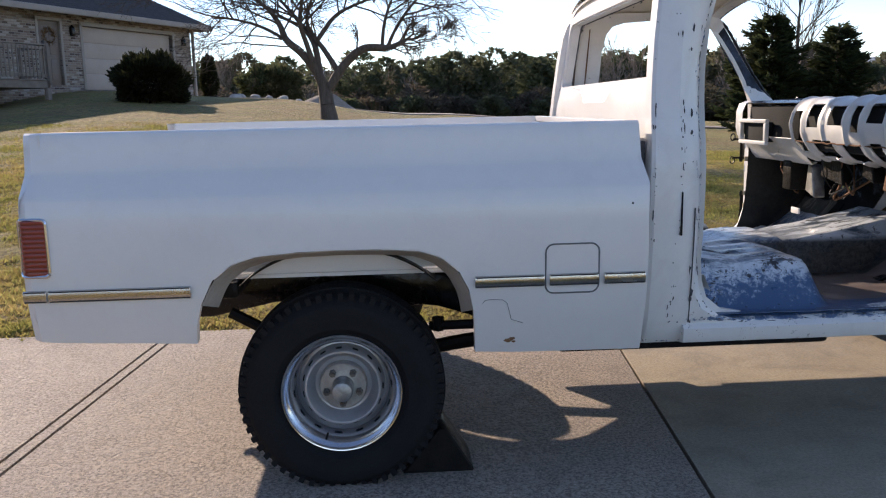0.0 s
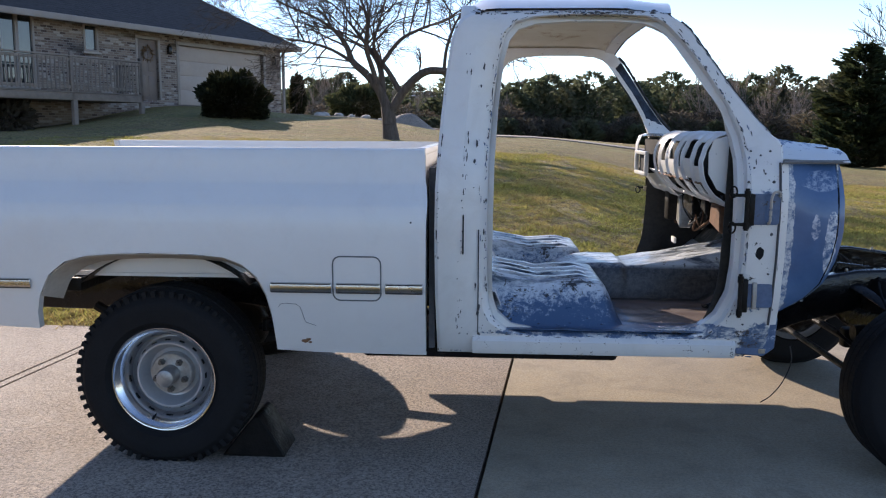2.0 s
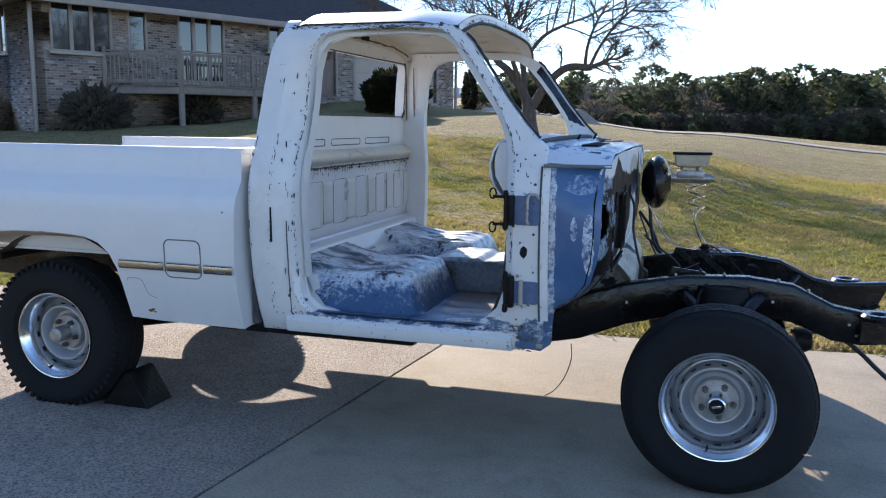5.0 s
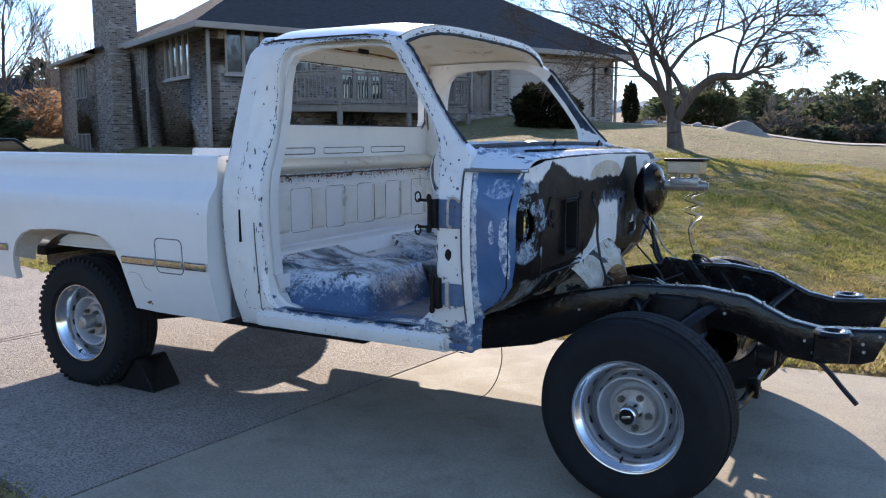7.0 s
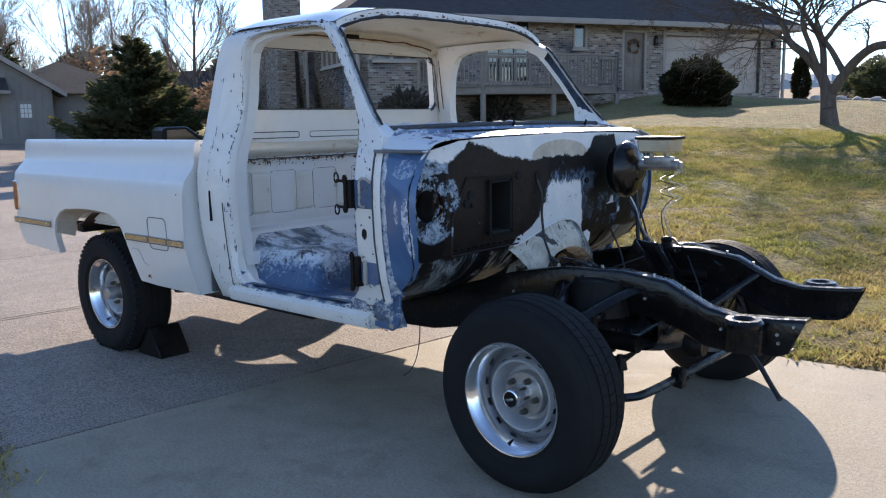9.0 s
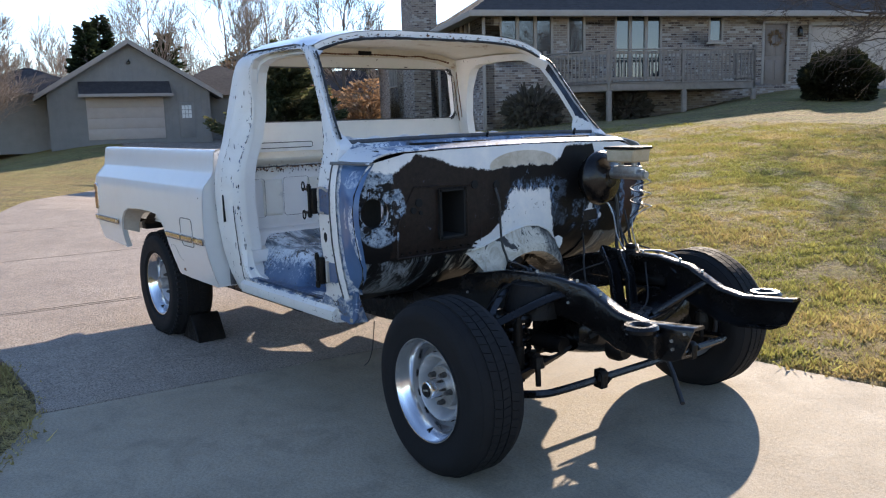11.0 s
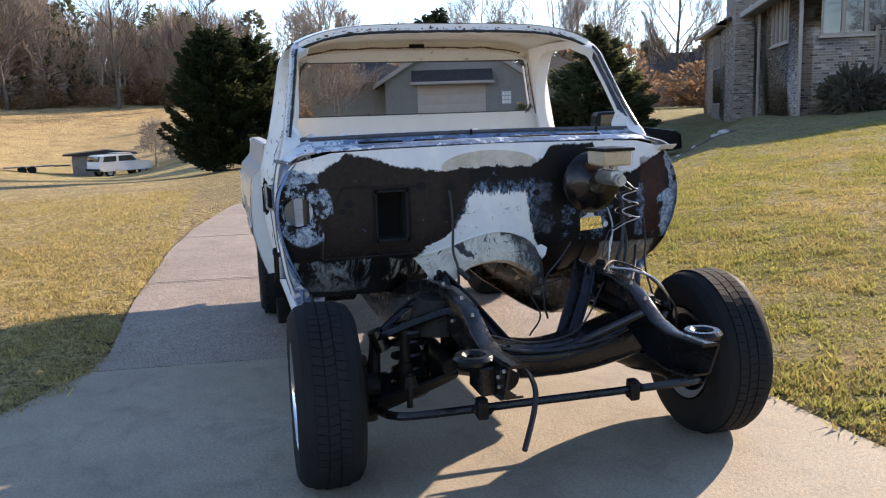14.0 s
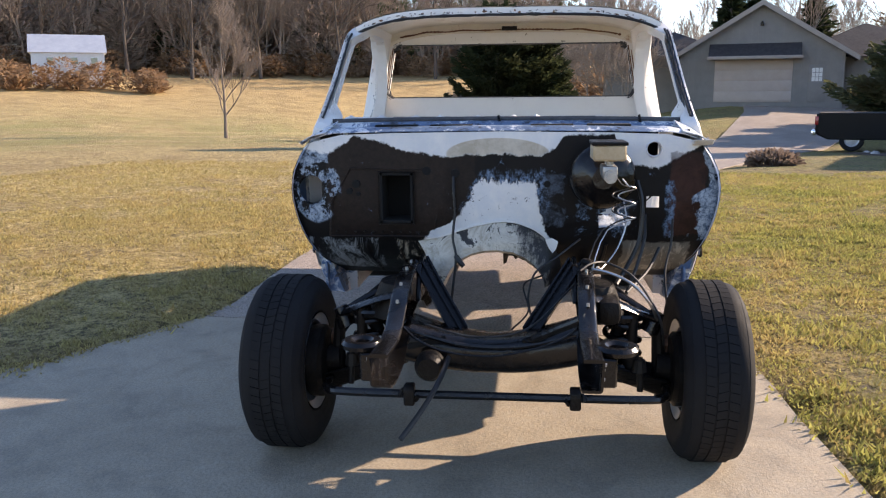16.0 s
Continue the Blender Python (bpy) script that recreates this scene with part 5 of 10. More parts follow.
# -- floor pan --
def floor_z(x, y):
    w = abs(y - CY)
    z = 0.548
    seat = smooth01((w - 0.20) / 0.06) * smooth01((0.845 - w) / 0.155)
    rise = smooth01((1.80 - x) / 0.10)
    top = lerp([(1.10, 0.80), (1.28, 0.755), (1.45, 0.725), (1.62, 0.735), (1.72, 0.715)], x) + 0.009 * (smooth01(1.8 * math.sin(w * 62) + 0.5) - 0.5) * smooth01((1.70 - x) / 0.1) * smooth01((x - 1.24) / 0.08)
    z += (top - z) * seat * rise
    mid = smooth01((0.235 - w) / 0.07)
    tun = lerp([(1.1, 0.78), (1.25, 0.70), (1.40, 0.655), (1.52, 0.645), (1.60, 0.685), (1.68, 0.711), (1.86, 0.717), (1.885, 0.698), (2.1, 0.73), (2.35, 0.78), (2.5, 0.82)], x)
    z += (tun - z) * mid
    back = smooth01((1.32 - x) / 0.12)
    z = max(z, 0.56 + 0.12 * back)
    toe = smooth01((x - 2.14) / 0.40)
    z = max(z, 0.548 + 0.20 * toe)
    return z + 0.004 * noise.noise((x * 14, y * 14, 0))


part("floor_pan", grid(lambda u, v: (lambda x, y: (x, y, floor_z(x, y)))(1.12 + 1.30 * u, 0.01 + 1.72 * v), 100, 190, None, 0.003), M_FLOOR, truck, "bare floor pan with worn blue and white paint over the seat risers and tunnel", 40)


def rocker():
    bm = extrude_poly([(0.035, 0.457), (-0.004, 0.463), (-0.012, 0.475), (-0.016, 0.515), (0.0, 0.528), (0.02, 0.545), (0.10, 0.556), (0.14, 0.556), (0.14, 0.46)], "x", 1.19, 2.19)
    return bm


both("rocker_panel", rocker, M_CAB, truck, "worn white rocker panel with blue scuffs")
both("sill_scuff", lambda: grid(lambda u, v: (1.30 + 0.80 * u, 0.012 + 0.075 * v, lerp([(0, 0.548), (0.3, 0.557), (1, 0.562)], v)), 12, 4), M_FLOOR, truck, "scuffed blue door sill")

# -- firewall, cheeks and cowl --
FRONT_X = [(0.55, 2.20), (0.60, 2.30), (0.64, 2.38), (0.70, 2.47), (0.76, 2.52), (0.85, 2.548), (0.95, 2.560), (1.30, 2.560)]
CHEEK_Y = [(0.555, 0.075), (0.60, 0.045), (0.70, -0.005), (0.80, -0.048), (0.88, -0.072), (0.95, -0.085), (1.01, -0.088), (1.08, -0.078), (1.15, -0.045), (1.19, -0.018), (1.21, 0.0)]


def firewall():
    left = [(y, z) for z, y in CHEEK_Y]
    right = [(2 * CY - y, z) for y, z in reversed(left)]
    top = [(0.06, 1.225), (0.16, 1.248), (0.4, 1.256), (CY, 1.262), (2 * CY - 0.4, 1.256), (2 * CY - 0.16, 1.248), (2 * CY - 0.06, 1.225)]
    hump = [(CY + 0.24 * math.cos(a), 0.625 + 0.215 * math.sin(a)) for a in [math.pi * k / 14 for k in range(15)]]
    hump = [(CY + 0.242, 0.555)] + hump + [(CY - 0.242, 0.555)]
    outer = left + top + right + hump
    holes = [
        [(0.012 + 0.062 * math.sin(k * math.pi / 12), 1.0 + 0.070 * math.cos(k * math.pi / 12)) for k in range(24)],
        [(0.335, 0.857), (0.335, 1.080), (0.482, 1.080), (0.482, 0.857)],
        [(1.305, 0.835), (1.30, 0.90), (1.405, 0.905), (1.42, 0.845)],
        [(1.505, 0.93), (1.505, 0.98), (1.56, 0.98), (1.56, 0.93)],
        [(1.53 + 0.030 * math.sin(k * math.pi / 8), 1.185 + 0.030 * math.cos(k * math.pi / 8)) for k in range(16)],
    ]
    bm = bmesh.new()
    edges = []
    for loop in [outer] + holes:
        vs = [bm.verts.new((0, y, z)) for y, z in loop]
        edges += [bm.edges.new((vs[k], vs[(k + 1) % len(vs)])) for k in range(len(vs))]
    bmesh.ops.triangle_fill(bm, use_beauty=True, edges=edges, normal=(1, 0, 0))
    for z in (0.60, 0.64, 0.70, 0.76, 0.85, 0.95, 1.05, 1.15):
        bmesh.ops.bisect_plane(bm, geom=bm.verts[:] + bm.edges[:] + bm.faces[:], plane_co=(0, 0, z), plane_no=(0, 0, 1))
    for y in (0.12, 0.25, 0.6, 0.75, CY, 1.0, 1.15, 1.5, 1.65):
        bmesh.ops.bisect_plane(bm, geom=bm.verts[:] + bm.edges[:] + bm.faces[:], plane_co=(0, y, 0), plane_no=(0, 1, 0))
    for v in bm.verts:
        w = abs(v.co.y - CY)
        v.co.x = lerp(FRONT_X, v.co.z) - 0.05 * smooth01((w - 0.72) / 0.25) + 0.015 * smooth01((0.36 - w) / 0.1)
    bmesh.ops.recalc_face_normals(bm, faces=bm.faces[:])
    bmesh.ops.solidify(bm, geom=bm.faces[:], thickness=0.006)
    return bm


wall_fire = part("firewall", firewall(), M_FIREWALL, truck, "bare firewall patched with white paint, brown grease and blue", 30)


def cheek():
    def fn(u, v):
        z = 0.612 + 0.60 * v
        x1 = max(2.345, lerp(FRONT_X, z) - 0.025)
        y1 = lerp(CHEEK_Y, z)
        y0 = lerp(CAB_Y, z) + 0.016
        f = smooth01(u * 1.3)
        return (2.322 + (x1 - 2.322) * u, y0 + (y1 - y0) * f + 0.014 * smooth01((u - 0.88) / 0.12), z)
    return grid(fn, 14, 20)


cheek_near, cheek_far = both("cheek_panel", cheek, M_CHEEK, truck, "rounded blue side panel ahead of the door pillar", 40)
both("cheek_flange", lambda: grid(lambda u, v: (2.302 + 0.034 * u, lerp(CAB_Y, 0.60 + 0.61 * v) - 0.004 + 0.012 * u, 0.60 + 0.61 * v), 3, 20), M_CAB, truck, "flaking white flange beside the blue panel")
both("cheek_seam", lambda: tube([cab_point_early(2.303, 0.60 + 0.61 * k / 24, 0.003) for k in range(25)], 0.0045, 5), M_SEAM, truck, "dark sealed seam down the pillar")
both("cheek_bead", lambda: tube([Vector((2.31 + 0.25 * k / 10, -0.062 + 0.045 * (k / 10), 1.213)) for k in range(11)], 0.008, 6), M_PRIMER, truck, "grey beaded edge above the blue panel")
both("pillar_foot", lambda: extrude_poly([(2.20, 0.475), (2.305, 0.468), (2.345, 0.50), (2.352, 0.62), (2.315, 0.64), (2.20, 0.56)], "y", 0.015, 0.03, None, 0.003), M_BLUE, truck, "blue bracket plate at the pillar foot")
# A block in concrete colour stands in for the bright ground behind a slot.
both("bracket_hole", lambda: box(2.285, 2.312, 0.0125, 0.02, 0.478, 0.498, 0.004), M_CONCRETE, truck, "concrete-coloured block standing for ground seen through a slot")


def cowl(u, v):
    y = 0.02 + (2 * CY - 0.04) * v
    w = abs(y - CY) / CY
    x = 2.245 + 0.32 * u + 0.02 * (1 - w * w) * (1 - u)
    z = lerp([(0, 1.292), (0.18, 1.285), (0.25, 1.262), (0.5, 1.272), (0.85, 1.272), (1.0, 1.255)], u) + 0.012 * (1 - w * w) - 0.03 * smooth01((w - 0.86) / 0.14) * smooth01(u * 2)
    return (x - 0.05 * smooth01((w - 0.8) / 0.2) * u, y, z)


part("cowl_top", grid(cowl, 16, 30, None, 0.004), M_COWL, truck, "blue and white cowl below the windscreen opening")
part("cowl_channel", tube(spline([(2.262, 0.03, 1.298), (2.275, 0.4, 1.305), (2.285, CY, 1.308), (2.275, 1.34, 1.305), (2.262, 1.71, 1.298)], 8), 0.011, 8), M_SEAM, truck, "dark sealer along the windscreen base")
for y0 in (0.30, 0.55, 1.0, 1.25):
    part("cowl_vent", box(2.40, 2.47, y0, y0 + 0.19, 1.270, 1.288, 0.004), M_DARKHOLE, truck, "black cowl intake slot")
part("cowl_horn", mirror(extrude_poly([(2.40, 1.205), (2.56, 1.222), (2.60, 1.226), (2.56, 1.200), (2.42, 1.195)], "y", -0.035, 0.05, None, 0.004)), M_CAB, truck, "bent white corner of the cowl")
both("cowl_shoulder", lambda: grid(lambda u, v: (2.30 + 0.26 * u, -0.03 + 0.12 * v, lerp([(0, 1.225), (0.4, 1.255), (1, 1.272)], v) - 0.012 * u + 0.028 * (1 - u) * v), 6, 6, None, 0.004), M_COWL, truck, "blue and white cowl shoulder with flaking paint")
# heater opening with depth, its inside painted black for shade
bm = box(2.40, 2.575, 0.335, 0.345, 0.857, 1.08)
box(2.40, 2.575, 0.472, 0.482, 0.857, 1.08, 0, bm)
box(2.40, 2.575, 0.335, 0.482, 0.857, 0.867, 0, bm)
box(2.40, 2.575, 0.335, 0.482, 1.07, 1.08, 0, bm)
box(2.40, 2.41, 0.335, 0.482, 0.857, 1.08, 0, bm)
part("heater_opening", bm, M_DARKHOLE, wall_fire, "rectangular heater opening lined in black for its inner shade")
part("opening_frame", tube([Vector((2.576, y, z)) for y, z in ((0.33, 0.852), (0.33, 1.085), (0.487, 1.085), (0.487, 0.852), (0.33, 0.852))], 0.004, 5), M_GREASE, wall_fire, "black rim")
for cy, cz, r in ((0.012, 1.0, 0.070), (1.53, 1.185, 0.033)):
    part("hole_rim", moved(lathe([(r * 0.88, 0.0), (r, -0.006), (r * 1.08, 0.0), (r * 0.88, 0.004)], 24), Matrix.Translation((lerp(FRONT_X, cz) + (0.004 if cy > 0.1 else -0.045), cy, cz)) @ pose(0, 0, 0, 0, 0, 90)), M_FIREWALL, wall_fire, "rolled rim of a hole")
for cy, cz, r in ((0.225, 1.03, 0.019), (0.195, 0.998, 0.015), (0.235, 0.985, 0.010), (0.545, 1.09, 0.020), (0.672, 1.08, 0.020), (1.076, 1.034, 0.015), (1.155, 1.05, 0.012)):
    x = lerp(FRONT_X, cz) + 0.015 * smooth01((0.36 - abs(cy - CY)) / 0.1)
    part("grommet_hole", rod((x - 0.004, cy, cz), (x + 0.0065, cy, cz), r, r * 0.96, 18), M_DARKHOLE, wall_fire, "small black hole in the firewall")
part("panel_step", tube([Vector((2.564, y, z)) for y, z in ((0.10, 0.795), (0.57, 0.795), (0.60, 0.95), (0.60, 1.09), (0.20, 1.10), (0.11, 0.95), (0.10, 0.795))], 0.0042, 5), M_FIREWALL, wall_fire, "raised seam of the heater panel")
for k in range(12):
    yk, zk = ((0.13 + 0.042 * k, 0.812) if k < 11 else (0.59, 1.02))
    part("panel_bolt", rod((2.553, yk, zk), (2.568, yk, zk), 0.0045, 0.004, 6), M_GREASE, wall_fire, "small dark bolt head")


HUMP_OUT = [(0.50, 0.770), (0.535, 0.777), (0.60, 0.788), (0.68, 0.815), (0.76, 0.842), (0.84, 0.859), (0.89, 0.863), (0.95, 0.856), (1.02, 0.828), (1.07, 0.79), (1.11, 0.745), (1.14, 0.69), (1.155, 0.60)]
HUMP_IN = [(0.615, 0.585), (0.630, 0.62), (0.655, 0.665), (0.690, 0.708), (0.745, 0.738), (0.80, 0.752), (0.86, 0.756), (0.93, 0.747), (0.985, 0.722), (1.025, 0.692), (1.055, 0.655), (1.068, 0.62), (1.072, 0.585)]


def tunnel():
    """The bell-shaped hump: it swells out of the firewall and turns back into the tunnel at its mouth."""
    def along(tab, u):
        f = u * (len(tab) - 1)
        k = min(int(f), len(tab) - 2)
        return tuple(a + (b - a) * (f - k) for a, b in zip(tab[k], tab[k + 1]))

    def fn(u, v):
        o, i = along(HUMP_OUT, u), along(HUMP_IN, u)
        w = min(1.0, v * 1.6)
        bend = math.sin(w * math.pi / 2)
        y, z = o[0] + (i[0] - o[0]) * w, o[1] + (i[1] - o[1]) * w ** 1.15
        x0 = lerp(FRONT_X, o[1]) + 0.019
        x = x0 + (2.628 - x0) * bend + 0.004 * noise.noise((u * 9, v * 5, 0))
        if v > 0.625:
            k = (v - 0.625) / 0.375
            x = 2.628 + 0.006 * math.sin(min(1, k * 4) * math.pi) - 0.22 * k ** 2
            z -= 0.012 * min(1, 3 * k) + 0.03 * k
        return (x, y, z)
    return grid(fn, 48, 24)


part("transmission_tunnel", tunnel(), M_HUMP, truck, "cream transmission tunnel hump with dark scuffs", 50)
part("tunnel_flange", tube(spline([(lerp(FRONT_X, z) + 0.021, y, z + 0.004) for y, z in HUMP_OUT[1:-2]], 4), 0.0045, 6), M_CAB, truck, "white flange round the tunnel")
part("flange_tab", moved(extrude_poly([(-0.03, 0.02), (0.0, 0.028), (0.028, 0.012), (0.02, -0.02), (0.004, -0.04), (-0.012, -0.02)], "x", -0.003, 0.003, None, 0.001), pose(2.566, 1.10, 0.765)), M_CAB, truck, "small white tab at the flange's end")

def torn_sheet():
    """Bent black sheet hanging from the far half of the tunnel mouth."""
    return grid(lambda u, v: (2.59 - 0.07 * v + 0.02 * noise.noise((u * 5, v * 4, 2)), 0.885 + 0.20 * u, 0.752 - 0.11 * u ** 1.6 - v * (0.035 + 0.05 * smooth01((0.12 - u) / 0.12) + 0.03 * noise.noise((u * 9, 1, 0)))), 18, 5, None, 0.004)


part("hanging_scrap", grid(lambda u, v: (2.59 - 0.04 * v, 0.775 + 0.095 * u, 0.752 - v * (0.022 + 0.012 * noise.noise((u * 11, 3, 0)))), 10, 3, None, 0.004), M_GREASE, truck, "short black scrap under the tunnel mouth", 60)


part("torn_sheet", torn_sheet(), M_GREASE, truck, "torn black sheet under the tunnel mouth", 60)
for w in (-0.62, -0.47, 0.47, 0.62):
    part("toe_rib", tube(spline([(2.52, CY + w, 0.765), (2.455, CY + w * 0.98, 0.69), (2.37, CY + w * 0.96, 0.635), (2.24, CY + w * 0.95, 0.575)], 5), 0.011, 6), M_FIREWALL, truck, "pressed rib down the toe board")

# -- dashboard remains --
DASH = [(2.25, 1.285), (2.18, 1.305), (2.13, 1.308), (2.095, 1.295), (2.078, 1.25), (2.075, 1.17), (2.09, 1.125), (2.13, 1.09), (2.16, 1.03), (2.19, 1.0), (2.21, 1.01)]


def dash(y0, y1, k0=0, k1=len(DASH)):
    pts = DASH[k0:k1]
    return grid(lambda u, v: (pts[int(round(v * (len(pts) - 1)))][0] + 0.006 * noise.noise((u * 6, v * 9, 0)), y0 + (y1 - y0) * u, pts[int(round(v * (len(pts) - 1)))][1]), 12, len(pts) - 1, None, 0.004)


BARREL = [Vector((x, z, 0)) for x, z in ((2.25, 1.290), (2.19, 1.312), (2.13, 1.308), (2.09, 1.280), (2.068, 1.235), (2.062, 1.185), (2.075, 1.130), (2.105, 1.085), (2.145, 1.052), (2.19, 1.032), (2.225, 1.030))]
DASH_HOLES = [(0.155, 0.245, 0.30, 0.50), (0.305, 0.415, 0.28, 0.45), (0.33, 0.40, 0.60, 0.80), (0.165, 0.235, 0.62, 0.76), (0.475, 0.530, 0.30, 0.52), (0.49, 0.62, 0.62, 0.82), (0.60, 0.715, 0.30, 0.47), (0.785, 0.895, 0.27, 0.50), (0.70, 0.86, 0.60, 0.80), (0.945, 1.015, 0.34, 0.74)]


def dash_shell():
    """The barrel-shaped shell with raised ribs; the openings are left out of the sheet."""
    line = spline(BARREL, 4)
    bm = bmesh.new()
    nu, nv = 84, len(line) - 1
    rows = []
    for i in range(nu + 1):
        y = 0.10 + 0.95 * i / nu
        lift = sum(0.011 * math.exp(-((y - r) / 0.011) ** 2) for r in (0.125, 0.275, 0.445, 0.565, 0.75, 0.92, 1.03))
        row = []
        for j, p in enumerate(line):
            out = Vector((p.x - 2.19, p.y - 1.17, 0)).normalized() * (lift + 0.003 * noise.noise((y * 11, j * 0.4, 0)))
            row.append(bm.verts.new((p.x + out.x, y, p.y + out.y)))
        rows.append(row)
    for i in range(nu):
        for j in range(nv):
            y, v = 0.10 + 0.95 * (i + 0.5) / nu, (j + 0.5) / nv + 0.02 * noise.noise((i * 0.3, j * 0.5, 5))
            if not any(a < y < b and c < v < d for a, b, c, d in DASH_HOLES):
                bm.faces.new((rows[i][j], rows[i + 1][j], rows[i + 1][j + 1], rows[i][j + 1]))
    for v in [v for v in bm.verts if not v.link_faces]:
        bm.verts.remove(v)
    bmesh.ops.recalc_face_normals(bm, faces=bm.faces[:])
    bmesh.ops.solidify(bm, geom=bm.faces[:], thickness=0.004)
    return bm


dash_ob = part("dashboard", dash_shell(), M_CAB, truck, "stripped white metal dashboard shell with ribs and open holes")
# A solid black box paints the shade seen through the shell's openings.
part("dash_shade_box", box(2.105, 2.235, 0.115, 1.03, 1.075, 1.275, 0.03), M_DARKHOLE, dash_ob, "black box painting the shade behind the dash shell")
part("dash_section", dash(1.62, 1.70), M_CAB, dash_ob)
part("dash_section", dash(1.05, 1.64, 6), M_CAB, dash_ob)
part("dash_top", dash(1.04, 1.70, 0, 4), M_BLACK, dash_ob, "black worn dash top")
bm = bmesh.new()
for y0, y1, z0, z1 in ((1.30, 1.62, 1.195, 1.215), (1.30, 1.62, 1.085, 1.105), (1.30, 1.325, 1.105, 1.195), (1.595, 1.62, 1.105, 1.195)):
    box(2.060, 2.082, y0, y1, z0, z1, 0.005, bm)
part("pod_frame", bm, M_CAB, dash_ob, "white square frame of the instrument pod")
# Black block in place of the pod opening's shade.
part("pod_opening", box(2.086, 2.16, 1.32, 1.60, 1.10, 1.20, 0.004), M_DARKHOLE, dash_ob, "black block standing for the pod's shaded opening")
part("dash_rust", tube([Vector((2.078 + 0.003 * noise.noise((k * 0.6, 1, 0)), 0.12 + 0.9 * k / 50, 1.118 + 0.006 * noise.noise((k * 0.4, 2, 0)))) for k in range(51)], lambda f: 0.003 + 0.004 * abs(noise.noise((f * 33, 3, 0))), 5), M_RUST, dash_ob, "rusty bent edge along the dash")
# Black block in place of the instrument cavity's shade.
part("instrument_cavity", box(2.11, 2.2, 1.05, 1.60, 1.12, 1.28, 0.01), M_DARKHOLE, dash_ob, "black block standing for the shaded instrument cavity")
part("dash_end", extrude_poly([(2.22, 1.29), (2.15, 1.305), (2.10, 1.29), (2.083, 1.24), (2.085, 1.16), (2.12, 1.10), (2.2, 1.06), (2.22, 1.1)], "y", 0.095, 0.102), M_CAB, dash_ob, "end plate of the dash")
both("kick_panel", lambda: grid(lambda u, v: (lambda x0: (x0 + (max(x0 + 0.02, lerp(FRONT_X, 0.565 + 0.70 * v) - 0.05) - x0) * u, 0.064 + 0.01 * math.sin(5 * u), 0.565 + 0.70 * v))(lerp([(0, 2.065), (0.10, 2.105), (0.25, 2.132), (0.5, 2.142), (1, 2.150)], v)), 10, 14, None, 0.004), M_KICK, truck, "mottled near-black inner kick panel")
for z in (0.72, 0.79, 0.98):
    part("trim_clip", box(2.128, 2.150, 2 * CY - 0.058, 2 * CY - 0.050, z, z + 0.026, 0.003), M_PLASTIC, truck, "small pale trim clip on the pillar")
part("loose_wire_tag", box(2.215, 2.225, 1.22, 1.30, 0.74, 0.77, 0.002, None), M_WHITE, truck, "white tag hanging under the dash")
rw = random.Random(21)
for k in range(14):
    y = 0.25 + 1.3 * rw.random()
    z = 1.08 - 0.06 * rw.random()
    x = 2.16 + 0.16 * rw.random()
    pts = [(x, y, z), (x + 0.05 * rw.random(), y + rw.uniform(-0.08, 0.08), z - 0.10), (x + 0.10 * rw.random(), y + rw.uniform(-0.14, 0.14), z - 0.16 - 0.06 * rw.random()), (x + 0.1, y + rw.uniform(-0.2, 0.2), z - 0.05)]
    part("loose_wire", tube(spline(pts, 6), 0.003 + 0.004 * rw.random(), 5), rw.choice((M_WIRE, M_WIRE, M_RUST, M_ALU)), truck, "loose wire hanging under the dash")
for y0, y1, z0, z1, mm in ((0.32, 0.50, 0.90, 1.02, M_RUST), (0.56, 0.66, 0.95, 1.08, M_GREASE), (0.80, 1.0, 0.92, 1.06, M_GREASE), (1.05, 1.14, 0.84, 1.0, M_ALU)):
    part("dash_bracket", extrude_poly([(y0, z0), (y1, z0 + 0.03), (y1 - 0.02, z1), (y0 + 0.03, z1 - 0.01)], "x", 2.20, 2.26, None, 0.006), mm, dash_ob, "rusty bracket under the dash")
part("pedal_bracket", box(2.18, 2.34, 1.25, 1.34, 0.86, 1.05, 0.01), M_GREASE, truck, "black pedal bracket")

# -- windscreen opening: blue channels down the pillars, wiper stubs --
PILLAR = [(1.950, 1.722), (1.985, 1.690), (2.06, 1.585), (2.14, 1.472), (2.22, 1.372), (2.275, 1.314)]


def channel(o0, o1, up):
    def build():
        def fn(u, v):
            f = u * (len(PILLAR) - 1)
            k = min(int(f), len(PILLAR) - 2)
            x = PILLAR[k][0] + (PILLAR[k + 1][0] - PILLAR[k][0]) * (f - k)
            z = PILLAR[k][1] + (PILLAR[k + 1][1] - PILLAR[k][1]) * (f - k)
            return (x + 0.81 * up, lerp(CAB_Y, z) + o0 + (o1 - o0) * v, z + 0.58 * up - 0.006 * math.sin(math.pi * v))
        return grid(fn, 20, 4)
    return build


chan_near, chan_far = both("windscreen_channel", channel(0.012, 0.028, 0.004), M_PILLARDARK, truck, "channel of the windscreen opening with black seal remains")
chan_near.data.materials[0] = M_CAB
in_near, in_far = both("pillar_inside", lambda: grid(lambda u, v: (lambda p: (p[0] - 0.01 - 0.075 * v, p[1] + 0.020, p[2] - 0.005 * v))((lambda f, k: (PILLAR[k][0] + (PILLAR[k + 1][0] - PILLAR[k][0]) * (f - k), lerp(CAB_Y, PILLAR[k][1] + (PILLAR[k + 1][1] - PILLAR[k][1]) * (f - k)) + 0.016, PILLAR[k][1] + (PILLAR[k + 1][1] - PILLAR[k][1]) * (f - k)))(u * 5, min(int(u * 5), 4))), 20, 3), M_PILLARDARK, truck, "inner face of the windscreen pillar")
in_near.data.materials[0] = M_CAB
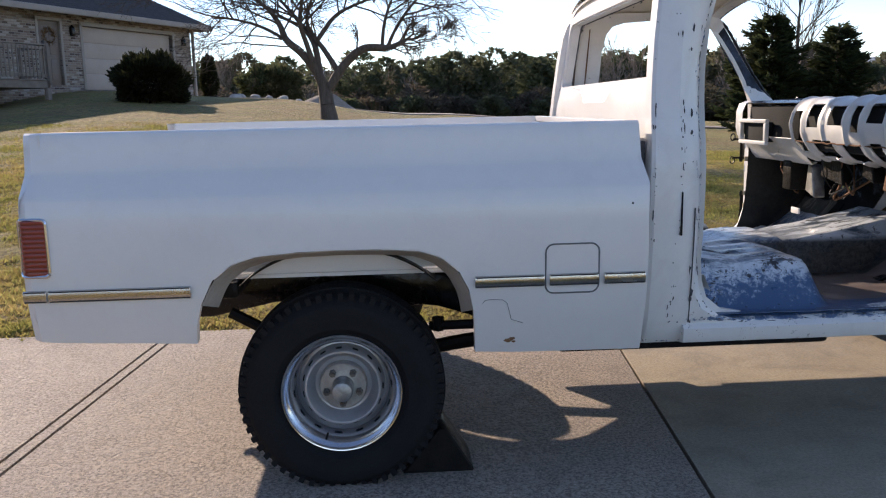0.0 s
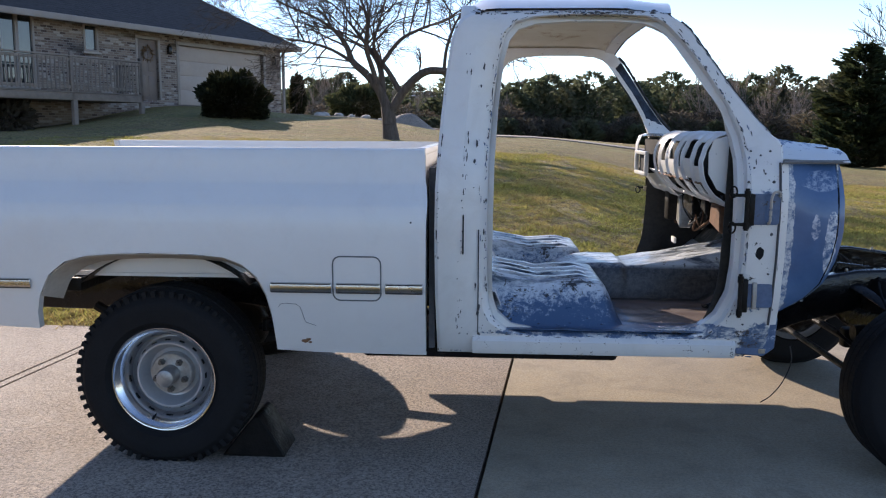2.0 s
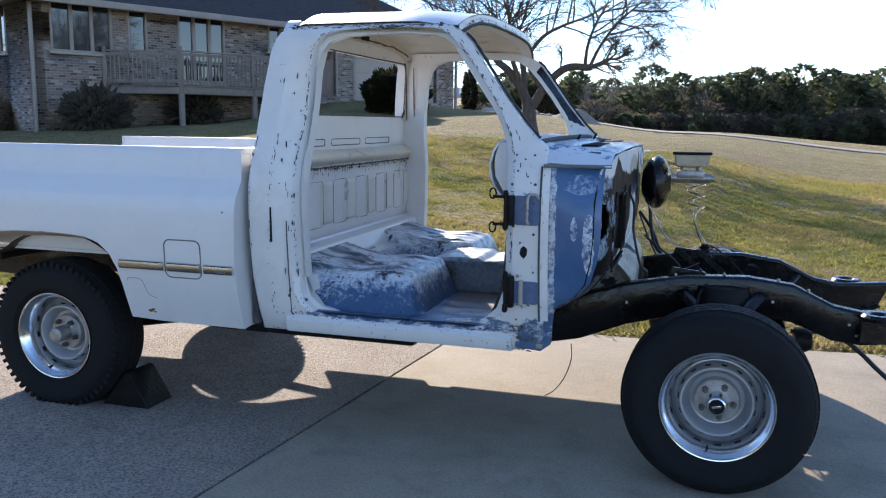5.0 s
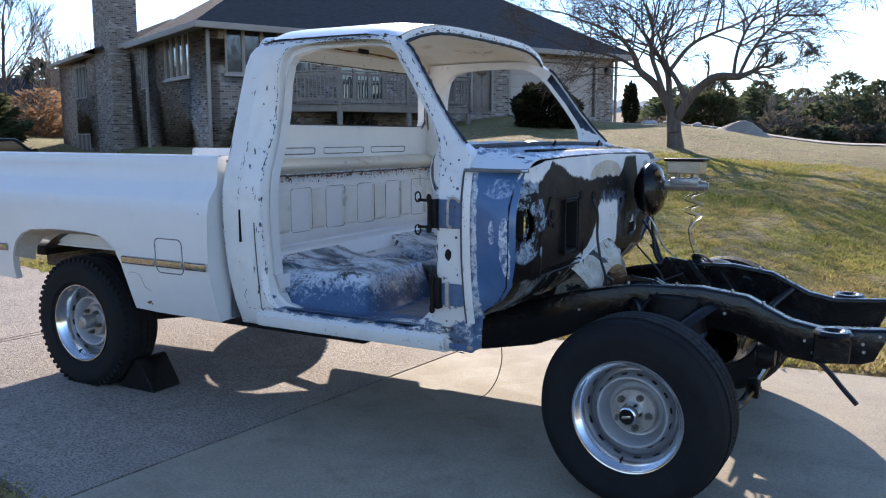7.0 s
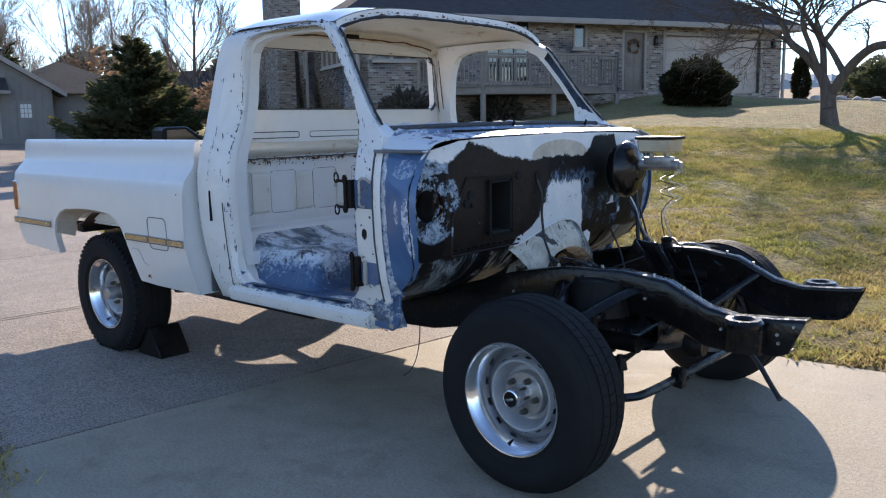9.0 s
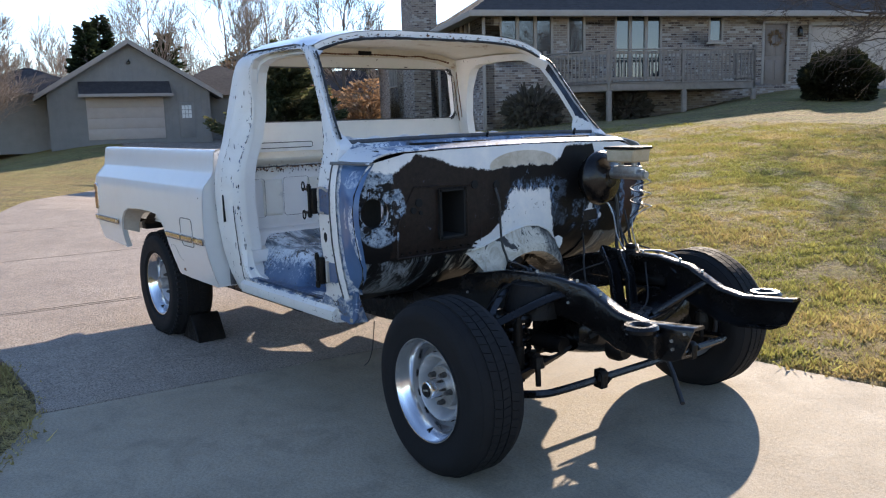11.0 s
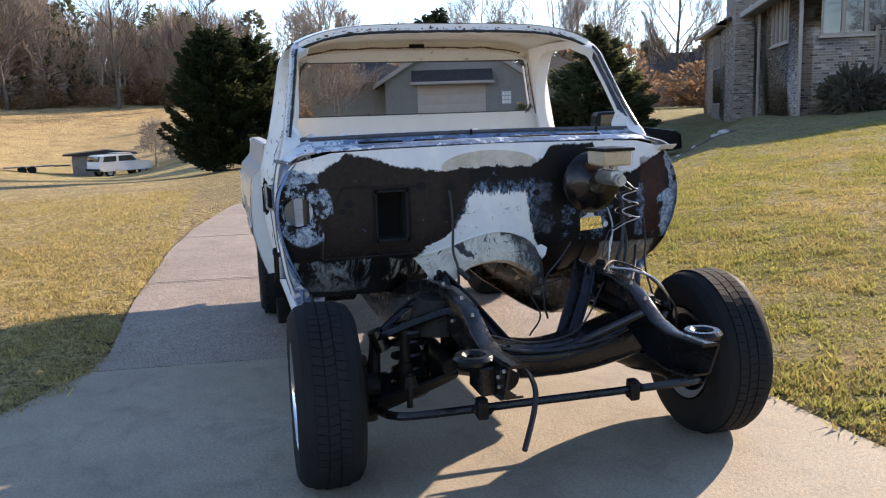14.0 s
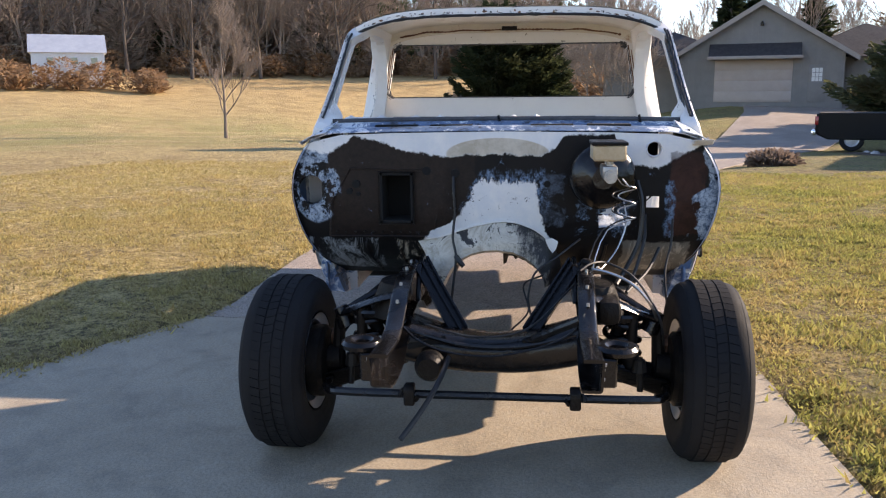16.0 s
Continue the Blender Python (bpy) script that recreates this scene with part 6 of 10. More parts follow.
both("pillar_seal", lambda: tube(spline([(x + 0.006, lerp(CAB_Y, z) + 0.027, z + 0.003) for x, z in PILLAR], 8), lambda f: 0.0060 + 0.004 * noise.noise((f * 24, 7, 0)), 6), M_WIRE, truck, "black strip of old seal")
for y in (0.86, 1.50):
    part("wiper_stub", rod((2.30, y, 1.285), (2.318, y - 0.008, 1.322), 0.008, 0.006, 8), M_BLACK, truck, "black stub of a wiper shaft")

# -- door hinges on the front pillar --
def on_pillar(z, dy=0.0):
    return lerp(CAB_Y, z) + dy


def hinge_pad(z0, z1):
    """A flat worn plate with rounded corners on the pillar face."""
    zc = (z0 + z1) / 2
    y = on_pillar(zc)
    return moved(extrude_poly(rounded_rect(2.203, 2.302, z0 - zc, z1 - zc, 0.012, 3), "y", y - 0.008, y + 0.006, None, 0.0015), Matrix.Translation((0, 0, zc)))


def hinge_rod(z0, z1):
    """A thin steel loop standing off the pad."""
    y = on_pillar((z0 + z1) / 2)
    return tube(spline([(2.298, y - 0.008, z1 - 0.012), (2.290, y - 0.030, z1 + 0.004), (2.272, y - 0.036, z1 + 0.004), (2.262, y - 0.036, z1 - 0.015), (2.261, y - 0.034, (z0 + z1) / 2), (2.260, y - 0.034, z0 + 0.012), (2.262, y - 0.012, z0)], 6), 0.0052, 8)


def hinge_arm(z, tall, reach):
    """The bent leaf that reaches back from the pillar, with knuckles and two clips."""
    y = on_pillar(z)
    bm = box(2.178, 2.206, y - 0.030, y + 0.004, z - tall / 2, z + tall / 2, 0.003)
    rod((2.176, y - 0.032, z - tall / 2 - 0.018), (2.176, y - 0.032, z + tall / 2 + 0.02), 0.0075, n=10, bm=bm)
    for s in (-1, 1):
        rod((2.176, y - 0.032, z + s * tall / 2 - 0.012), (2.176, y - 0.032, z + s * tall / 2 + 0.012), 0.011, n=10, bm=bm)
        if reach:
            zz = z + s * tall * 0.46
            box(2.126, 2.182, y - 0.036, y - 0.029, zz - 0.006, zz + 0.006, 0.002, bm)
            tube([Vector((2.126 + 0.013 * math.cos(a), y - 0.033, zz + s * 0.012 + 0.020 * math.sin(a))) for a in [k * 0.7 for k in range(10)]], 0.0036, 6, bm)
    return bm


for flip in (False, True):
    own = cab_far if flip else cab_near
    for z0, z1, tall, reach in ((0.985, 1.098, 0.115, True), (0.672, 0.762, 0.125, False)):
        twin = mirror if flip else (lambda b: b)
        pad = part("hinge_pad", twin(hinge_pad(z0, z1)), M_PILLARBLUE, own, "worn dark blue hinge pad on the pillar")
        part("hinge_arm", twin(hinge_arm((z0 + z1) / 2 + (0.0 if reach else 0.003), tall, reach)), M_GREASE, own, "dark steel hinge leaf with its pin")
        if reach:
            part("hinge_rod", twin(hinge_rod(z0 + 0.006, z1 + 0.004)), M_LIP, own, "pale bent steel rod of the hinge")
        else:
            y = on_pillar(0.715)
            part("hinge_strap", twin(box(2.226, 2.242, y - 0.020, y - 0.006, 0.668, 0.768, 0.003)), M_LIP, own, "pale worn hinge strap")


def plug(x, z, r, ax=1.0):
    """A small dark hole or bolt on the cab side."""
    bm = bmesh.new()
    bmesh.ops.create_icosphere(bm, subdivisions=1, radius=r, matrix=Matrix.Translation(cab_point(x, z, 0.0)) @ Matrix.Diagonal((1, 0.25, ax, 1)))
    return bm


part("pillar_slot", plug(2.243, 0.88, 0.017, 1.6), M_DARKHOLE, cab_near, "black oval hole in the door pillar")
rng = random.Random(4)
for x, z in [(2.20, 1.25), (2.235, 1.235), (2.27, 1.25), (2.21, 1.19), (2.25, 1.17), (2.19, 1.14), (2.28, 1.14), (2.20, 0.98), (2.28, 0.95), (2.28, 0.80), (2.19, 0.78), (2.21, 0.60), (2.20, 0.55)]:
    part("paint_chip", plug(x, z, 0.0045 + 0.003 * rng.random()), M_SEAM, cab_near)
# flaked paint round the doorway, down to dark primer and to the old blue
def flakes(count, seed, ways):
    rg2 = random.Random(seed)
    verts, faces = [], []
    loop_len = len(CAB_IN)
    for _ in range(count):
        way = rg2.choice(ways)
        if way == "pillar":
            z = rg2.uniform(0.52, 1.62)
            x, tx, tz = 1.135 + 0.06 * (z - 0.5) / 1.2 * 0.6 + rg2.gauss(0, 0.006), 0.04, 1.0
        elif way == "sill":
            x, z, tx, tz = rg2.uniform(1.06, 2.3), rg2.choice((0.464, 0.545)) + rg2.gauss(0, 0.004), 1.0, 0.0
        else:
            a = rg2.uniform(-math.pi, math.pi)
            i0, o0 = star(CAB_IN, CAB_C, a), star(CAB_OUT, CAB_C, a)
            i1 = star(CAB_IN, CAB_C, a + 0.02)
            gap = math.hypot(o0[0] - i0[0], o0[1] - i0[1])
            d = rg2.uniform(0.028, 0.036) if way == "lip" else min(gap * 0.97, 0.03 + abs(rg2.gauss(0, 0.02)))
            if way == "rim":
                d = gap * rg2.uniform(0.93, 0.985)
            x, z = i0[0] + (o0[0] - i0[0]) * d / gap, i0[1] + (o0[1] - i0[1]) * d / gap
            tx, tz = i1[0] - i0[0], i1[1] - i0[1]
        ln = math.hypot(tx, tz) or 1.0
        tx, tz = tx / ln, tz / ln
        long, wide = 0.002 + 0.016 * rg2.random() ** 3, 0.001 + 0.0022 * rg2.random()
        base = len(verts)
        m = 8
        for k in range(m):
            a = 2 * math.pi * k / m
            r = rg2.uniform(0.6, 1.25)
            u, v = math.cos(a) * long * r, math.sin(a) * wide * r
            px, pz = x + tx * u - tz * v, z + tz * u + tx * v
            verts.append((px, lerp(CAB_Y, pz) - 0.0014 + jamb(px, pz), pz))
        faces.append(list(range(base, base + m)))
    bm = bmesh.new()
    vs = [bm.verts.new(v) for v in verts]
    for f in faces:
        bm.faces.new([vs[k] for k in f])
    return bm


ob = part("paint_flake_rest", flakes(260, 4, ("lip", "lip", "lip", "lip", "near", "pillar", "sill", "sill")), M_SEAM, cab_near, "dark flakes where the paint has chipped away")
ob["kind"] = "stuff"
ob = part("blue_flake_rest", flakes(150, 9, ("lip", "near", "sill")), M_PILLARBLUE, cab_near, "flakes of older blue paint")
ob["kind"] = "stuff"
# chips along the rear pillar's edge
for k in range(7):
    z = 0.52 + 1.2 * rng.random()
    x = star(CAB_IN, CAB_C, math.atan2(z - CAB_C[1], -0.44))[0] - 0.055 - 0.022 * rng.random() if z < 1.6 else 1.3
    ch = bmesh.new()
    bmesh.ops.create_icosphere(ch, subdivisions=1, radius=1, matrix=Matrix.Translation(cab_point(x, z, 0.0)) @ Matrix.Diagonal((0.003 + 0.003 * rng.random(), 0.0016, 0.005 + 0.014 * rng.random() ** 2, 1)))
    for v in ch.verts:
        v.co += Vector((0.004 * noise.noise(v.co * 90), 0, 0.006 * noise.noise(v.co * 70 + Vector((9, 0, 0)))))
    part("paint_flake", ch, M_SEAM, cab_near)
part("latch_slot", box(1.150, 1.155, cab_point(0, 0.95).y - 0.004, cab_point(0, 0.95).y + 0.02, 0.86, 1.01, 0.003), M_DARKHOLE, cab_near, "dark vertical latch slot")
part("pillar_crease", tube([cab_point(1.21, z, -0.001) for z in (0.54, 0.7, 0.85, 0.95)], 0.0025, 5), M_SEAM, cab_near, "dark seam down the rear pillar")
# A dark box fills the gap in place of its shade.
part("gap_shade", box(1.020, 1.042, 0.0, 1.74, 0.48, 1.18, 0.0), M_SEAM, truck, "dark filler painted as the shade between bed and cab")

# -- chassis --
RAIL = [(-0.98, 0.66, 0.52), (-0.55, 0.66, 0.51), (-0.3, 0.70, 0.56), (0.0, 0.71, 0.57), (0.35, 0.66, 0.52), (0.75, 0.54, 0.39), (1.2, 0.52, 0.36), (1.9, 0.52, 0.36), (2.15, 0.55, 0.37), (2.4, 0.625, 0.42), (2.6, 0.685, 0.50), (2.84, 0.730, 0.56), (3.1, 0.738, 0.58), (3.28, 0.715, 0.555), (3.36, 0.675, 0.525), (3.44, 0.637, 0.49), (3.55, 0.617, 0.48), (3.70, 0.628, 0.495), (3.79, 0.637, 0.512)]
RAIL_Y = [(-1, 0.44), (0.6, 0.44), (2.2, 0.44), (2.7, 0.47), (3.3, 0.50), (3.8, 0.505)]


def rail():
    bm = bmesh.new()
    rings = []
    for x, zt, zb in RAIL:
        y = lerp(RAIL_Y, x)
        d, w, th = 0.0, 0.065, 0.008
        c = 0.012
        sec = [(y + 0.006, zb), (y, zb + 0.006), (y, zt - c), (y + c * 0.3, zt - c * 0.3), (y + c, zt), (y + w - 0.004, zt), (y + w, zt - 0.004), (y + w, zt - th - 0.004), (y + th, zt - th - 0.004), (y + th, zb + th), (y + w, zb + th), (y + w, zb)]
        shift = -0.05 if x > 3.75 else 0.0
        rings.append([bm.verts.new((x + (shift if q[1] < (zt + zb) / 2 else 0), q[0], q[1])) for q in sec])
    for r0, r1 in zip(rings, rings[1:]):
        for k in range(12):
            bm.faces.new((r0[k], r0[(k + 1) % 12], r1[(k + 1) % 12], r1[k]))
    bm.faces.new(rings[0])
    bm.faces.new(rings[-1][::-1])
    bmesh.ops.recalc_face_normals(bm, faces=bm.faces[:])
    return bm


rails = both("frame_rail", rail, M_BLACK, truck, "glossy black chassis rail kicked up over the axle", 50)


TOPS = [(a, b) for a, b, _ in RAIL]
for x in (2.8, 3.0, 3.22, 3.34):
    both("rail_bolt", lambda: rod((x, lerp(RAIL_Y, x) + 0.03, lerp(TOPS, x)), (x, lerp(RAIL_Y, x) + 0.03, lerp(TOPS, x) + 0.012), 0.007, 0.006, 6), M_ALU, truck, "bright worn bolt head")
for x, z in ((3.50, 0.565), (3.53, 0.52), (3.70, 0.575), (3.705, 0.545), (3.755, 0.61), (2.95, 0.66), (3.2, 0.64), (2.6, 0.60)):
    both("rail_bolt", lambda: rod((x, lerp(RAIL_Y, x) - 0.007, z), (x, lerp(RAIL_Y, x) + 0.001, z), 0.006, 0.007, 6), M_ALU, truck, "bright worn bolt head")
both("horn_cup", lambda: moved(lathe([(0.026, -0.012), (0.028, 0.006), (0.040, 0.016), (0.060, 0.016), (0.070, 0.004), (0.066, -0.010), (0.04, -0.016), (0.026, -0.012)], 28), Matrix.Translation((3.60, 0.452, 0.612)) @ pose(0, 0, 0, 90, 0, 0)), M_BLACK, truck, "black body mount cup on the rail end")
both("cup_bracket", lambda: extrude_poly([(3.53, 0.50), (3.66, 0.50), (3.665, 0.598), (3.535, 0.598)], "y", 0.455, 0.508, None, 0.006), M_BLACK, truck, "black bracket below the body mount")
# front crossmember, a ribbed pressing that sags between the rails
def crossmember(u, v):
    a, w = 2 * math.pi * v, 2 * u - 1
    q = abs(w)
    mid = 0.440 + 0.070 * q ** 1.8
    tall = 0.072 + 0.010 * q
    rib = 0.006 * math.sin(6 * a) * (1 - q)
    ca, sa = math.cos(a), math.sin(a)
    bx = math.copysign(abs(ca) ** 0.6, ca)
    bz = math.copysign(abs(sa) ** 0.7, sa)
    return (3.12 + (0.135 + rib) * bx, 0.50 + 0.74 * u, mid + tall * bz + 0.018 * bx * (1 - q))


part("front_crossmember", grid(crossmember, 30, 28), M_BLACK, truck, "black ribbed front crossmember sagging between the rails", 60)
part("crossmember_lip", tube(spline([(3.262, 0.52, 0.575), (3.268, 0.62, 0.545), (3.27, 0.74, 0.515), (3.27, CY, 0.505), (3.27, 1.0, 0.515), (3.268, 1.12, 0.545), (3.262, 1.22, 0.575)], 6), 0.009, 8), M_BLACK, truck, "rolled lip of the crossmember")
part("crossmember_slot", moved(box(-0.004, 0.004, -0.075, 0.075, -0.012, 0.012, 0.006), pose(3.262, 0.625, 0.515, 14, 0, 0)), M_DARKHOLE, truck, "slot pressed into the crossmember")
for x in (-0.9, -0.4, 0.55):
    part("bed_crossmember", box(x - 0.04, x + 0.04, 0.0, 2 * CY, 0.68, 0.735, 0.008), M_GREASE, truck, "dark crossmember under the bed")
# front suspension
def upper_arm():
    """A pressed wishbone from the pivot shaft on the rail to the knuckle."""
    bm = bmesh.new()
    for dx in (-0.16, 0.16):
        join(bm, grid(lambda u, v: (2.99 + dx * (1 - u) ** 0.8 + (v - 0.5) * (0.075 - 0.02 * u), 0.50 - 0.27 * u, 0.665 - 0.125 * u ** 1.3 + 0.018 * math.sin(math.pi * v)), 8, 5, None, 0.010))
    return join(bm, rod((2.99, 0.265, 0.50), (2.99, 0.235, 0.575), 0.042, 0.03, 12))


def lower_arm():
    bm = grid(lambda u, v: (2.99 + (v - 0.5) * (0.40 - 0.29 * u), 0.52 - 0.35 * u, 0.405 - 0.145 * u ** 0.9 - 0.03 * math.sin(math.pi * v) + 0.05 * abs(2 * v - 1) ** 3), 10, 10, None, 0.012)
    return join(bm, rod((2.99, 0.19, 0.225), (2.99, 0.20, 0.31), 0.045, 0.035, 12))


def spring_tower():
    """The pressed pocket on the outside of the rail over the spring."""
    return grid(lambda u, v: (3.0 + (0.135 - 0.03 * u) * math.cos(math.pi * v), 0.497 - (0.135 - 0.05 * u) * math.sin(math.pi * v), 0.56 + 0.135 * u ** 0.8), 6, 14, None, 0.008)


both("upper_arm", upper_arm, M_BLACK, truck, "black upper wishbone")
both("lower_arm", lower_arm, M_GREASE, truck, "greasy broad lower wishbone", 60)
both("spring_tower", spring_tower, M_GREASE, truck, "black spring pocket on the rail", 60)
both("tower_cap", lambda: grid(lambda u, v: (3.0 + 0.105 * u * math.cos(2 * math.pi * v), 0.495 - 0.085 * u * abs(math.sin(2 * math.pi * v)) - 0.002, 0.70 - 0.01 * u * u), 4, 24), M_GREASE, truck, "black top of the spring pocket", 60)


def coil():
    return tube([Vector((3.0 + 0.068 * math.cos(t * 0.42), 0.37 + 0.068 * math.sin(t * 0.42), 0.32 + 0.0036 * t)) for t in range(76)], 0.0115, 7)


both("coil_spring", coil, M_BLACK, truck, "black coil spring")
both("shock_absorber", lambda: rod((3.06, 0.34, 0.60), (3.06, 0.34, 0.46), 0.022, n=12, bm=rod((3.06, 0.34, 0.46), (3.06, 0.34, 0.31), 0.03, n=12)), M_GREASE, truck, "dirty shock absorber")
both("steering_knuckle", lambda: rod((2.99, 0.215, 0.255), (2.99, 0.235, 0.53), 0.032, 0.022, 10, rod((2.99, 0.12, 0.345), (2.99, 0.24, 0.36), 0.05, 0.06, 14, rod((2.90, 0.225, 0.32), (2.84, 0.30, 0.31), 0.02, n=8))), M_GREASE, truck, "greasy steering knuckle")
both("brake_drum", lambda: moved(lathe([(0.0, -0.02), (0.14, -0.02), (0.148, -0.01), (0.148, 0.035), (0.13, 0.05), (0.05, 0.055), (0.0, 0.055)], 32), Matrix.Translation((2.985, 0.13, 0.345))), M_GREASE, truck, "rusty black brake disc behind the wheel")
part("sway_bar", tube(spline([(2.95, 0.205, 0.29), (3.16, 0.215, 0.31), (3.27, 0.25, 0.325), (3.305, 0.33, 0.33), (3.31, 0.6, 0.33), (3.31, CY, 0.33), (3.31, 1.14, 0.33), (3.305, 1.41, 0.33), (3.27, 1.49, 0.325), (3.16, 1.525, 0.31), (2.95, 1.535, 0.29)], 6), 0.0165, 8), M_BLACK, truck, "black anti-roll bar across the front")
both("bar_bracket", lambda: extrude_poly([(3.285, 0.295), (3.335, 0.29), (3.34, 0.355), (3.325, 0.37), (3.29, 0.37)], "y", 0.545, 0.585, tube([Vector((3.31 + 0.024 * math.cos(t), 0.53 + 0.07 * (t / 6.3), 0.33 + 0.024 * math.sin(t))) for t in (0, 0.9, 1.8, 2.7, 3.6, 4.5, 5.4, 6.3)], 0.008, 6), 0.005), M_GREASE, truck, "greasy bracket holding the anti-roll bar")
both("bar_link", lambda: rod((3.20, 0.32, 0.325), (3.19, 0.325, 0.455), 0.012, n=8, bm=rod((3.19, 0.325, 0.40), (3.19, 0.325, 0.445), 0.03, 0.022, 10)), M_GREASE, truck, "short link with worn rubber bushes")
part("tie_rod", rod((2.80, 0.30, 0.31), (2.80, 1.44, 0.31), 0.015, n=8, bm=rod((2.92, 0.60, 0.37), (2.92, 1.34, 0.37), 0.018, n=8, bm=box(2.86, 2.98, 0.62, 0.68, 0.35, 0.44, 0.012))), M_GREASE, truck, "greasy tie rod")
part("steering_gear", box(3.02, 3.20, 1.255, 1.345, 0.57, 0.67, 0.03), M_GREASE, truck, "greasy steering gear box")
def engine_brace():
    bm = bmesh.new()
    for x0, x1, w in ((2.80, 3.04, 0.030), (2.90, 3.12, 0.022)):
        pts = [Vector((x0, 0.55, 0.735)), Vector((x0 * 0.5 + x1 * 0.5, 0.625, 0.645)), Vector((x1, 0.735, 0.50))]
        for q0, q1 in zip(pts, pts[1:]):
            d = (q1 - q0).normalized()
            side = Vector((0.9, 0.35, 0.1)).cross(d).normalized()
            up = d.cross(side)
            ring = [[bm.verts.new(q + side * a + up * c) for a, c in ((-w, -0.012), (w, -0.012), (w, 0.014), (w - 0.008, 0.014), (w - 0.008, -0.004), (-w + 0.008, -0.004), (-w + 0.008, 0.014), (-w, 0.014))] for q in (q0, q1)]
            for k in range(8):
                bm.faces.new((ring[0][k], ring[0][(k + 1) % 8], ring[1][(k + 1) % 8], ring[1][k]))
            bm.faces.new(ring[0][::-1])
            bm.faces.new(ring[1])
    bmesh.ops.recalc_face_normals(bm, faces=bm.faces[:])
    return extrude_poly([(2.72, 0.60), (2.98, 0.60), (2.92, 0.74), (2.78, 0.755)], "y", 0.545, 0.565, bm, 0.004)


both("engine_brace", engine_brace, M_BLACK, truck, "black slanted engine mount brace")
both("spring_seat", lambda: moved(lathe([(0.03, 0.0), (0.085, 0.0), (0.09, -0.012), (0.085, -0.03), (0.03, -0.02)], 24), Matrix.Translation((3.0, 0.375, 0.585)) @ pose(0, 0, 0, 90, 0, 0)), M_BLACK, truck, "round spring seat")
both("inner_arm_bush", lambda: rod((2.84, 0.49, 0.455), (3.18, 0.49, 0.455), 0.035, n=12, bm=rod((2.86, 0.485, 0.605), (3.12, 0.485, 0.605), 0.028, n=12)), M_GREASE, truck, "arm pivot shafts along the rail")
part("bump_hub", moved(lathe([(0.0, -0.04), (0.04, -0.04), (0.055, -0.01), (0.055, 0.03), (0.0, 0.04)], 18), Matrix.Translation((3.34, 0.645, 0.45)) @ pose(0, 0, 0, 0, 0, 90)), M_GREASE, truck, "round rubber bush at the rail end")
# rear axle and links
bm = rod((0.0, 0.15, 0.345), (0.0, 2 * CY - 0.15, 0.345), 0.042, n=14)
bmesh.ops.create_uvsphere(bm, u_segments=16, v_segments=10, radius=0.14, matrix=Matrix.Translation((0.0, CY, 0.345)) @ Matrix.Diagonal((1.1, 0.95, 1.0, 1)))
part("rear_axle", bm, M_GREASE, truck, "black rear axle with its round housing")
both("trailing_arm", lambda: tube([Vector(p) for p in ((-0.03, 0.42, 0.30), (0.4, 0.43, 0.37), (0.8, 0.44, 0.42))], 0.03, 8), M_GREASE, truck, "black rear suspension arm")
both("rear_drum", lambda: moved(lathe([(0.0, -0.02), (0.15, -0.02), (0.155, 0.0), (0.155, 0.06), (0.0, 0.07)], 28), Matrix.Translation((0, 0.11, 0.345))), M_GREASE, truck, "black rear brake drum")
both("rear_link", lambda: rod((-0.45, 0.30, 0.56), (-0.06, 0.30, 0.34), 0.022, n=8), M_GREASE, truck, "black diagonal rear link")
part("brake_cable", rod((0.30, 0.20, 0.505), (0.47, 0.15, 0.52), 0.018, n=8, bm=rod((0.33, 0.19, 0.49), (0.33, 0.19, 0.54), 0.022, n=8)), M_GREASE, truck, "stub of a dark bracket beside the wheel")
part("saddle_tank", box(0.75, 1.76, 0.045, 0.36, 0.425, 0.535, 0.02), M_BLACK, truck, "long black side fuel tank under the cab")

# -- wheels --
def squash(bm, spin, h, W=0.226):
    """Flattens a tyre where it meets the ground, h below its hub, and lets the walls swell there."""
    turned = pose(0, 0, 0, 0, spin, 0)
    back = turned.inverted()
    for v in bm.verts:
        p = turned @ v.co
        low = smooth01((-0.17 - p.z) / 0.12) * smooth01((p.z + h + 0.03) / 0.05)
        p.y += (-1 if p.y < W / 2 else 1) * 0.004 * low
        if p.z < -h:
            p.z = -h + (p.z + h) * 0.04
        v.co = back @ p
    return bm


def tyre_bm(R=0.347, W=0.226, rim=0.196, fat=0.0):
    prof = [(rim, 0.018), (rim + 0.008, 0.008), (rim + 0.012, 0.004), (rim + 0.016, 0.005), (rim + 0.035, -0.004 - fat), (rim + 0.040, -0.0035 - fat), (rim + 0.075, -0.010 - fat), (R - 0.05, -0.009 - fat), (R - 0.044, -0.0055 - fat), (R - 0.024, 0.006), (R - 0.010, 0.023), (R - 0.003, 0.050), (R, W / 2)]
    prof = prof + [(r, W - y) for r, y in reversed(prof[:-1])]
    return lathe(prof, 96)


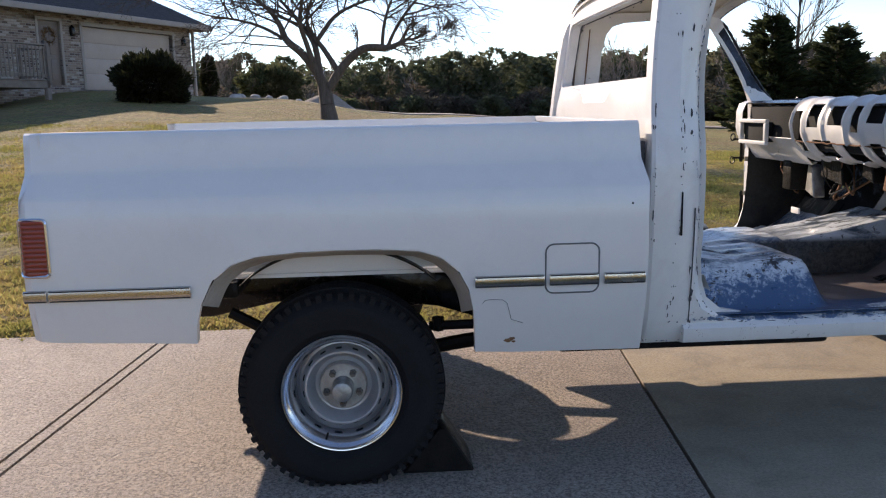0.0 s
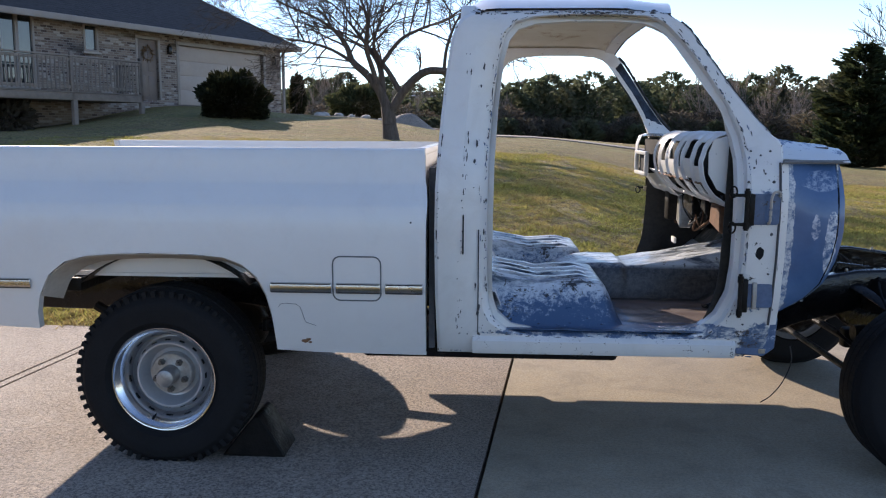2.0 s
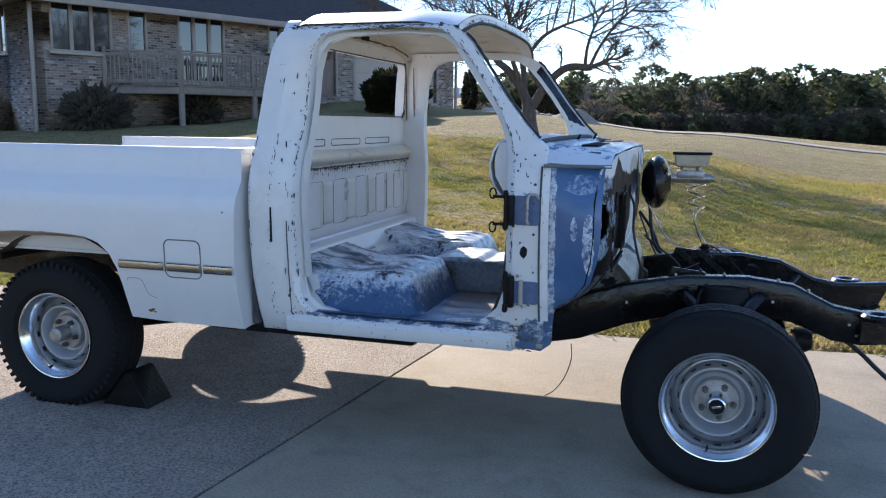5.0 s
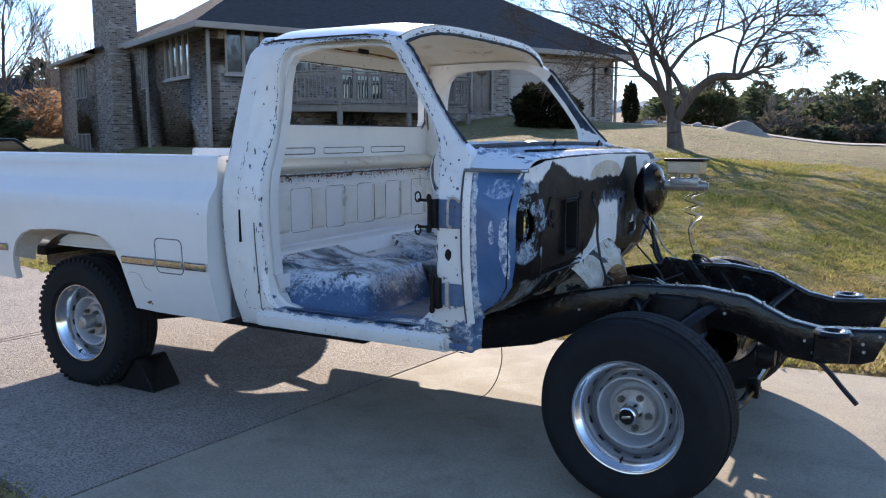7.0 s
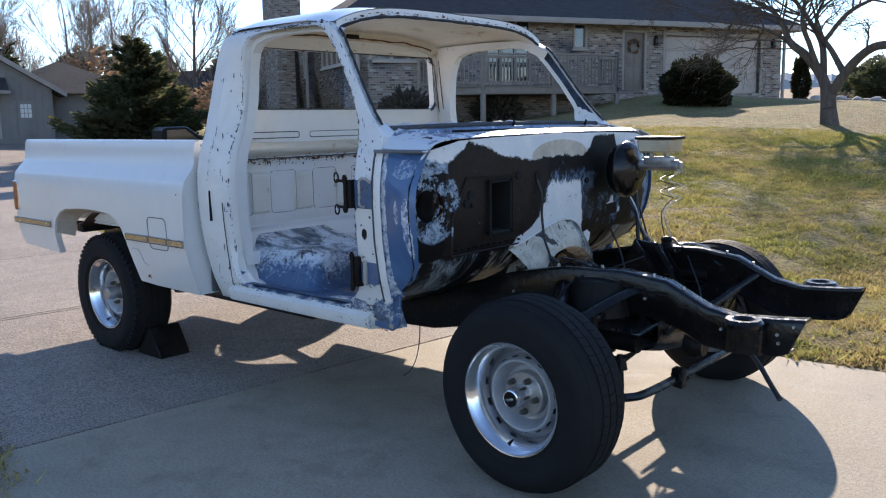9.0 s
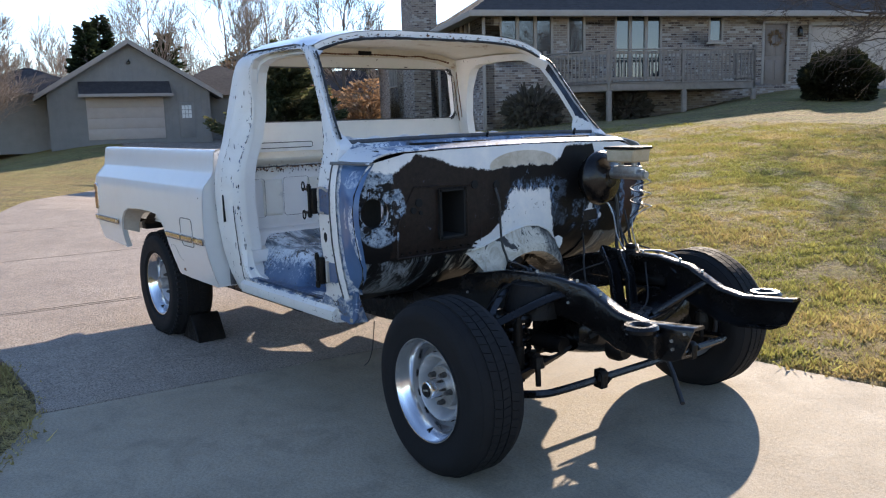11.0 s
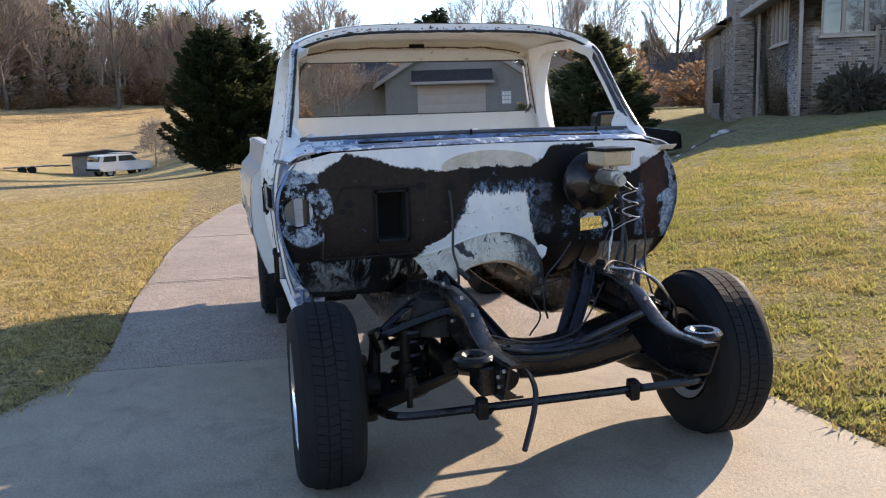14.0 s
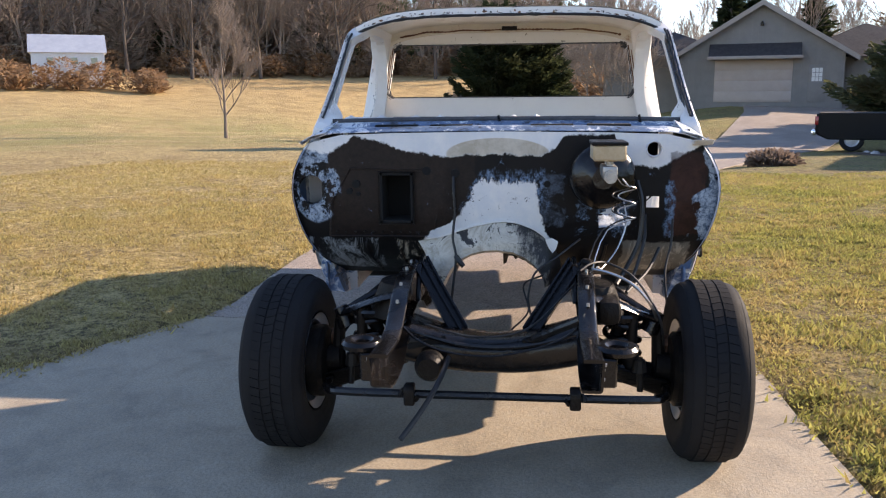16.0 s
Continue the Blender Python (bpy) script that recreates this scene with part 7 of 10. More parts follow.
def tread_bm(R=0.347, W=0.232):
    """Raised tread blocks in five ribs with staggered sipes."""
    verts, faces = [], []
    n = 64
    for rib, (y0, y1) in enumerate(((0.016, 0.049), (0.054, 0.090), (0.096, 0.131), (0.137, 0.173), (0.178, 0.211))):
        for k in range(n):
            a0 = 2 * math.pi * (k + 0.08 + 0.33 * (rib % 3)) / n
            a1 = a0 + 2 * math.pi * 0.92 / n
            sk = 2 * math.pi * 0.25 / n * (1 if rib % 2 else -1)
            drop = 0.009 * (rib in (0, 4))
            base = len(verts)
            for rr in (R - 0.010 - drop, R + 0.0035 - drop):
                for a, y, s in ((a0, y0, 0), (a1, y0, 0), (a1, y1, 1), (a0, y1, 1)):
                    q = rr - (0.008 if (rib == 0 and y == y0) or (rib == 4 and y == y1) else 0)
                    verts.append((q * math.sin(a + s * sk), y, q * math.cos(a + s * sk)))
            for f in ((4, 5, 6, 7), (0, 1, 5, 4), (1, 2, 6, 5), (2, 3, 7, 6), (3, 0, 4, 7)):
                faces.append([base + i for i in f])
    me = bpy.data.meshes.new("tread")
    me.from_pydata(verts, [], faces)
    bm = bmesh.new()
    bm.from_mesh(me)
    bpy.data.meshes.remove(me)
    bmesh.ops.recalc_face_normals(bm, faces=bm.faces[:])
    return bm


def wheel(x, y, flip, front, camber=0.0, turn=0.0, spin=0.0):
    """A steel rally wheel, its face at the side of low y; flip turns it round."""
    R, h = (0.352, 0.345) if front else (0.358, 0.335)
    D = 0.030
    hold = part("wheel", lathe([(0.070, 0.062 + D), (0.078, 0.064 + D), (0.082, 0.086 + D), (0.100, 0.082 + D), (0.114, 0.060 + D), (0.121, 0.036 + D), (0.126, 0.029 + D), (0.132, 0.029 + D), (0.1375, 0.037 + D), (0.141, 0.066 + D), (0.147, 0.086 + D), (0.156, 0.088 + D), (0.164, 0.076 + D), (0.168, 0.060 + D), (0.168, 0.20), (0.192, 0.215), (0.197, 0.222)], 72), M_RIM, truck, "silver steel wheel with a bright trim ring", 40)
    hold.matrix_basis = Matrix.Translation((x, y, 0.345)) @ pose(0, 0, 0, camber, 0, turn + (180 if flip else 0)) @ pose(0, 0, 0, 0, spin, 0) @ Matrix.Translation((0, -0.075, 0))
    part("tyre", squash(tyre_bm(R, 0.226, 0.196, 0.0 if front else 0.012), spin, h), M_RUBBER, hold, "worn black tyre with blank sidewall", 50)
    part("tread", squash(tread_bm(R), spin, h), M_RUBBER, hold, "black tread blocks", 30)
    if not front:
        lugs = bmesh.new()
        for k in range(58):
            a = 2 * math.pi * k / 58
            box(-0.009, 0.009, -0.002, 0.02, R - 0.030 - 0.008 * (k % 2), R - 0.0055, 0, lugs)
            bmesh.ops.rotate(lugs, verts=lugs.verts[-8:], cent=(0, 0, 0), matrix=Matrix.Rotation(a, 3, "Y"))
        tagged(part("shoulder_tread", squash(lugs, spin, h), M_RUBBER, hold, "blocky rubber lugs round the tyre's shoulder", 30), kind="stuff")
    part("trim_ring", lathe([(0.162, 0.086), (0.164, 0.074), (0.170, 0.050), (0.181, 0.026), (0.192, 0.012), (0.199, 0.006), (0.2035, -0.003), (0.2075, -0.004), (0.2095, 0.004), (0.206, 0.014)], 80), M_CHROME, hold, "polished trim ring")
    part("hub_ring", lathe([(0.030, 0.050 + D), (0.036, 0.044 + D), (0.060, 0.048 + D), (0.080, 0.048 + D), (0.0845, 0.053 + D), (0.085, 0.085 + D)], 48), M_ALU, hold, "machined hub face")
    part("hub_cap", lathe([(0.0, 0.002), (0.026, 0.002), (0.0335, 0.006), (0.037, 0.016), (0.039, 0.050 + D)], 36), M_ALU if not front else M_CHROME, hold, "small bright hub cap")
    if front:
        part("cap_centre", lathe([(0.0, -0.0005), (0.026, -0.0005), (0.0285, 0.003)], 28), M_BLACK, hold, "black cap centre")
        part("badge", moved(box(-0.017, 0.017, -0.0028, -0.0003, -0.0045, 0.0045, 0.001), pose(0, 0, 0, 0, -22, 0)), M_BRIGHT, hold, "small bright bar badge")
    for k in range(5):
        a = 2 * math.pi * k / 5 + 0.3
        c = (0.0605 * math.sin(a), 0.0605 * math.cos(a))
        part("lug_nut", rod((c[0], 0.050 + D, c[1]), (c[0], 0.028 + D, c[1]), 0.0135, 0.0120, 6, rod((c[0], 0.029 + D, c[1]), (c[0], 0.018 + D, c[1]), 0.0085, 0.007, 10)), M_NUT, hold, "dark lug nut")
    for k in range(15):
        a = 2 * math.pi * k / 15
        bm = moved(box(-0.0105, 0.0105, -0.008, 0.008, -0.008, 0.0016, 0.002), Matrix.Rotation(a, 4, "Y") @ Matrix.Translation((0, 0.054 + D, 0.1405)) @ pose(0, 0, 0, -9, 0, 0))
        part("rim_slot", bm, M_DARKHOLE, hold, "dark cooling slot")
    part("valve", rod((0.0, 0.06, -0.172), (0.0, 0.02, -0.176), 0.004, n=6), M_RUBBER, hold, "black valve stem")
    return hold


wheel(-0.02, 0.02, False, False, 0, 0, 20)
wheel(-0.02, 2 * CY - 0.02, True, False, 0, 0, 40)
wheel(2.985, -0.008, False, True, 0, -1.5, 8)
wheel(2.985, 2 * CY - 0.01, True, True, 0, 0, 70)

# -- brake booster, master cylinder and loose lines --
bm = moved(lathe([(0.0, 0.0), (0.045, 0.0), (0.06, 0.012), (0.10, 0.022), (0.128, 0.045), (0.137, 0.062), (0.139, 0.072), (0.134, 0.085), (0.118, 0.115), (0.06, 0.145), (0.0, 0.15)], 40), Matrix.Translation((2.735, 1.305, 1.075)) @ pose(0, 0, 0, 0, 0, 90) @ Matrix.Diagonal((1, 1, 1, 1)))
booster = part("brake_booster", bm, M_BLACK, truck, "round black brake booster on the firewall")
bm = rod((2.72, 1.315, 1.10), (2.93, 1.315, 1.10), 0.026, n=16)
box(2.76, 2.90, 1.285, 1.345, 1.10, 1.14, 0.008, bm)
for xx in (2.79, 2.87):
    rod((xx, 1.315, 1.13), (xx, 1.315, 1.165), 0.014, n=10, bm=bm)
rod((2.93, 1.315, 1.10), (2.945, 1.315, 1.10), 0.018, n=12, bm=bm)
part("master_cylinder", bm, M_ALU, truck, "cast grey master cylinder")
bm = extrude_poly([(2.755, 1.160), (2.915, 1.160), (2.925, 1.225), (2.745, 1.225)], "y", 1.245, 1.375, None, 0.008)
reservoir = part("fluid_reservoir", bm, M_PLASTIC, truck, "yellowed plastic fluid reservoir")
part("reservoir_cap", box(2.738, 2.932, 1.24, 1.38, 1.222, 1.236, 0.004), M_GREASE, truck, "dark reservoir lid")
for k, y in enumerate((1.345, 1.365)):
    p = [Vector((2.86 + 0.03 * k, y, 1.09))]
    for j in range(40):
        a = j * 0.47
        p.append(Vector((2.85 + 0.030 * math.cos(a * 0.75) + 0.03 * k, y + 0.02 + 0.034 * math.sin(a * 0.75), 1.065 - 0.0034 * j)))
    p += [Vector((2.86, y - 0.05, 0.88)), Vector((2.90 + 0.02 * k, y - 0.10, 0.78)), Vector((2.96, y - 0.12, 0.70)), Vector((3.0, 1.24, 0.735))]
    part("brake_line", tube(spline(p, 2), 0.0028, 6), M_STEELLINE if k else M_WIRE, truck, "coiled brake line")


def cable(points, r, label, mat=None):
    return part("loose_cable", tube(spline(points, 8), r, 6), mat or M_WIRE, truck, label)


cable([(2.575, 0.665, 1.07), (2.60, 0.668, 1.0), (2.60, 0.672, 0.90), (2.62, 0.665, 0.80), (2.64, 0.68, 0.72), (2.66, 0.672, 0.62), (2.70, 0.66, 0.50)], 0.006, "black wire hanging down the firewall")
cable([(2.64, 0.68, 0.72), (2.66, 0.70, 0.70), (2.66, 0.715, 0.68)], 0.012, "black plug on a wire")
cable([(2.58, 1.46, 1.05), (2.62, 1.48, 0.95), (2.64, 1.47, 0.80), (2.68, 1.42, 0.70), (2.80, 1.36, 0.64)], 0.010, "thick black cable down the firewall")
cable([(2.56, 1.62, 0.88), (2.60, 1.61, 0.78), (2.66, 1.58, 0.66), (2.75, 1.585, 0.50)], 0.005, "thin black wire")
cable([(2.60, 1.56, 0.76), (2.70, 1.50, 0.68), (2.85, 1.40, 0.62)], 0.007, "black cable")
cable([(3.0, 1.20, 0.74), (2.95, 1.25, 0.76), (2.9, 1.32, 0.75), (2.95, 1.42, 0.70), (3.05, 1.50, 0.58), (3.02, 1.53, 0.45)], 0.005, "brake hose over the rail")
cable([(3.0, 0.50, 0.74), (3.04, 0.53, 0.70), (3.10, 0.55, 0.655)], 0.003, "bent wire stub")
cable([(2.9, 1.06, 0.70), (2.75, 0.98, 0.62), (2.8, 1.0, 0.52), (2.85, 0.93, 0.45)], 0.004, "dangling wire")
cable([(3.30, 0.71, 0.47), (3.42, 0.71, 0.475), (3.52, 0.695, 0.45), (3.585, 0.665, 0.405), (3.635, 0.63, 0.36), (3.69, 0.59, 0.315)], 0.010, "black rubber hose hanging from the frame")
cable([(2.42, 0.06, 0.50), (2.425, 0.05, 0.44), (2.40, 0.055, 0.36), (2.36, 0.06, 0.30), (2.32, 0.06, 0.27)], 0.0022, "thin wire hanging under the cab")
cable([(3.26, 0.62, 0.585), (3.24, 0.8, 0.535), (3.20, 1.0, 0.56), (3.05, 1.18, 0.70)], 0.004, "thin line lying over the crossmember")

part("steering_boot", moved(lathe([(0.0, 0.06)] + [(0.021 + (0.007 if k % 2 else 0.0), 0.055 - 0.0125 * k) for k in range(9)] + [(0.0, -0.05)], 18), Matrix.Translation((2.92, 1.225, 0.715)) @ pose(0, 0, 0, 78, 0, 12)), M_GREASE, truck, "ribbed black rubber boot on the steering shaft")
cable([(2.62, 1.22, 0.80), (2.72, 1.12, 0.74), (2.80, 1.03, 0.69), (2.84, 1.00, 0.60), (2.86, 1.01, 0.52)], 0.0045, "black wire looping below the tunnel")
cable([(2.96, 1.25, 0.74), (3.02, 1.32, 0.735), (3.06, 1.40, 0.70), (3.05, 1.47, 0.62), (3.02, 1.50, 0.55)], 0.006, "pale brake hose over the far rail", M_STEELLINE)
cable([(2.60, 1.40, 0.98), (2.66, 1.41, 0.88), (2.72, 1.37, 0.78), (2.84, 1.30, 0.72), (2.95, 1.27, 0.745)], 0.004, "bright line down to the frame", M_STEELLINE)
cable([(2.57, 1.50, 0.90), (2.64, 1.49, 0.80), (2.70, 1.45, 0.68), (2.78, 1.40, 0.58)], 0.008, "thick black hose")
part("frame_strut", tube([Vector((3.38, 1.205, 0.655)), Vector((3.32, 1.12, 0.60)), Vector((3.24, 0.99, 0.515))], 0.017, 10), M_BLACK, truck, "black strut from the rail to the crossmember")
cable([(3.30, 0.53, 0.60), (3.34, 0.60, 0.55), (3.33, 0.72, 0.50), (3.32, 0.90, 0.49), (3.30, 1.10, 0.54), (3.28, 1.22, 0.62)], 0.0045, "thin brake line along the crossmember", M_BLACK)
both("bump_stop", lambda: rod((2.99, 0.40, 0.47), (2.99, 0.37, 0.53), 0.022, 0.034, 12), M_RUBBER, truck, "rubber bump stop on the frame")
both("brake_hose", lambda: tube(spline([(2.93, 0.48, 0.70), (2.90, 0.40, 0.66), (2.90, 0.31, 0.58), (2.92, 0.25, 0.47), (2.95, 0.20, 0.42)], 6), 0.0055, 6), M_RUBBER, truck, "rubber brake hose to the wheel")
both("caliper", lambda: extrude_poly([(2.83, 0.30), (2.86, 0.24), (2.93, 0.22), (2.95, 0.44), (2.88, 0.46), (2.83, 0.40)], "y", 0.145, 0.215, None, 0.012), M_RUST, truck, "rusty brake caliper behind the wheel")
both("tie_rod_end", lambda: rod((2.80, 0.30, 0.29), (2.80, 0.30, 0.34), 0.022, 0.018, 10, rod((2.80, 0.30, 0.31), (2.80, 0.40, 0.31), 0.019, n=10)), M_GREASE, truck, "tie rod end joint")


def flakes_along(path, normal, spread, count, seed, long=0.010, wide=0.0032):
    """Irregular chips scattered along a line on a sheet that faces normal."""
    rg3 = random.Random(seed)
    nrm = Vector(normal).normalized()
    pts = [Vector(p) for p in path]
    verts, faces = [], []
    for _ in range(count):
        i = rg3.randrange(len(pts) - 1)
        t = (pts[i + 1] - pts[i]).normalized()
        b = nrm.cross(t).normalized()
        c = pts[i].lerp(pts[i + 1], rg3.random()) + b * rg3.gauss(0, spread)
        a, w = 0.002 + long * rg3.random() ** 2.5, 0.0012 + wide * rg3.random() ** 2
        base = len(verts)
        for k in range(7):
            q = 2 * math.pi * k / 7
            r = rg3.uniform(0.55, 1.3)
            verts.append(c + t * math.cos(q) * a * r + b * math.sin(q) * w * r)
        faces.append(list(range(base, base + 7)))
    bm = bmesh.new()
    vs = [bm.verts.new(v) for v in verts]
    for f in faces:
        bm.faces.new([vs[k] for k in f])
    return bm


def chips(name, path, normal, spread, count, seed, mat, parent, label, **k):
    tagged(part(name, flakes_along(path, normal, spread, count, seed, **k), mat, parent, label), kind="stuff")


line = [Vector((roof_xy(1.0, w)[0] + 0.004, roof_xy(1.0, w)[1], roof_z(1.0, w) - 0.028)) for w in [-0.93 + 1.86 * k / 24 for k in range(25)]]
chips("header_chips", line, (1, 0, 0), 0.008, 50, 31, M_SEAM, truck, "dark chips along the windscreen header", long=0.016, wide=0.005)
chips("header_rust", line, (1, 0, 0), 0.008, 70, 32, M_RUST, truck, "rust spots along the windscreen header", long=0.014, wide=0.005)
line = [Vector((x + 0.81 * 0.008, lerp(CAB_Y, z) + 0.014, z + 0.58 * 0.008)) for x, z in PILLAR]
chips("pillar_chips", line, (0.81, 0, 0.58), 0.008, 60, 33, M_SEAM, truck, "dark chips down the windscreen pillar", long=0.009)
chips("pillar_chips", [Vector((p.x, 2 * CY - p.y, p.z)) for p in line], (0.81, 0, 0.58), 0.008, 60, 34, M_SEAM, truck, "dark chips down the windscreen pillar", long=0.009)
chips("window_rim_chips", [Vector((p.x + 0.003, p.y, p.z)) for p in rim_pts + rim_pts[:1]], (1, 0, 0), 0.008, 300, 35, M_SEAM, cab_back, "dark chips round the rear window opening", long=0.018, wide=0.004)
chips("seam_rust", [Vector((1.1455, 0.05 + 1.64 * k / 30, 1.142)) for k in range(31)], (1, 0, 0), 0.007, 260, 36, M_RUST, cab_back, "rust along the back wall's seam", long=0.012, wide=0.007)
chips("seam_chips", [Vector((1.1445, 0.05 + 1.64 * k / 30, 1.128)) for k in range(31)], (1, 0, 0), 0.012, 150, 37, M_SEAM, cab_back, "dark drips below the back wall's seam", long=0.004, wide=0.014)
line = [Vector((x, lerp(CAB_Y, 1.758) - 0.0022, 1.758)) for x in [1.18 + 0.68 * k / 12 for k in range(13)]]
chips("roof_edge_chips", line, (0, -1, 0), 0.006, 130, 38, M_SEAM, cab_near, "dark chips along the roof edge", long=0.014)
ob = part("rim_flake_rest", flakes(110, 14, ("rim", "rim", "near")), M_SEAM, cab_near, "dark chips along the cab frame's outer edge")
ob["kind"] = "stuff"

# -- wheel chock --
def chock():
    bm = extrude_poly([(0.20, 0.0), (0.46, 0.0), (0.45, 0.025), (0.36, 0.165), (0.335, 0.17), (0.29, 0.115)], "y", 0.0, 0.19, None, 0.006)
    bmesh.ops.translate(bm, vec=(-0.02, 0.01, 0.009), verts=bm.verts[:])
    return thing("wheel_chock", bm, M_GREASE, "dark wedge-shaped wheel chock in front of the rear tyre", "chock")


chock()

# ---- the brick house on the rise ----
def brickwork_mat():
    n = Nodes("brickwork")
    s = n.xyz()
    c = n.t.nodes.new("ShaderNodeCombineXYZ")
    n.set(c, 0, n.math("ADD", s[0], s[1])), n.set(c, 1, s[2])
    b = n.t.nodes.new("ShaderNodeTexBrick")
    b.offset, b.squash = 0.5, 1.0
    n.set(b, "Vector", c.outputs[0]), n.set(b, "Scale", 1.0)
    n.set(b, "Color1", (0, 0, 0, 1)), n.set(b, "Color2", (1, 1, 1, 1)), n.set(b, "Mortar", (0.5, 0.5, 0.5, 1))
    n.set(b, "Mortar Size", 0.010), n.set(b, "Mortar Smooth", 0.2), n.set(b, "Bias", 0.0), n.set(b, "Brick Width", 0.225), n.set(b, "Row Height", 0.077)
    col = n.mix(n.step(b.outputs["Color"], 0.0, 0.8), (0.17, 0.115, 0.09), (0.31, 0.235, 0.185))
    col = n.mix(n.step(b.outputs["Color"], 0.84, 0.88), col, (0.43, 0.37, 0.32))
    col = n.mix(n.step(b.outputs["Color"], 0.16, 0.12), col, (0.085, 0.055, 0.048))
    col = n.mix(n.math("MULTIPLY", n.step(n.noise(1.1, 5), 0.4, 0.65), 0.3), col, (0.25, 0.21, 0.18))
    col = n.mix(b.outputs["Fac"], col, (0.33, 0.29, 0.25))
    return n.done(col, 0.9, 0, n.math("SUBTRACT", n.noise(50, 3), n.math("MULTIPLY", b.outputs["Fac"], 1.5)), 0.6, 0.01)


M_BRICKWORK = brickwork_mat()
HOUSE = pose(-15.5, 16.55, 0, 0, 0, 64.28)
house = empty("brick_house", "brown brick house with dark hip roof and wooden deck", "house", m=HOUSE)


def wall_cells(length, z0, z1, holes, thick, axis="x", at=0.0):
    """A wall along x (or y) with rectangular openings right through it."""
    us = sorted({0.0, length} | {h[0] for h in holes} | {h[1] for h in holes})
    zs = sorted({z0, z1} | {h[2] for h in holes} | {h[3] for h in holes})
    bm = bmesh.new()
    for a, b in zip(us, us[1:]):
        for c, d in zip(zs, zs[1:]):
            m, w = (a + b) / 2, (c + d) / 2
            if any(h[0] < m < h[1] and h[2] < w < h[3] for h in holes):
                continue
            if axis == "x":
                box(a, b, at, at + thick, c, d, 0, bm)
            else:
                box(at, at + thick, a, b, c, d, 0, bm)
    bmesh.ops.remove_doubles(bm, verts=bm.verts[:], dist=1e-4)
    return bm


FRONT_HOLES = [(0.5, 2.35, 3.28, 4.82), (2.85, 3.5, 3.3, 4.7), (4.55, 6.3, 2.55, 4.76), (8.05, 8.62, 3.78, 4.68), (10.25, 11.15, 2.3, 4.4), (12.12, 16.75, 2.17, 4.33)]
WING_X = -0.23
SIDE_HOLES = [(1.9, 4.6, 3.28, 5.02)]
part("wall", wall_cells(17.85, 0.3, 4.72, FRONT_HOLES, 0.3), M_BRICKWORK, house, "brown and tan brick front wall")
part("wall", wall_cells(6.8, 0.3, 4.72, SIDE_HOLES, 0.3, "y", 0.0), M_BRICKWORK, house, "brown and tan brick gable wall")
part("wall", box(17.55, 17.85, 0.3, 6.9, 0.3, 4.72), M_BRICKWORK, house, "brown brick end wall")
bm = wall_cells(4.3, 0.3, 5.0, [(2.2, 2.62, 3.2, 4.72)], 0.3, "y", 0.0)
part("wall", moved(bm, Matrix.Translation((0.5, 6.8, 0))), M_BRICKWORK, house, "recessed brick wall beside the chimney")
bm = wall_cells(8.2, 0.3, 4.9, [(2.02, 4.32, 3.07, 4.62), (1.82, 4.62, 0.35, 1.44)], 0.3, "y", 0.0)
part("wing_wall", moved(bm, Matrix.Translation((WING_X, 13.98, 0))), M_BRICKWORK, house, "brick wing with small windows")
part("wall", box(WING_X, 8.4, 21.88, 22.18, 0.3, 4.9), M_BRICKWORK, house, "brick end wall of the wing")
part("wall", box(0.8, 17.55, 6.9, 7.2, 0.3, 4.68), M_BRICKWORK, house, "rear wall")
bm = box(WING_X - 0.03, 0.85, 11.1, 13.98, 0.2, 8.9)
box(WING_X - 0.10, 0.92, 11.03, 14.05, 8.9, 9.1, 0, bm)
part("chimney", bm, M_BRICKWORK, house, "wide brick chimney stack")


def window(x0, x1, z0, z1, side, panes, label="taupe framed window with glass panes"):
    """A framed window in the front (side False) or in the gable wall."""
    f = 0.07
    bm = bmesh.new()
    for a, b, c, d in ((x0, x1, z0, z0 + f), (x0, x1, z1 - f, z1), (x0, x0 + f, z0 + f, z1 - f), (x1 - f, x1, z0 + f, z1 - f)):
        box(a, b, -0.03, 0.10, c, d, 0.008, bm)
    for k in range(1, panes):
        c = x0 + (x1 - x0) * k / panes
        box(c - f * 0.75, c + f * 0.75, -0.02, 0.09, z0 + f, z1 - f, 0.006, bm)
    turn = pose(0, 0, 0, 0, 0, 90) @ Matrix.Diagonal((1, -1, 1, 1)) if side else Matrix.Identity(4)
    fr = part("window_frame", moved(bm, turn), M_TRIM, house, label)
    for k in range(panes):
        a = x0 + (x1 - x0) * k / panes + 0.05
        b = x0 + (x1 - x0) * (k + 1) / panes - 0.05
        part("pane", moved(box(a, b, 0.045, 0.055, z0 + 0.05, z1 - 0.05), turn), M_GLASS, fr, "dark reflecting window pane")
        part("blind", moved(box(a, b, 0.10, 0.11, z0 + (z1 - z0) * (0.05 if k == 1 else 0.35), z1 - 0.05), turn), M_BLIND, fr, "pale blind behind the glass")
    part("window_sill", moved(box(x0 - 0.06, x1 + 0.06, -0.09, 0.05, z0 - 0.07, z0 - 0.002, 0.008), turn), M_MORTAR, fr, "pale stone sill")


window(0.5, 2.35, 3.28, 4.82, False, 3)
window(2.85, 3.5, 3.3, 4.7, False, 1)
window(4.55, 6.3, 2.55, 4.76, False, 3, "glass patio doors in taupe frames")
window(8.05, 8.62, 3.78, 4.68, False, 1)
window(1.9, 4.6, 3.28, 5.02, True, 4)
door = part("door", box(10.25, 11.15, 0.10, 0.15, 2.3, 4.4, 0.01), M_DOOR, house, "brown front door with a dried wreath")
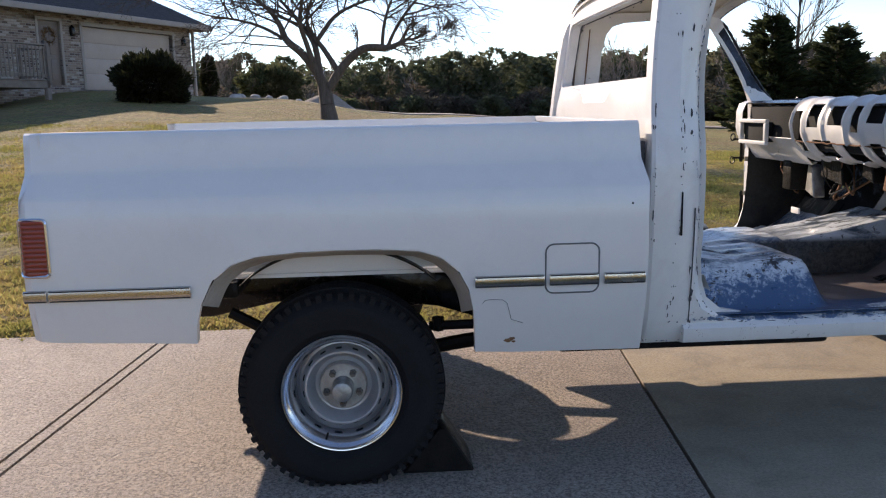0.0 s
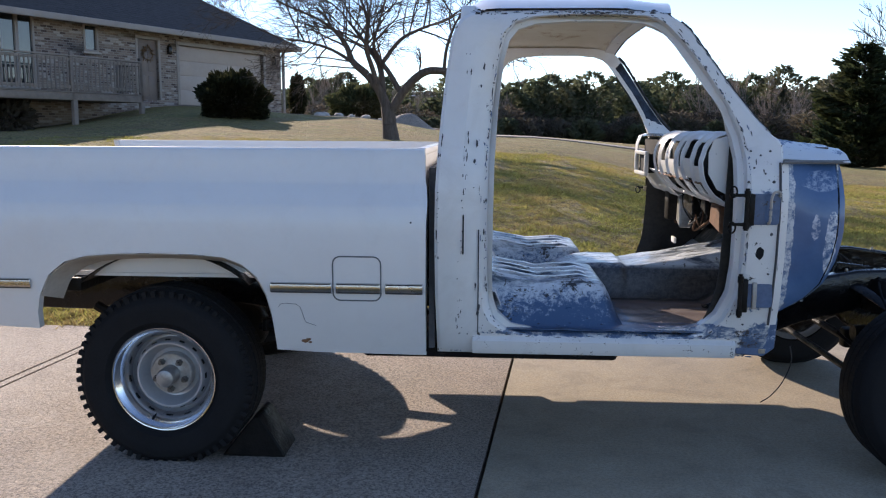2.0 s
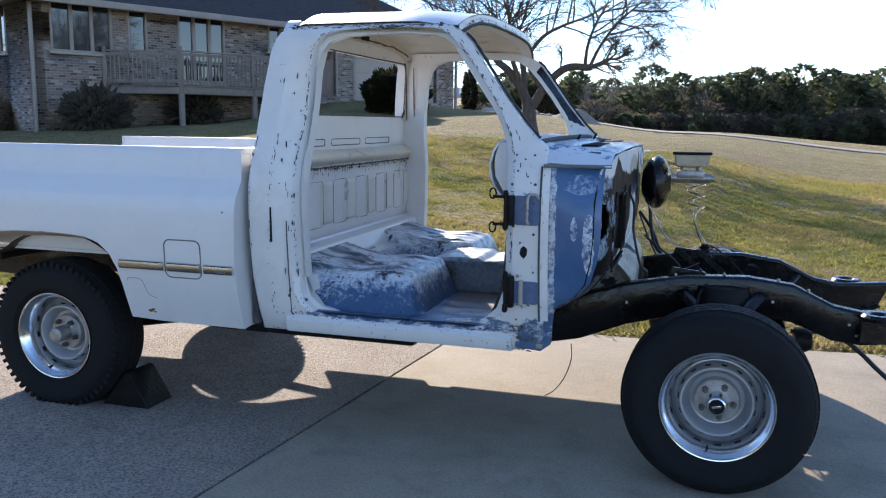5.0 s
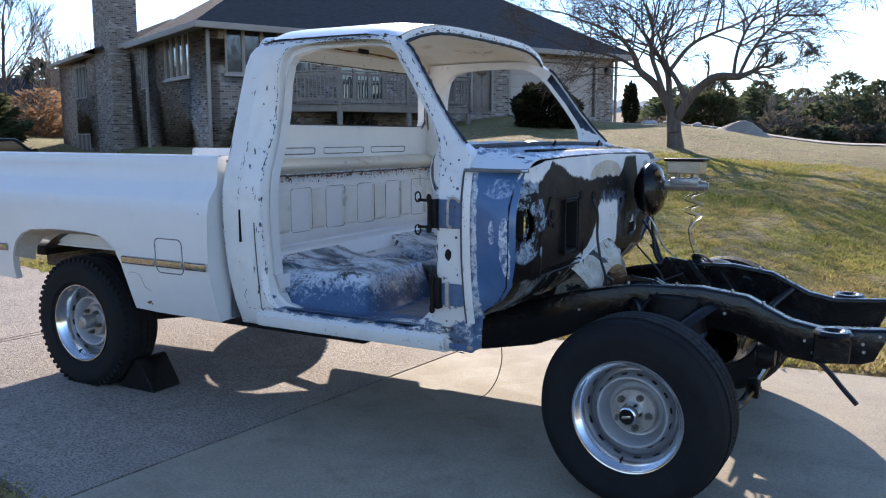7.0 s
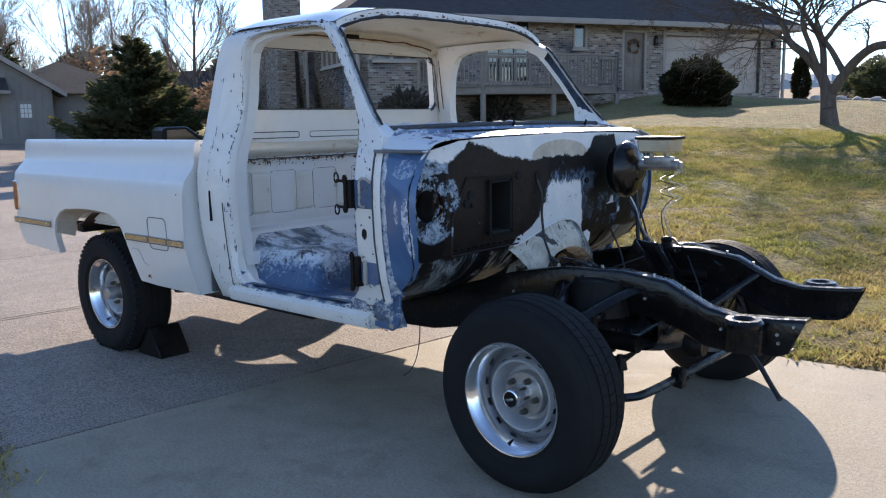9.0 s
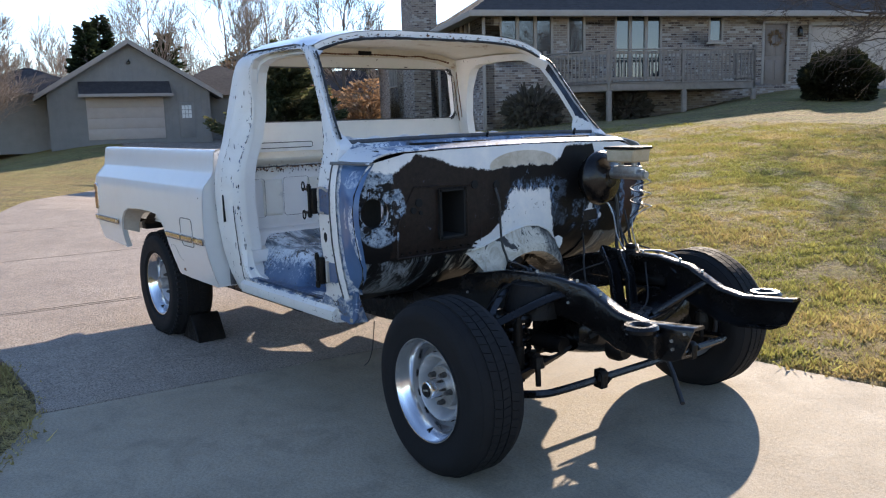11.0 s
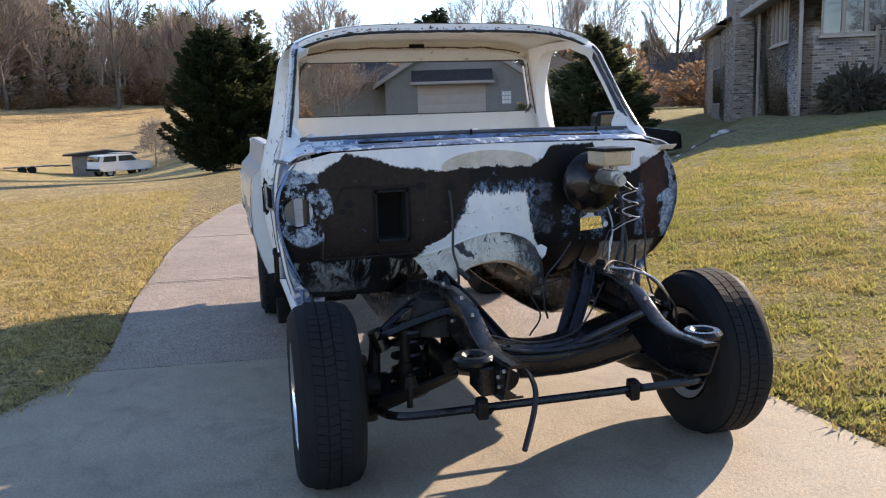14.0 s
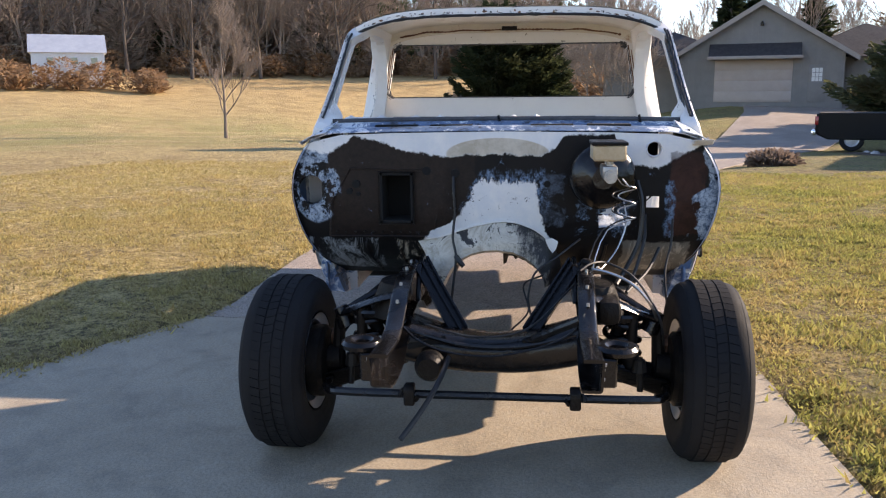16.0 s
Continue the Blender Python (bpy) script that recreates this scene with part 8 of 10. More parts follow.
for z0, z1 in ((2.45, 3.15), (3.3, 4.25)):
    for x0 in (10.35, 10.75):
        part("door_panel", box(x0, x0 + 0.3, 0.085, 0.105, z0, z1, 0.012), M_DOOR, door, "raised panel")
part("door_frame", box(10.15, 10.25, -0.02, 0.12, 2.3, 4.5, 0.01, box(11.15, 11.25, -0.02, 0.12, 2.3, 4.5, 0.01, box(10.15, 11.25, -0.02, 0.12, 4.4, 4.5, 0.01))), M_TRIM, door, "taupe door frame")
bm = bmesh.new()
rw = random.Random(7)
for k in range(90):
    a = rw.random() * 6.283
    c = Vector((10.7 + 0.22 * math.cos(a), 0.02, 3.9 + 0.22 * math.sin(a)))
    d = Vector((rw.uniform(-1, 1), rw.uniform(-0.6, 0.1), rw.uniform(-1, 1))).normalized() * 0.11
    rod(c - d, c + d, 0.008, 0.003, 4, bm)
part("wreath", bm, M_RUSSET, door, "round wreath of dry brown twigs")
gdoor = part("garage_door", box(12.12, 16.75, 0.16, 0.20, 2.17, 4.33), M_GARAGE, house, "beige sectional garage door")
for k in range(4):
    part("door_section", box(12.14, 16.73, 0.135, 0.165, 2.19 + k * 0.535, 2.19 + k * 0.535 + 0.522, 0.012), M_GARAGE, gdoor, "flat door section")
part("garage_frame", box(12.0, 12.12, -0.03, 0.2, 2.17, 4.46, 0.01, box(16.75, 16.87, -0.03, 0.2, 2.17, 4.46, 0.01, box(12.0, 16.87, -0.03, 0.2, 4.33, 4.46, 0.01))), M_TRIM, house, "taupe garage door frame")
for x in (11.62, 17.35):
    part("wall_lamp", box(x - 0.07, x + 0.07, -0.14, 0.0, 3.95, 4.22, 0.02, rod((x, -0.07, 4.22), (x, -0.07, 4.32), 0.09, 0.02, 6)), M_BLACK, house, "small black wall lamp")


def hip_roof(x0, x1, y0, y1, ze, pitch, th=0.14):
    d = min(x1 - x0, y1 - y0) / 2
    zr = ze + d * pitch
    if x1 - x0 > y1 - y0:
        r0, r1 = (x0 + d, (y0 + y1) / 2, zr), (x1 - d, (y0 + y1) / 2, zr)
        quads = [((x0, y0), (x1, y0), r1, r0), ((x1, y1), (x0, y1), r0, r1), ((x1, y0), (x1, y1), r1), ((x0, y1), (x0, y0), r0)]
    else:
        r0, r1 = ((x0 + x1) / 2, y0 + d, zr), ((x0 + x1) / 2, y1 - d, zr)
        quads = [((x0, y0), (x1, y0), r0), ((x1, y1), (x0, y1), r1), ((x1, y0), (x1, y1), r1, r0), ((x0, y1), (x0, y0), r0, r1)]
    bm = bmesh.new()
    for q in quads:
        a, b = Vector((*q[0], ze)), Vector((*q[1], ze))
        up = [Vector(p) for p in q[2:]]
        # courses of shingles, each lapping the next
        slope = (up[0] - b if len(up) == 2 else up[0] - (a + b) / 2)
        n = 30
        left = up[-1] if len(up) == 2 else up[0]
        right = up[0]
        nrm = (b - a).cross(right - a).normalized()
        prev = None
        for k in range(n):
            f0, f1 = k / n, (k + 1) / n
            lo = [bm.verts.new(a.lerp(left, f0)), bm.verts.new(b.lerp(right, f0))] if prev is None else prev
            mid = [bm.verts.new(a.lerp(left, f0) + nrm * 0.004), bm.verts.new(b.lerp(right, f0) + nrm * 0.004)]
            bm.faces.new((lo[0], lo[1], mid[1], mid[0]))
            hi = [bm.verts.new(a.lerp(left, f1)), bm.verts.new(b.lerp(right, f1))]
            bm.faces.new((mid[0], mid[1], hi[1], hi[0]))
            prev = hi
    bmesh.ops.remove_doubles(bm, verts=bm.verts[:], dist=0.0015)
    return bm


roof_ob = part("roof", hip_roof(-0.65, 18.5, -0.65, 7.4, 4.75, 0.62), M_SHINGLE, house, "dark asphalt shingle hip roof")
part("wing_roof", hip_roof(-0.72, 8.8, 12.0, 22.6, 4.96, 0.45), M_SHINGLE, house, "dark shingle roof of the wing")
part("link_roof", hip_roof(0.04, 8.8, 5.6, 14.4, 5.06, 0.45), M_SHINGLE, house, "dark shingle roof over the recessed wall")
bm = box(-0.65, 18.5, -0.67, -0.55, 4.58, 4.78, 0.02)
box(-0.67, -0.55, -0.6, 7.4, 4.58, 4.78, 0.02, bm)
box(18.4, 18.52, -0.6, 7.4, 4.58, 4.78, 0.02, bm)
part("gutter", bm, M_TRIM, house, "taupe gutter along the eaves")
part("soffit", box(-0.6, 18.45, -0.6, 7.35, 4.70, 4.74), M_TRIM, house, "taupe soffit")
part("wing_soffit", box(-0.68, 8.7, 14.06, 22.5, 4.90, 4.95, 0, box(-0.75, -0.65, 14.06, 22.6, 4.84, 5.0)), M_TRIM, house, "taupe wing eaves")
part("link_soffit", box(0.06, 8.7, 7.42, 11.02, 5.0, 5.05, 0, box(0.0, 0.1, 7.42, 11.02, 4.92, 5.10)), M_TRIM, house, "taupe eaves over the recessed wall")
for x, y in ((-0.06, -0.06), (-0.06, 6.72), (17.95, -0.05)):
    part("downspout", box(x - 0.05, x + 0.05, y - 0.05, y + 0.05, 0.6, 4.6, 0.01), M_TRIM, house, "pale downspout pipe")
for x, y0, y1, z0, z1, n in ((WING_X, 16.0, 18.3, 3.07, 4.62, 3), (WING_X, 15.8, 18.6, 0.35, 1.44, 3), (0.5, 9.0, 9.42, 3.2, 4.72, 1)):
    bm = box(x - 0.04, x + 0.1, y0, y1, z0, z0 + 0.07)
    box(x - 0.04, x + 0.1, y0, y1, z1 - 0.07, z1, 0, bm)
    for k in range(n + 1):
        y = y0 + 0.035 + (y1 - y0 - 0.07) * k / n
        box(x - 0.035, x + 0.095, y - 0.035, y + 0.035, z0 + 0.06, z1 - 0.06, 0, bm)
    w = part("window_frame", bm, M_TRIM, house, "taupe window frame")
    for k in range(n):
        a, b = (y0 + 0.035 + (y1 - y0 - 0.07) * q / n for q in (k, k + 1))
        part("pane", box(x + 0.05, x + 0.06, a + 0.03, b - 0.03, z0 + 0.06, z1 - 0.06), M_GLASS, w, "dark window pane")
        part("blind", box(x + 0.13, x + 0.14, a + 0.03, b - 0.03, z0 + 0.4 * (z1 - z0), z1 - 0.06), M_BLIND, w, "pale blind behind the glass")

# deck on posts
deck = empty("timber_deck", "weathered grey timber deck on posts before the house", "deck", m=HOUSE)
part("deck_frame", extrude_poly([(2.05, 0), (3.5, -2.0), (8.65, -2.0), (8.65, 0)], "z", 2.12, 2.34, None, 0.01), M_DECK, deck, "grey deck rim joists")
for k in range(14):
    y = -0.08 - k * 0.14
    x0 = lerp([(-2.0, 3.47), (0, 2.05)], y)
    part("deck_board", box(x0 - 0.02, 8.68, y - 0.13, y, 2.345, 2.375, 0.004), M_DECK, deck, "weathered deck board")
for x, y in ((3.5, -1.95), (6.1, -1.95), (8.6, -1.95)):
    part("deck_post", box(x - 0.07, x + 0.07, y - 0.07, y + 0.07, 0.6, 2.12, 0.01), M_DECK, deck, "square timber deck post")


def railing(p, q):
    a, b = Vector((*p, 0)), Vector((*q, 0))
    L = (b - a).length
    m = Matrix.Translation(a) @ Matrix.Rotation(math.atan2((b - a).y, (b - a).x), 4, "Z")
    part("handrail", moved(box(0, L, -0.07, 0.07, 3.38, 3.42, 0.006, box(0, L, -0.025, 0.025, 3.26, 3.35, 0.004)), m), M_DECK, deck, "flat grey handrail")
    part("bottom_rail", moved(box(0, L, -0.02, 0.02, 2.46, 2.55, 0.004), m), M_DECK, deck, "lower rail")
    n = int(L / 0.135)
    for k in range(n):
        x = (k + 0.5) * L / n
        part("baluster", moved(box(x - 0.019, x + 0.019, -0.045, -0.018, 2.42, 3.34), m), M_DECK, deck, "slim baluster")
    for x in (0.0, L * 0.5, L) if L > 3 else (0.0, L):
        part("rail_post", moved(box(x - 0.05, x + 0.05, -0.05, 0.05, 2.12, 3.52, 0.008), m), M_DECK, deck, "rail post")


railing((2.05, -0.05), (3.5, -1.95))
railing((3.5, -1.95), (8.6, -1.95))
railing((8.6, -1.95), (8.6, -0.9))

# ---- trees ----
def sticks(segs, sides):
    """Tapered prisms for (p, q, r, s) rows; returns vertices and faces."""
    p = np.array([s[0] for s in segs], float)
    q = np.array([s[1] for s in segs], float)
    r = np.array([[s[2], s[3]] for s in segs], float)
    d = q - p
    d /= np.linalg.norm(d, axis=1, keepdims=True) + 1e-9
    ref = np.where(np.abs(d[:, 2:3]) > 0.9, np.array([[1.0, 0, 0]]), np.array([[0, 0, 1.0]]))
    a = np.cross(d, ref)
    a /= np.linalg.norm(a, axis=1, keepdims=True) + 1e-9
    b = np.cross(d, a)
    ang = np.arange(sides) * 2 * np.pi / sides
    ring = np.cos(ang)[None, :, None] * a[:, None, :] + np.sin(ang)[None, :, None] * b[:, None, :]
    v = np.concatenate([p[:, None, :] + ring * r[:, 0][:, None, None], q[:, None, :] + ring * r[:, 1][:, None, None]], 1)
    base = np.arange(len(segs))[:, None, None] * 2 * sides
    k = np.arange(sides)
    f = np.stack([k, (k + 1) % sides, (k + 1) % sides + sides, k + sides], 1)[None] + base
    return v.reshape(-1, 3), f.reshape(-1, 4)


def grow(rg, p, d, length, r, level, out, spread, up, taper=0.72, wig=0.18, kids=(2, 4), least=0.006, ratio=(0.55, 0.85)):
    """A limb as a wiggling run of segments, with side shoots."""
    n = 4 if level > 1 else 3
    step = length / n
    for k in range(n):
        d = (d + Vector((rg.uniform(-wig, wig), rg.uniform(-wig, wig), rg.uniform(-wig, wig) + up * 0.12))).normalized()
        q = p + d * step
        r2 = max(least * 0.5, r * (taper ** (1 / n)))
        out.append((tuple(p), tuple(q), r, r2, level))
        p, r = q, r2
        if level > 0 and k > 0 or (level > 0 and k == 0 and level < 3):
            if rg.random() < 0.75:
                side = d.cross(Vector((rg.uniform(-1, 1), rg.uniform(-1, 1), rg.uniform(-1, 1)))).normalized()
                nd = (d * (1 - spread) + side * spread + Vector((0, 0, up * 0.25))).normalized()
                grow(rg, p, nd, length * rg.uniform(*ratio), max(least, r * rg.uniform(0.45, 0.65)), level - 1, out, spread, up, taper, wig * 1.15, kids, least, ratio)
    if level > 0:
        for _ in range(rg.randint(*kids)):
            side = d.cross(Vector((rg.uniform(-1, 1), rg.uniform(-1, 1), rg.uniform(-1, 1)))).normalized()
            s = spread * rg.uniform(0.6, 1.2)
            nd = (d * (1 - s) + side * s + Vector((0, 0, up * 0.2))).normalized()
            grow(rg, p, nd, length * rg.uniform(*ratio), max(least, r * rg.uniform(0.6, 0.8)), level - 1, out, spread, up, taper, wig * 1.15, kids, least, ratio)


def tree_parts(name, segs, bark, label, at, group="", cut=0.03):
    """A bare tree: the trunk with its thick limbs, and the crown of thin twigs."""
    t = empty(name, label, "tree", group, Matrix.Translation(at))
    thick = [s for s in segs if s[2] >= cut]
    thin = [s for s in segs if s[2] < cut]
    ob = raw_mesh("trunk", *sticks(thick, 8), bark, True)
    ob.parent = t
    if thin:
        ob = raw_mesh("crown", *sticks(thin, 4), bark)
        ob.parent = t
        tagged(ob, "bare crown of fine twigs")
    return t


def yard_tree():
    rg = random.Random(21)
    out = []
    out.append(((0, 0, -0.1), (-0.05, 0.0, 0.35), 0.225, 0.175, 5))
    out.append(((-0.05, 0.0, 0.35), (-0.10, 0.05, 0.80), 0.175, 0.165, 5))

    def limb(pts, r0, r1, shoots, reach):
        """A main limb along (x, y, z) points, with side shoots from its outer part."""
        line = spline(pts, 4)
        n = len(line) - 1
        for k in range(n):
            a, b = r0 + (r1 - r0) * k / n, r0 + (r1 - r0) * (k + 1) / n
            out.append((tuple(line[k]), tuple(line[k + 1]), a, b, 4))
        for k in range(shoots):
            f = 0.42 + 0.58 * (k + rg.random()) / shoots
            i = min(int(f * n), n - 1)
            d = (line[i + 1] - line[i]).normalized()
            side = d.cross(Vector((rg.uniform(-1, 1), rg.uniform(-1, 1), rg.uniform(-0.6, 1)))).normalized()
            nd = (d * 0.45 + side * 0.75 + Vector((0, 0, 0.22))).normalized()
            grow(rg, line[i], nd, reach * rg.uniform(0.7, 1.15), 0.017 + 0.010 * rg.random(), 3, out, 0.42, 0.02, wig=0.16, kids=(1, 2), least=0.0042, ratio=(0.5, 0.8))
        grow(rg, line[-1], (line[-1] - line[-2]).normalized(), reach, r1 * 0.9, 4, out, 0.42, 0.05, wig=0.16, kids=(2, 3), least=0.0042, ratio=(0.55, 0.8))
    # the low limb that bends out level and ends in a cut, with two shoots standing on it
    limb([(0.02, 0, 0.72), (0.30, -0.05, 1.15), (0.62, -0.12, 1.48), (0.95, -0.2, 1.64), (1.40, -0.22, 1.62), (1.50, -0.22, 1.64)], 0.115, 0.075, 2, 0.4)
    limb([(1.30, -0.22, 1.65), (1.36, -0.25, 2.15), (1.52, -0.15, 2.65), (1.70, -0.05, 3.0)], 0.045, 0.022, 7, 1.0)
    limb([(1.42, -0.22, 1.65), (1.66, -0.35, 2.1), (2.05, -0.5, 2.6), (2.5, -0.7, 2.95)], 0.045, 0.022, 7, 1.0)
    limb([(1.46, -0.22, 1.64), (1.65, -0.15, 1.70), (1.95, -0.05, 1.74)], 0.035, 0.018, 2, 0.5)
    # left stems
    limb([(-0.12, 0.02, 0.80), (-0.28, 0.02, 1.15), (-0.58, -0.05, 1.55), (-0.92, -0.1, 1.85), (-1.06, -0.1, 2.2), (-1.30, -0.15, 2.55), (-1.65, -0.2, 2.8)], 0.125, 0.035, 9, 1.15)
    limb([(-0.20, 0.05, 1.0), (-0.28, 0.15, 1.70), (-0.50, 0.3, 2.1), (-0.85, 0.5, 2.55), (-1.15, 0.75, 2.9)], 0.085, 0.03, 9, 1.1)
    limb([(-0.26, 0.0, 1.1), (-0.45, -0.2, 1.75), (-0.56, -0.4, 2.2), (-0.48, -0.6, 2.7), (-0.55, -0.8, 3.1)], 0.07, 0.028, 9, 1.1)
    limb([(0.25, -0.05, 1.10), (-0.05, 0.05, 1.60), (-0.28, 0.1, 1.92), (-0.45, 0.15, 2.3), (-0.30, 0.3, 2.9)], 0.075, 0.028, 9, 1.1)
    limb([(-0.22, 0.08, 1.85), (0.20, 0.1, 2.38), (0.65, 0.25, 2.65), (1.15, 0.4, 2.85)], 0.055, 0.025, 8, 1.1)
    limb([(-0.85, -0.1, 1.80), (-1.45, 0.1, 2.15), (-2.05, 0.3, 2.35), (-2.6, 0.4, 2.45)], 0.045, 0.02, 9, 1.0)
    return out


TREE_AT = Vector((-1.2, 17.4, land(-1.2, 17.4)))
tree_parts("yard_tree", yard_tree(), M_BARK, "bare spreading yard tree with a forked dark trunk", TREE_AT)
bm = bmesh.new()
bmesh.ops.create_circle(bm, cap_ends=True, segments=40, radius=1.05)
bmesh.ops.subdivide_edges(bm, edges=bm.edges[:], cuts=2)
bmesh.ops.triangulate(bm, faces=bm.faces[:])
moved(bm, Matrix.Translation(TREE_AT))
for v in bm.verts:
    v.co.x = TREE_AT.x + (v.co.x - TREE_AT.x) * (1 + 0.25 * noise.noise(v.co * 1.7))
    v.co.z = land(v.co.x, v.co.y) + 0.03 + 0.03 * noise.noise(v.co * 4) - 0.05 * smooth01(((v.co - TREE_AT).length - 0.75) / 0.3)
thing("mulch_bed", bm, M_MULCH, "dark mulch bed round the yard tree", "mulch", kind="structure")


def simple_bare(seed, height, r, level=4, spread=0.34, up=0.5, twig=0.012):
    rg = random.Random(seed)
    out = []
    p = Vector((0, 0, -0.2))
    d = Vector((0, 0, 1))
    rr = r
    n = 7
    for k in range(n):
        d = (d + Vector((rg.uniform(-0.07, 0.07), rg.uniform(-0.07, 0.07), 0.1))).normalized()
        q = p + d * (height * 0.75 / n)
        out.append((tuple(p), tuple(q), rr, rr * 0.85, 5))
        rr *= 0.85
        p = q
        if k >= 1:
            for _ in range(2):
                a = rg.random() * 6.283
                nd = Vector((math.cos(a) * spread * 2.2, math.sin(a) * spread * 2.2, 0.9)).normalized()
                grow(rg, p, nd, height * (0.24 - 0.012 * k), rr * 0.45, level - 2, out, spread, up, kids=(2, 3), least=twig)
    grow(rg, p, d, height * 0.2, rr * 0.8, level - 2, out, spread, up, kids=(2, 3), least=twig)
    return out


def place_bare(name, seed, x, y, height, r, bark, label, level=4, twig=0.01, **k):
    return tree_parts(name, simple_bare(seed, height, r, level, twig=twig, **k), bark, label, Vector((x, y, land(x, y))), cut=r * 0.3)


place_bare("young_tree", 3, -35.9, -14.8, 6.2, 0.11, M_BARK_PALE, "slim young bare tree standing in the field", 5, 0.006, spread=0.30, up=0.55)
place_bare("bare_tree", 5, -57.6, 37.0, 12.5, 0.24, M_BARK, "bare tree before the far brown house", 5, 0.012)
place_bare("bare_tree", 8, -47.0, 21.6, 9.6, 0.15, M_BARK_WOODS, "bare tree behind the spruce", 5, 0.010)
place_bare("bare_tree", 18, -48.0, 17.2, 9.4, 0.14, M_BARK_WOODS, "bare tree behind the spruce", 5, 0.010)
place_bare("bare_tree", 19, -49.0, 25.5, 9.8, 0.15, M_BARK_WOODS, "bare tree behind the spruce", 5, 0.010)
place_bare("bare_tree", 9, 19.5, 36.0, 7.2, 0.2, M_BARK, "bare tree behind the cedar", 4, 0.012)
place_bare("bare_tree", 15, -48.0, 7.0, 9.5, 0.25, M_BARK_WOODS, "tall bare tree at the field's edge", 4, 0.02)
place_bare("spreading_shrub", 31, -67.0, -5.4, 3.9, 0.10, M_BARK_WOODS, "low spreading bare shrub beside the shed", 5, 0.012, spread=0.62, up=0.15)
for k, (x, y, h) in enumerate(((-37.4, 4.6, 6.2), (-38.6, 6.0, 6.8), (-36.8, 5.6, 5.2), (-39.2, 3.9, 6.4))):
    place_bare("bare_shrub", 40 + k, x, y, h, 0.07, M_BARK_WOODS, "thicket of bare spreading stems", 5, 0.010, spread=0.38, up=0.4)


def tufts(rg, n, where, size, droop, flat=0.35):
    """n small leaf tufts: where() gives a place and an outward way."""
    P = np.zeros((n, 3))
    D = np.zeros((n, 3))
    for i in range(n):
        P[i], D[i] = where(rg)
    rs = np.random.RandomState(rg.randint(0, 10 ** 6))
    D = D + rs.uniform(-0.45, 0.45, D.shape)
    D[:, 2] -= droop
    D /= np.linalg.norm(D, axis=1, keepdims=True)
    S = np.cross(D, rs.uniform(-1, 1, D.shape))
    S /= np.linalg.norm(S, axis=1, keepdims=True) + 1e-9
    L = size * rs.uniform(0.6, 1.4, (n, 1))
    v = np.stack([P - S * L * flat * 0.5, P + S * L * flat * 0.5, P + D * L + S * L * 0.10, P + D * L - S * L * 0.10], 1)
    return v.reshape(-1, 3), np.arange(4 * n).reshape(n, 4)


M_SPRUCE_SOFT = leaf_mat("olive_spruce_needles", (0.045, 0.060, 0.030), (0.125, 0.130, 0.058), (0.11, 0.095, 0.05), 0.5)


def conifer(name, seed, x, y, h, w, label, n=9000, mat=None, size=0.22, lean=0.0, taper=0.72, vary=(0.62, 1.18), lift=0.0):
    rg = random.Random(seed)
    t = empty(name, label, "tree", m=Matrix.Translation((x, y, land(x, y))))
    ob = raw_mesh("trunk", *sticks([((0, 0, -0.2), (0, 0, h * 0.5), 0.03 * h, 0.02 * h), ((0, 0, h * 0.5), (0, 0, h * 0.97), 0.02 * h, 0.004 * h)], 8), M_BARK, True)
    ob.parent = t
    boughs = []
    z = 0.03 * h
    while z < 0.97 * h:
        f = z / h
        for _ in range(rg.randint(6, 9)):
            a = rg.random() * 6.283
            L = w / 2 * ((1 - f) ** taper * rg.uniform(*vary) * (0.80 if f < 0.06 else 1.0) + 0.03)
            boughs.append((z + rg.uniform(-0.02, 0.02) * h, a, L, rg.uniform(-0.10, 0.28) + lift))
        z += h * (0.030 + 0.012 * rg.random())
    total = sum(b[2] for b in boughs)
    cum, acc = [], 0.0
    for b in boughs:
        acc += b[2] / total
        cum.append(acc)

    def where(r):
        z, a, L, rise = boughs[min(int(np.searchsorted(cum, r.random())), len(boughs) - 1)]
        s = r.random() ** 0.62
        fan = 0.20 * L * (1 - 0.55 * s) + 0.05
        u, v = r.gauss(0, fan * 0.6), r.gauss(0, 0.035 * h / 5 + 0.02)
        c, q = math.cos(a), math.sin(a)
        zz = z + L * (rise * s + 0.22 * s * s - 0.10) + v
        return (s * L * c - u * q + lean * z, s * L * q + u * c, max(0.02, zz)), (c, q, 0.35)
    ob = raw_mesh("crown", *tufts(rg, n, where, size, 0.1), mat or M_SPRUCE)
    ob.parent = t
    tagged(ob, "dense dark evergreen needles")
    return t


conifer("evergreen_tree", 1, -24.9, -0.25, 4.9, 3.9, "dense dark rounded evergreen tree beside the drive", 46000, size=0.14, taper=0.50, vary=(0.80, 1.08), lift=0.30)
conifer("evergreen_tree", 2, -25.4, 0.95, 4.6, 3.5, "dense dark rounded evergreen tree beside the drive", 40000, size=0.14, taper=0.50, vary=(0.80, 1.08), lift=0.30)
conifer("spruce_tree", 3, -29.5, 16.5, 5.1, 6.2, "broad olive spruce with loose boughs beyond the pickup", 30000, mat=M_SPRUCE_SOFT, size=0.24, taper=0.85)
conifer("cedar_tree", 4, 15.2, 29.5, 4.6, 4.2, "broad dark cedar at the lawn's edge", 16000, size=0.22)
conifer("cedar_tree", 5, 17.6, 29.0, 4.3, 3.6, "broad dark cedar at the lawn's edge", 12000, size=0.22)
conifer("spruce_tree", 6, -46.0, 12.6, 6.6, 3.0, "tall pointed spruce behind the neighbour's house", 6000, size=0.35)
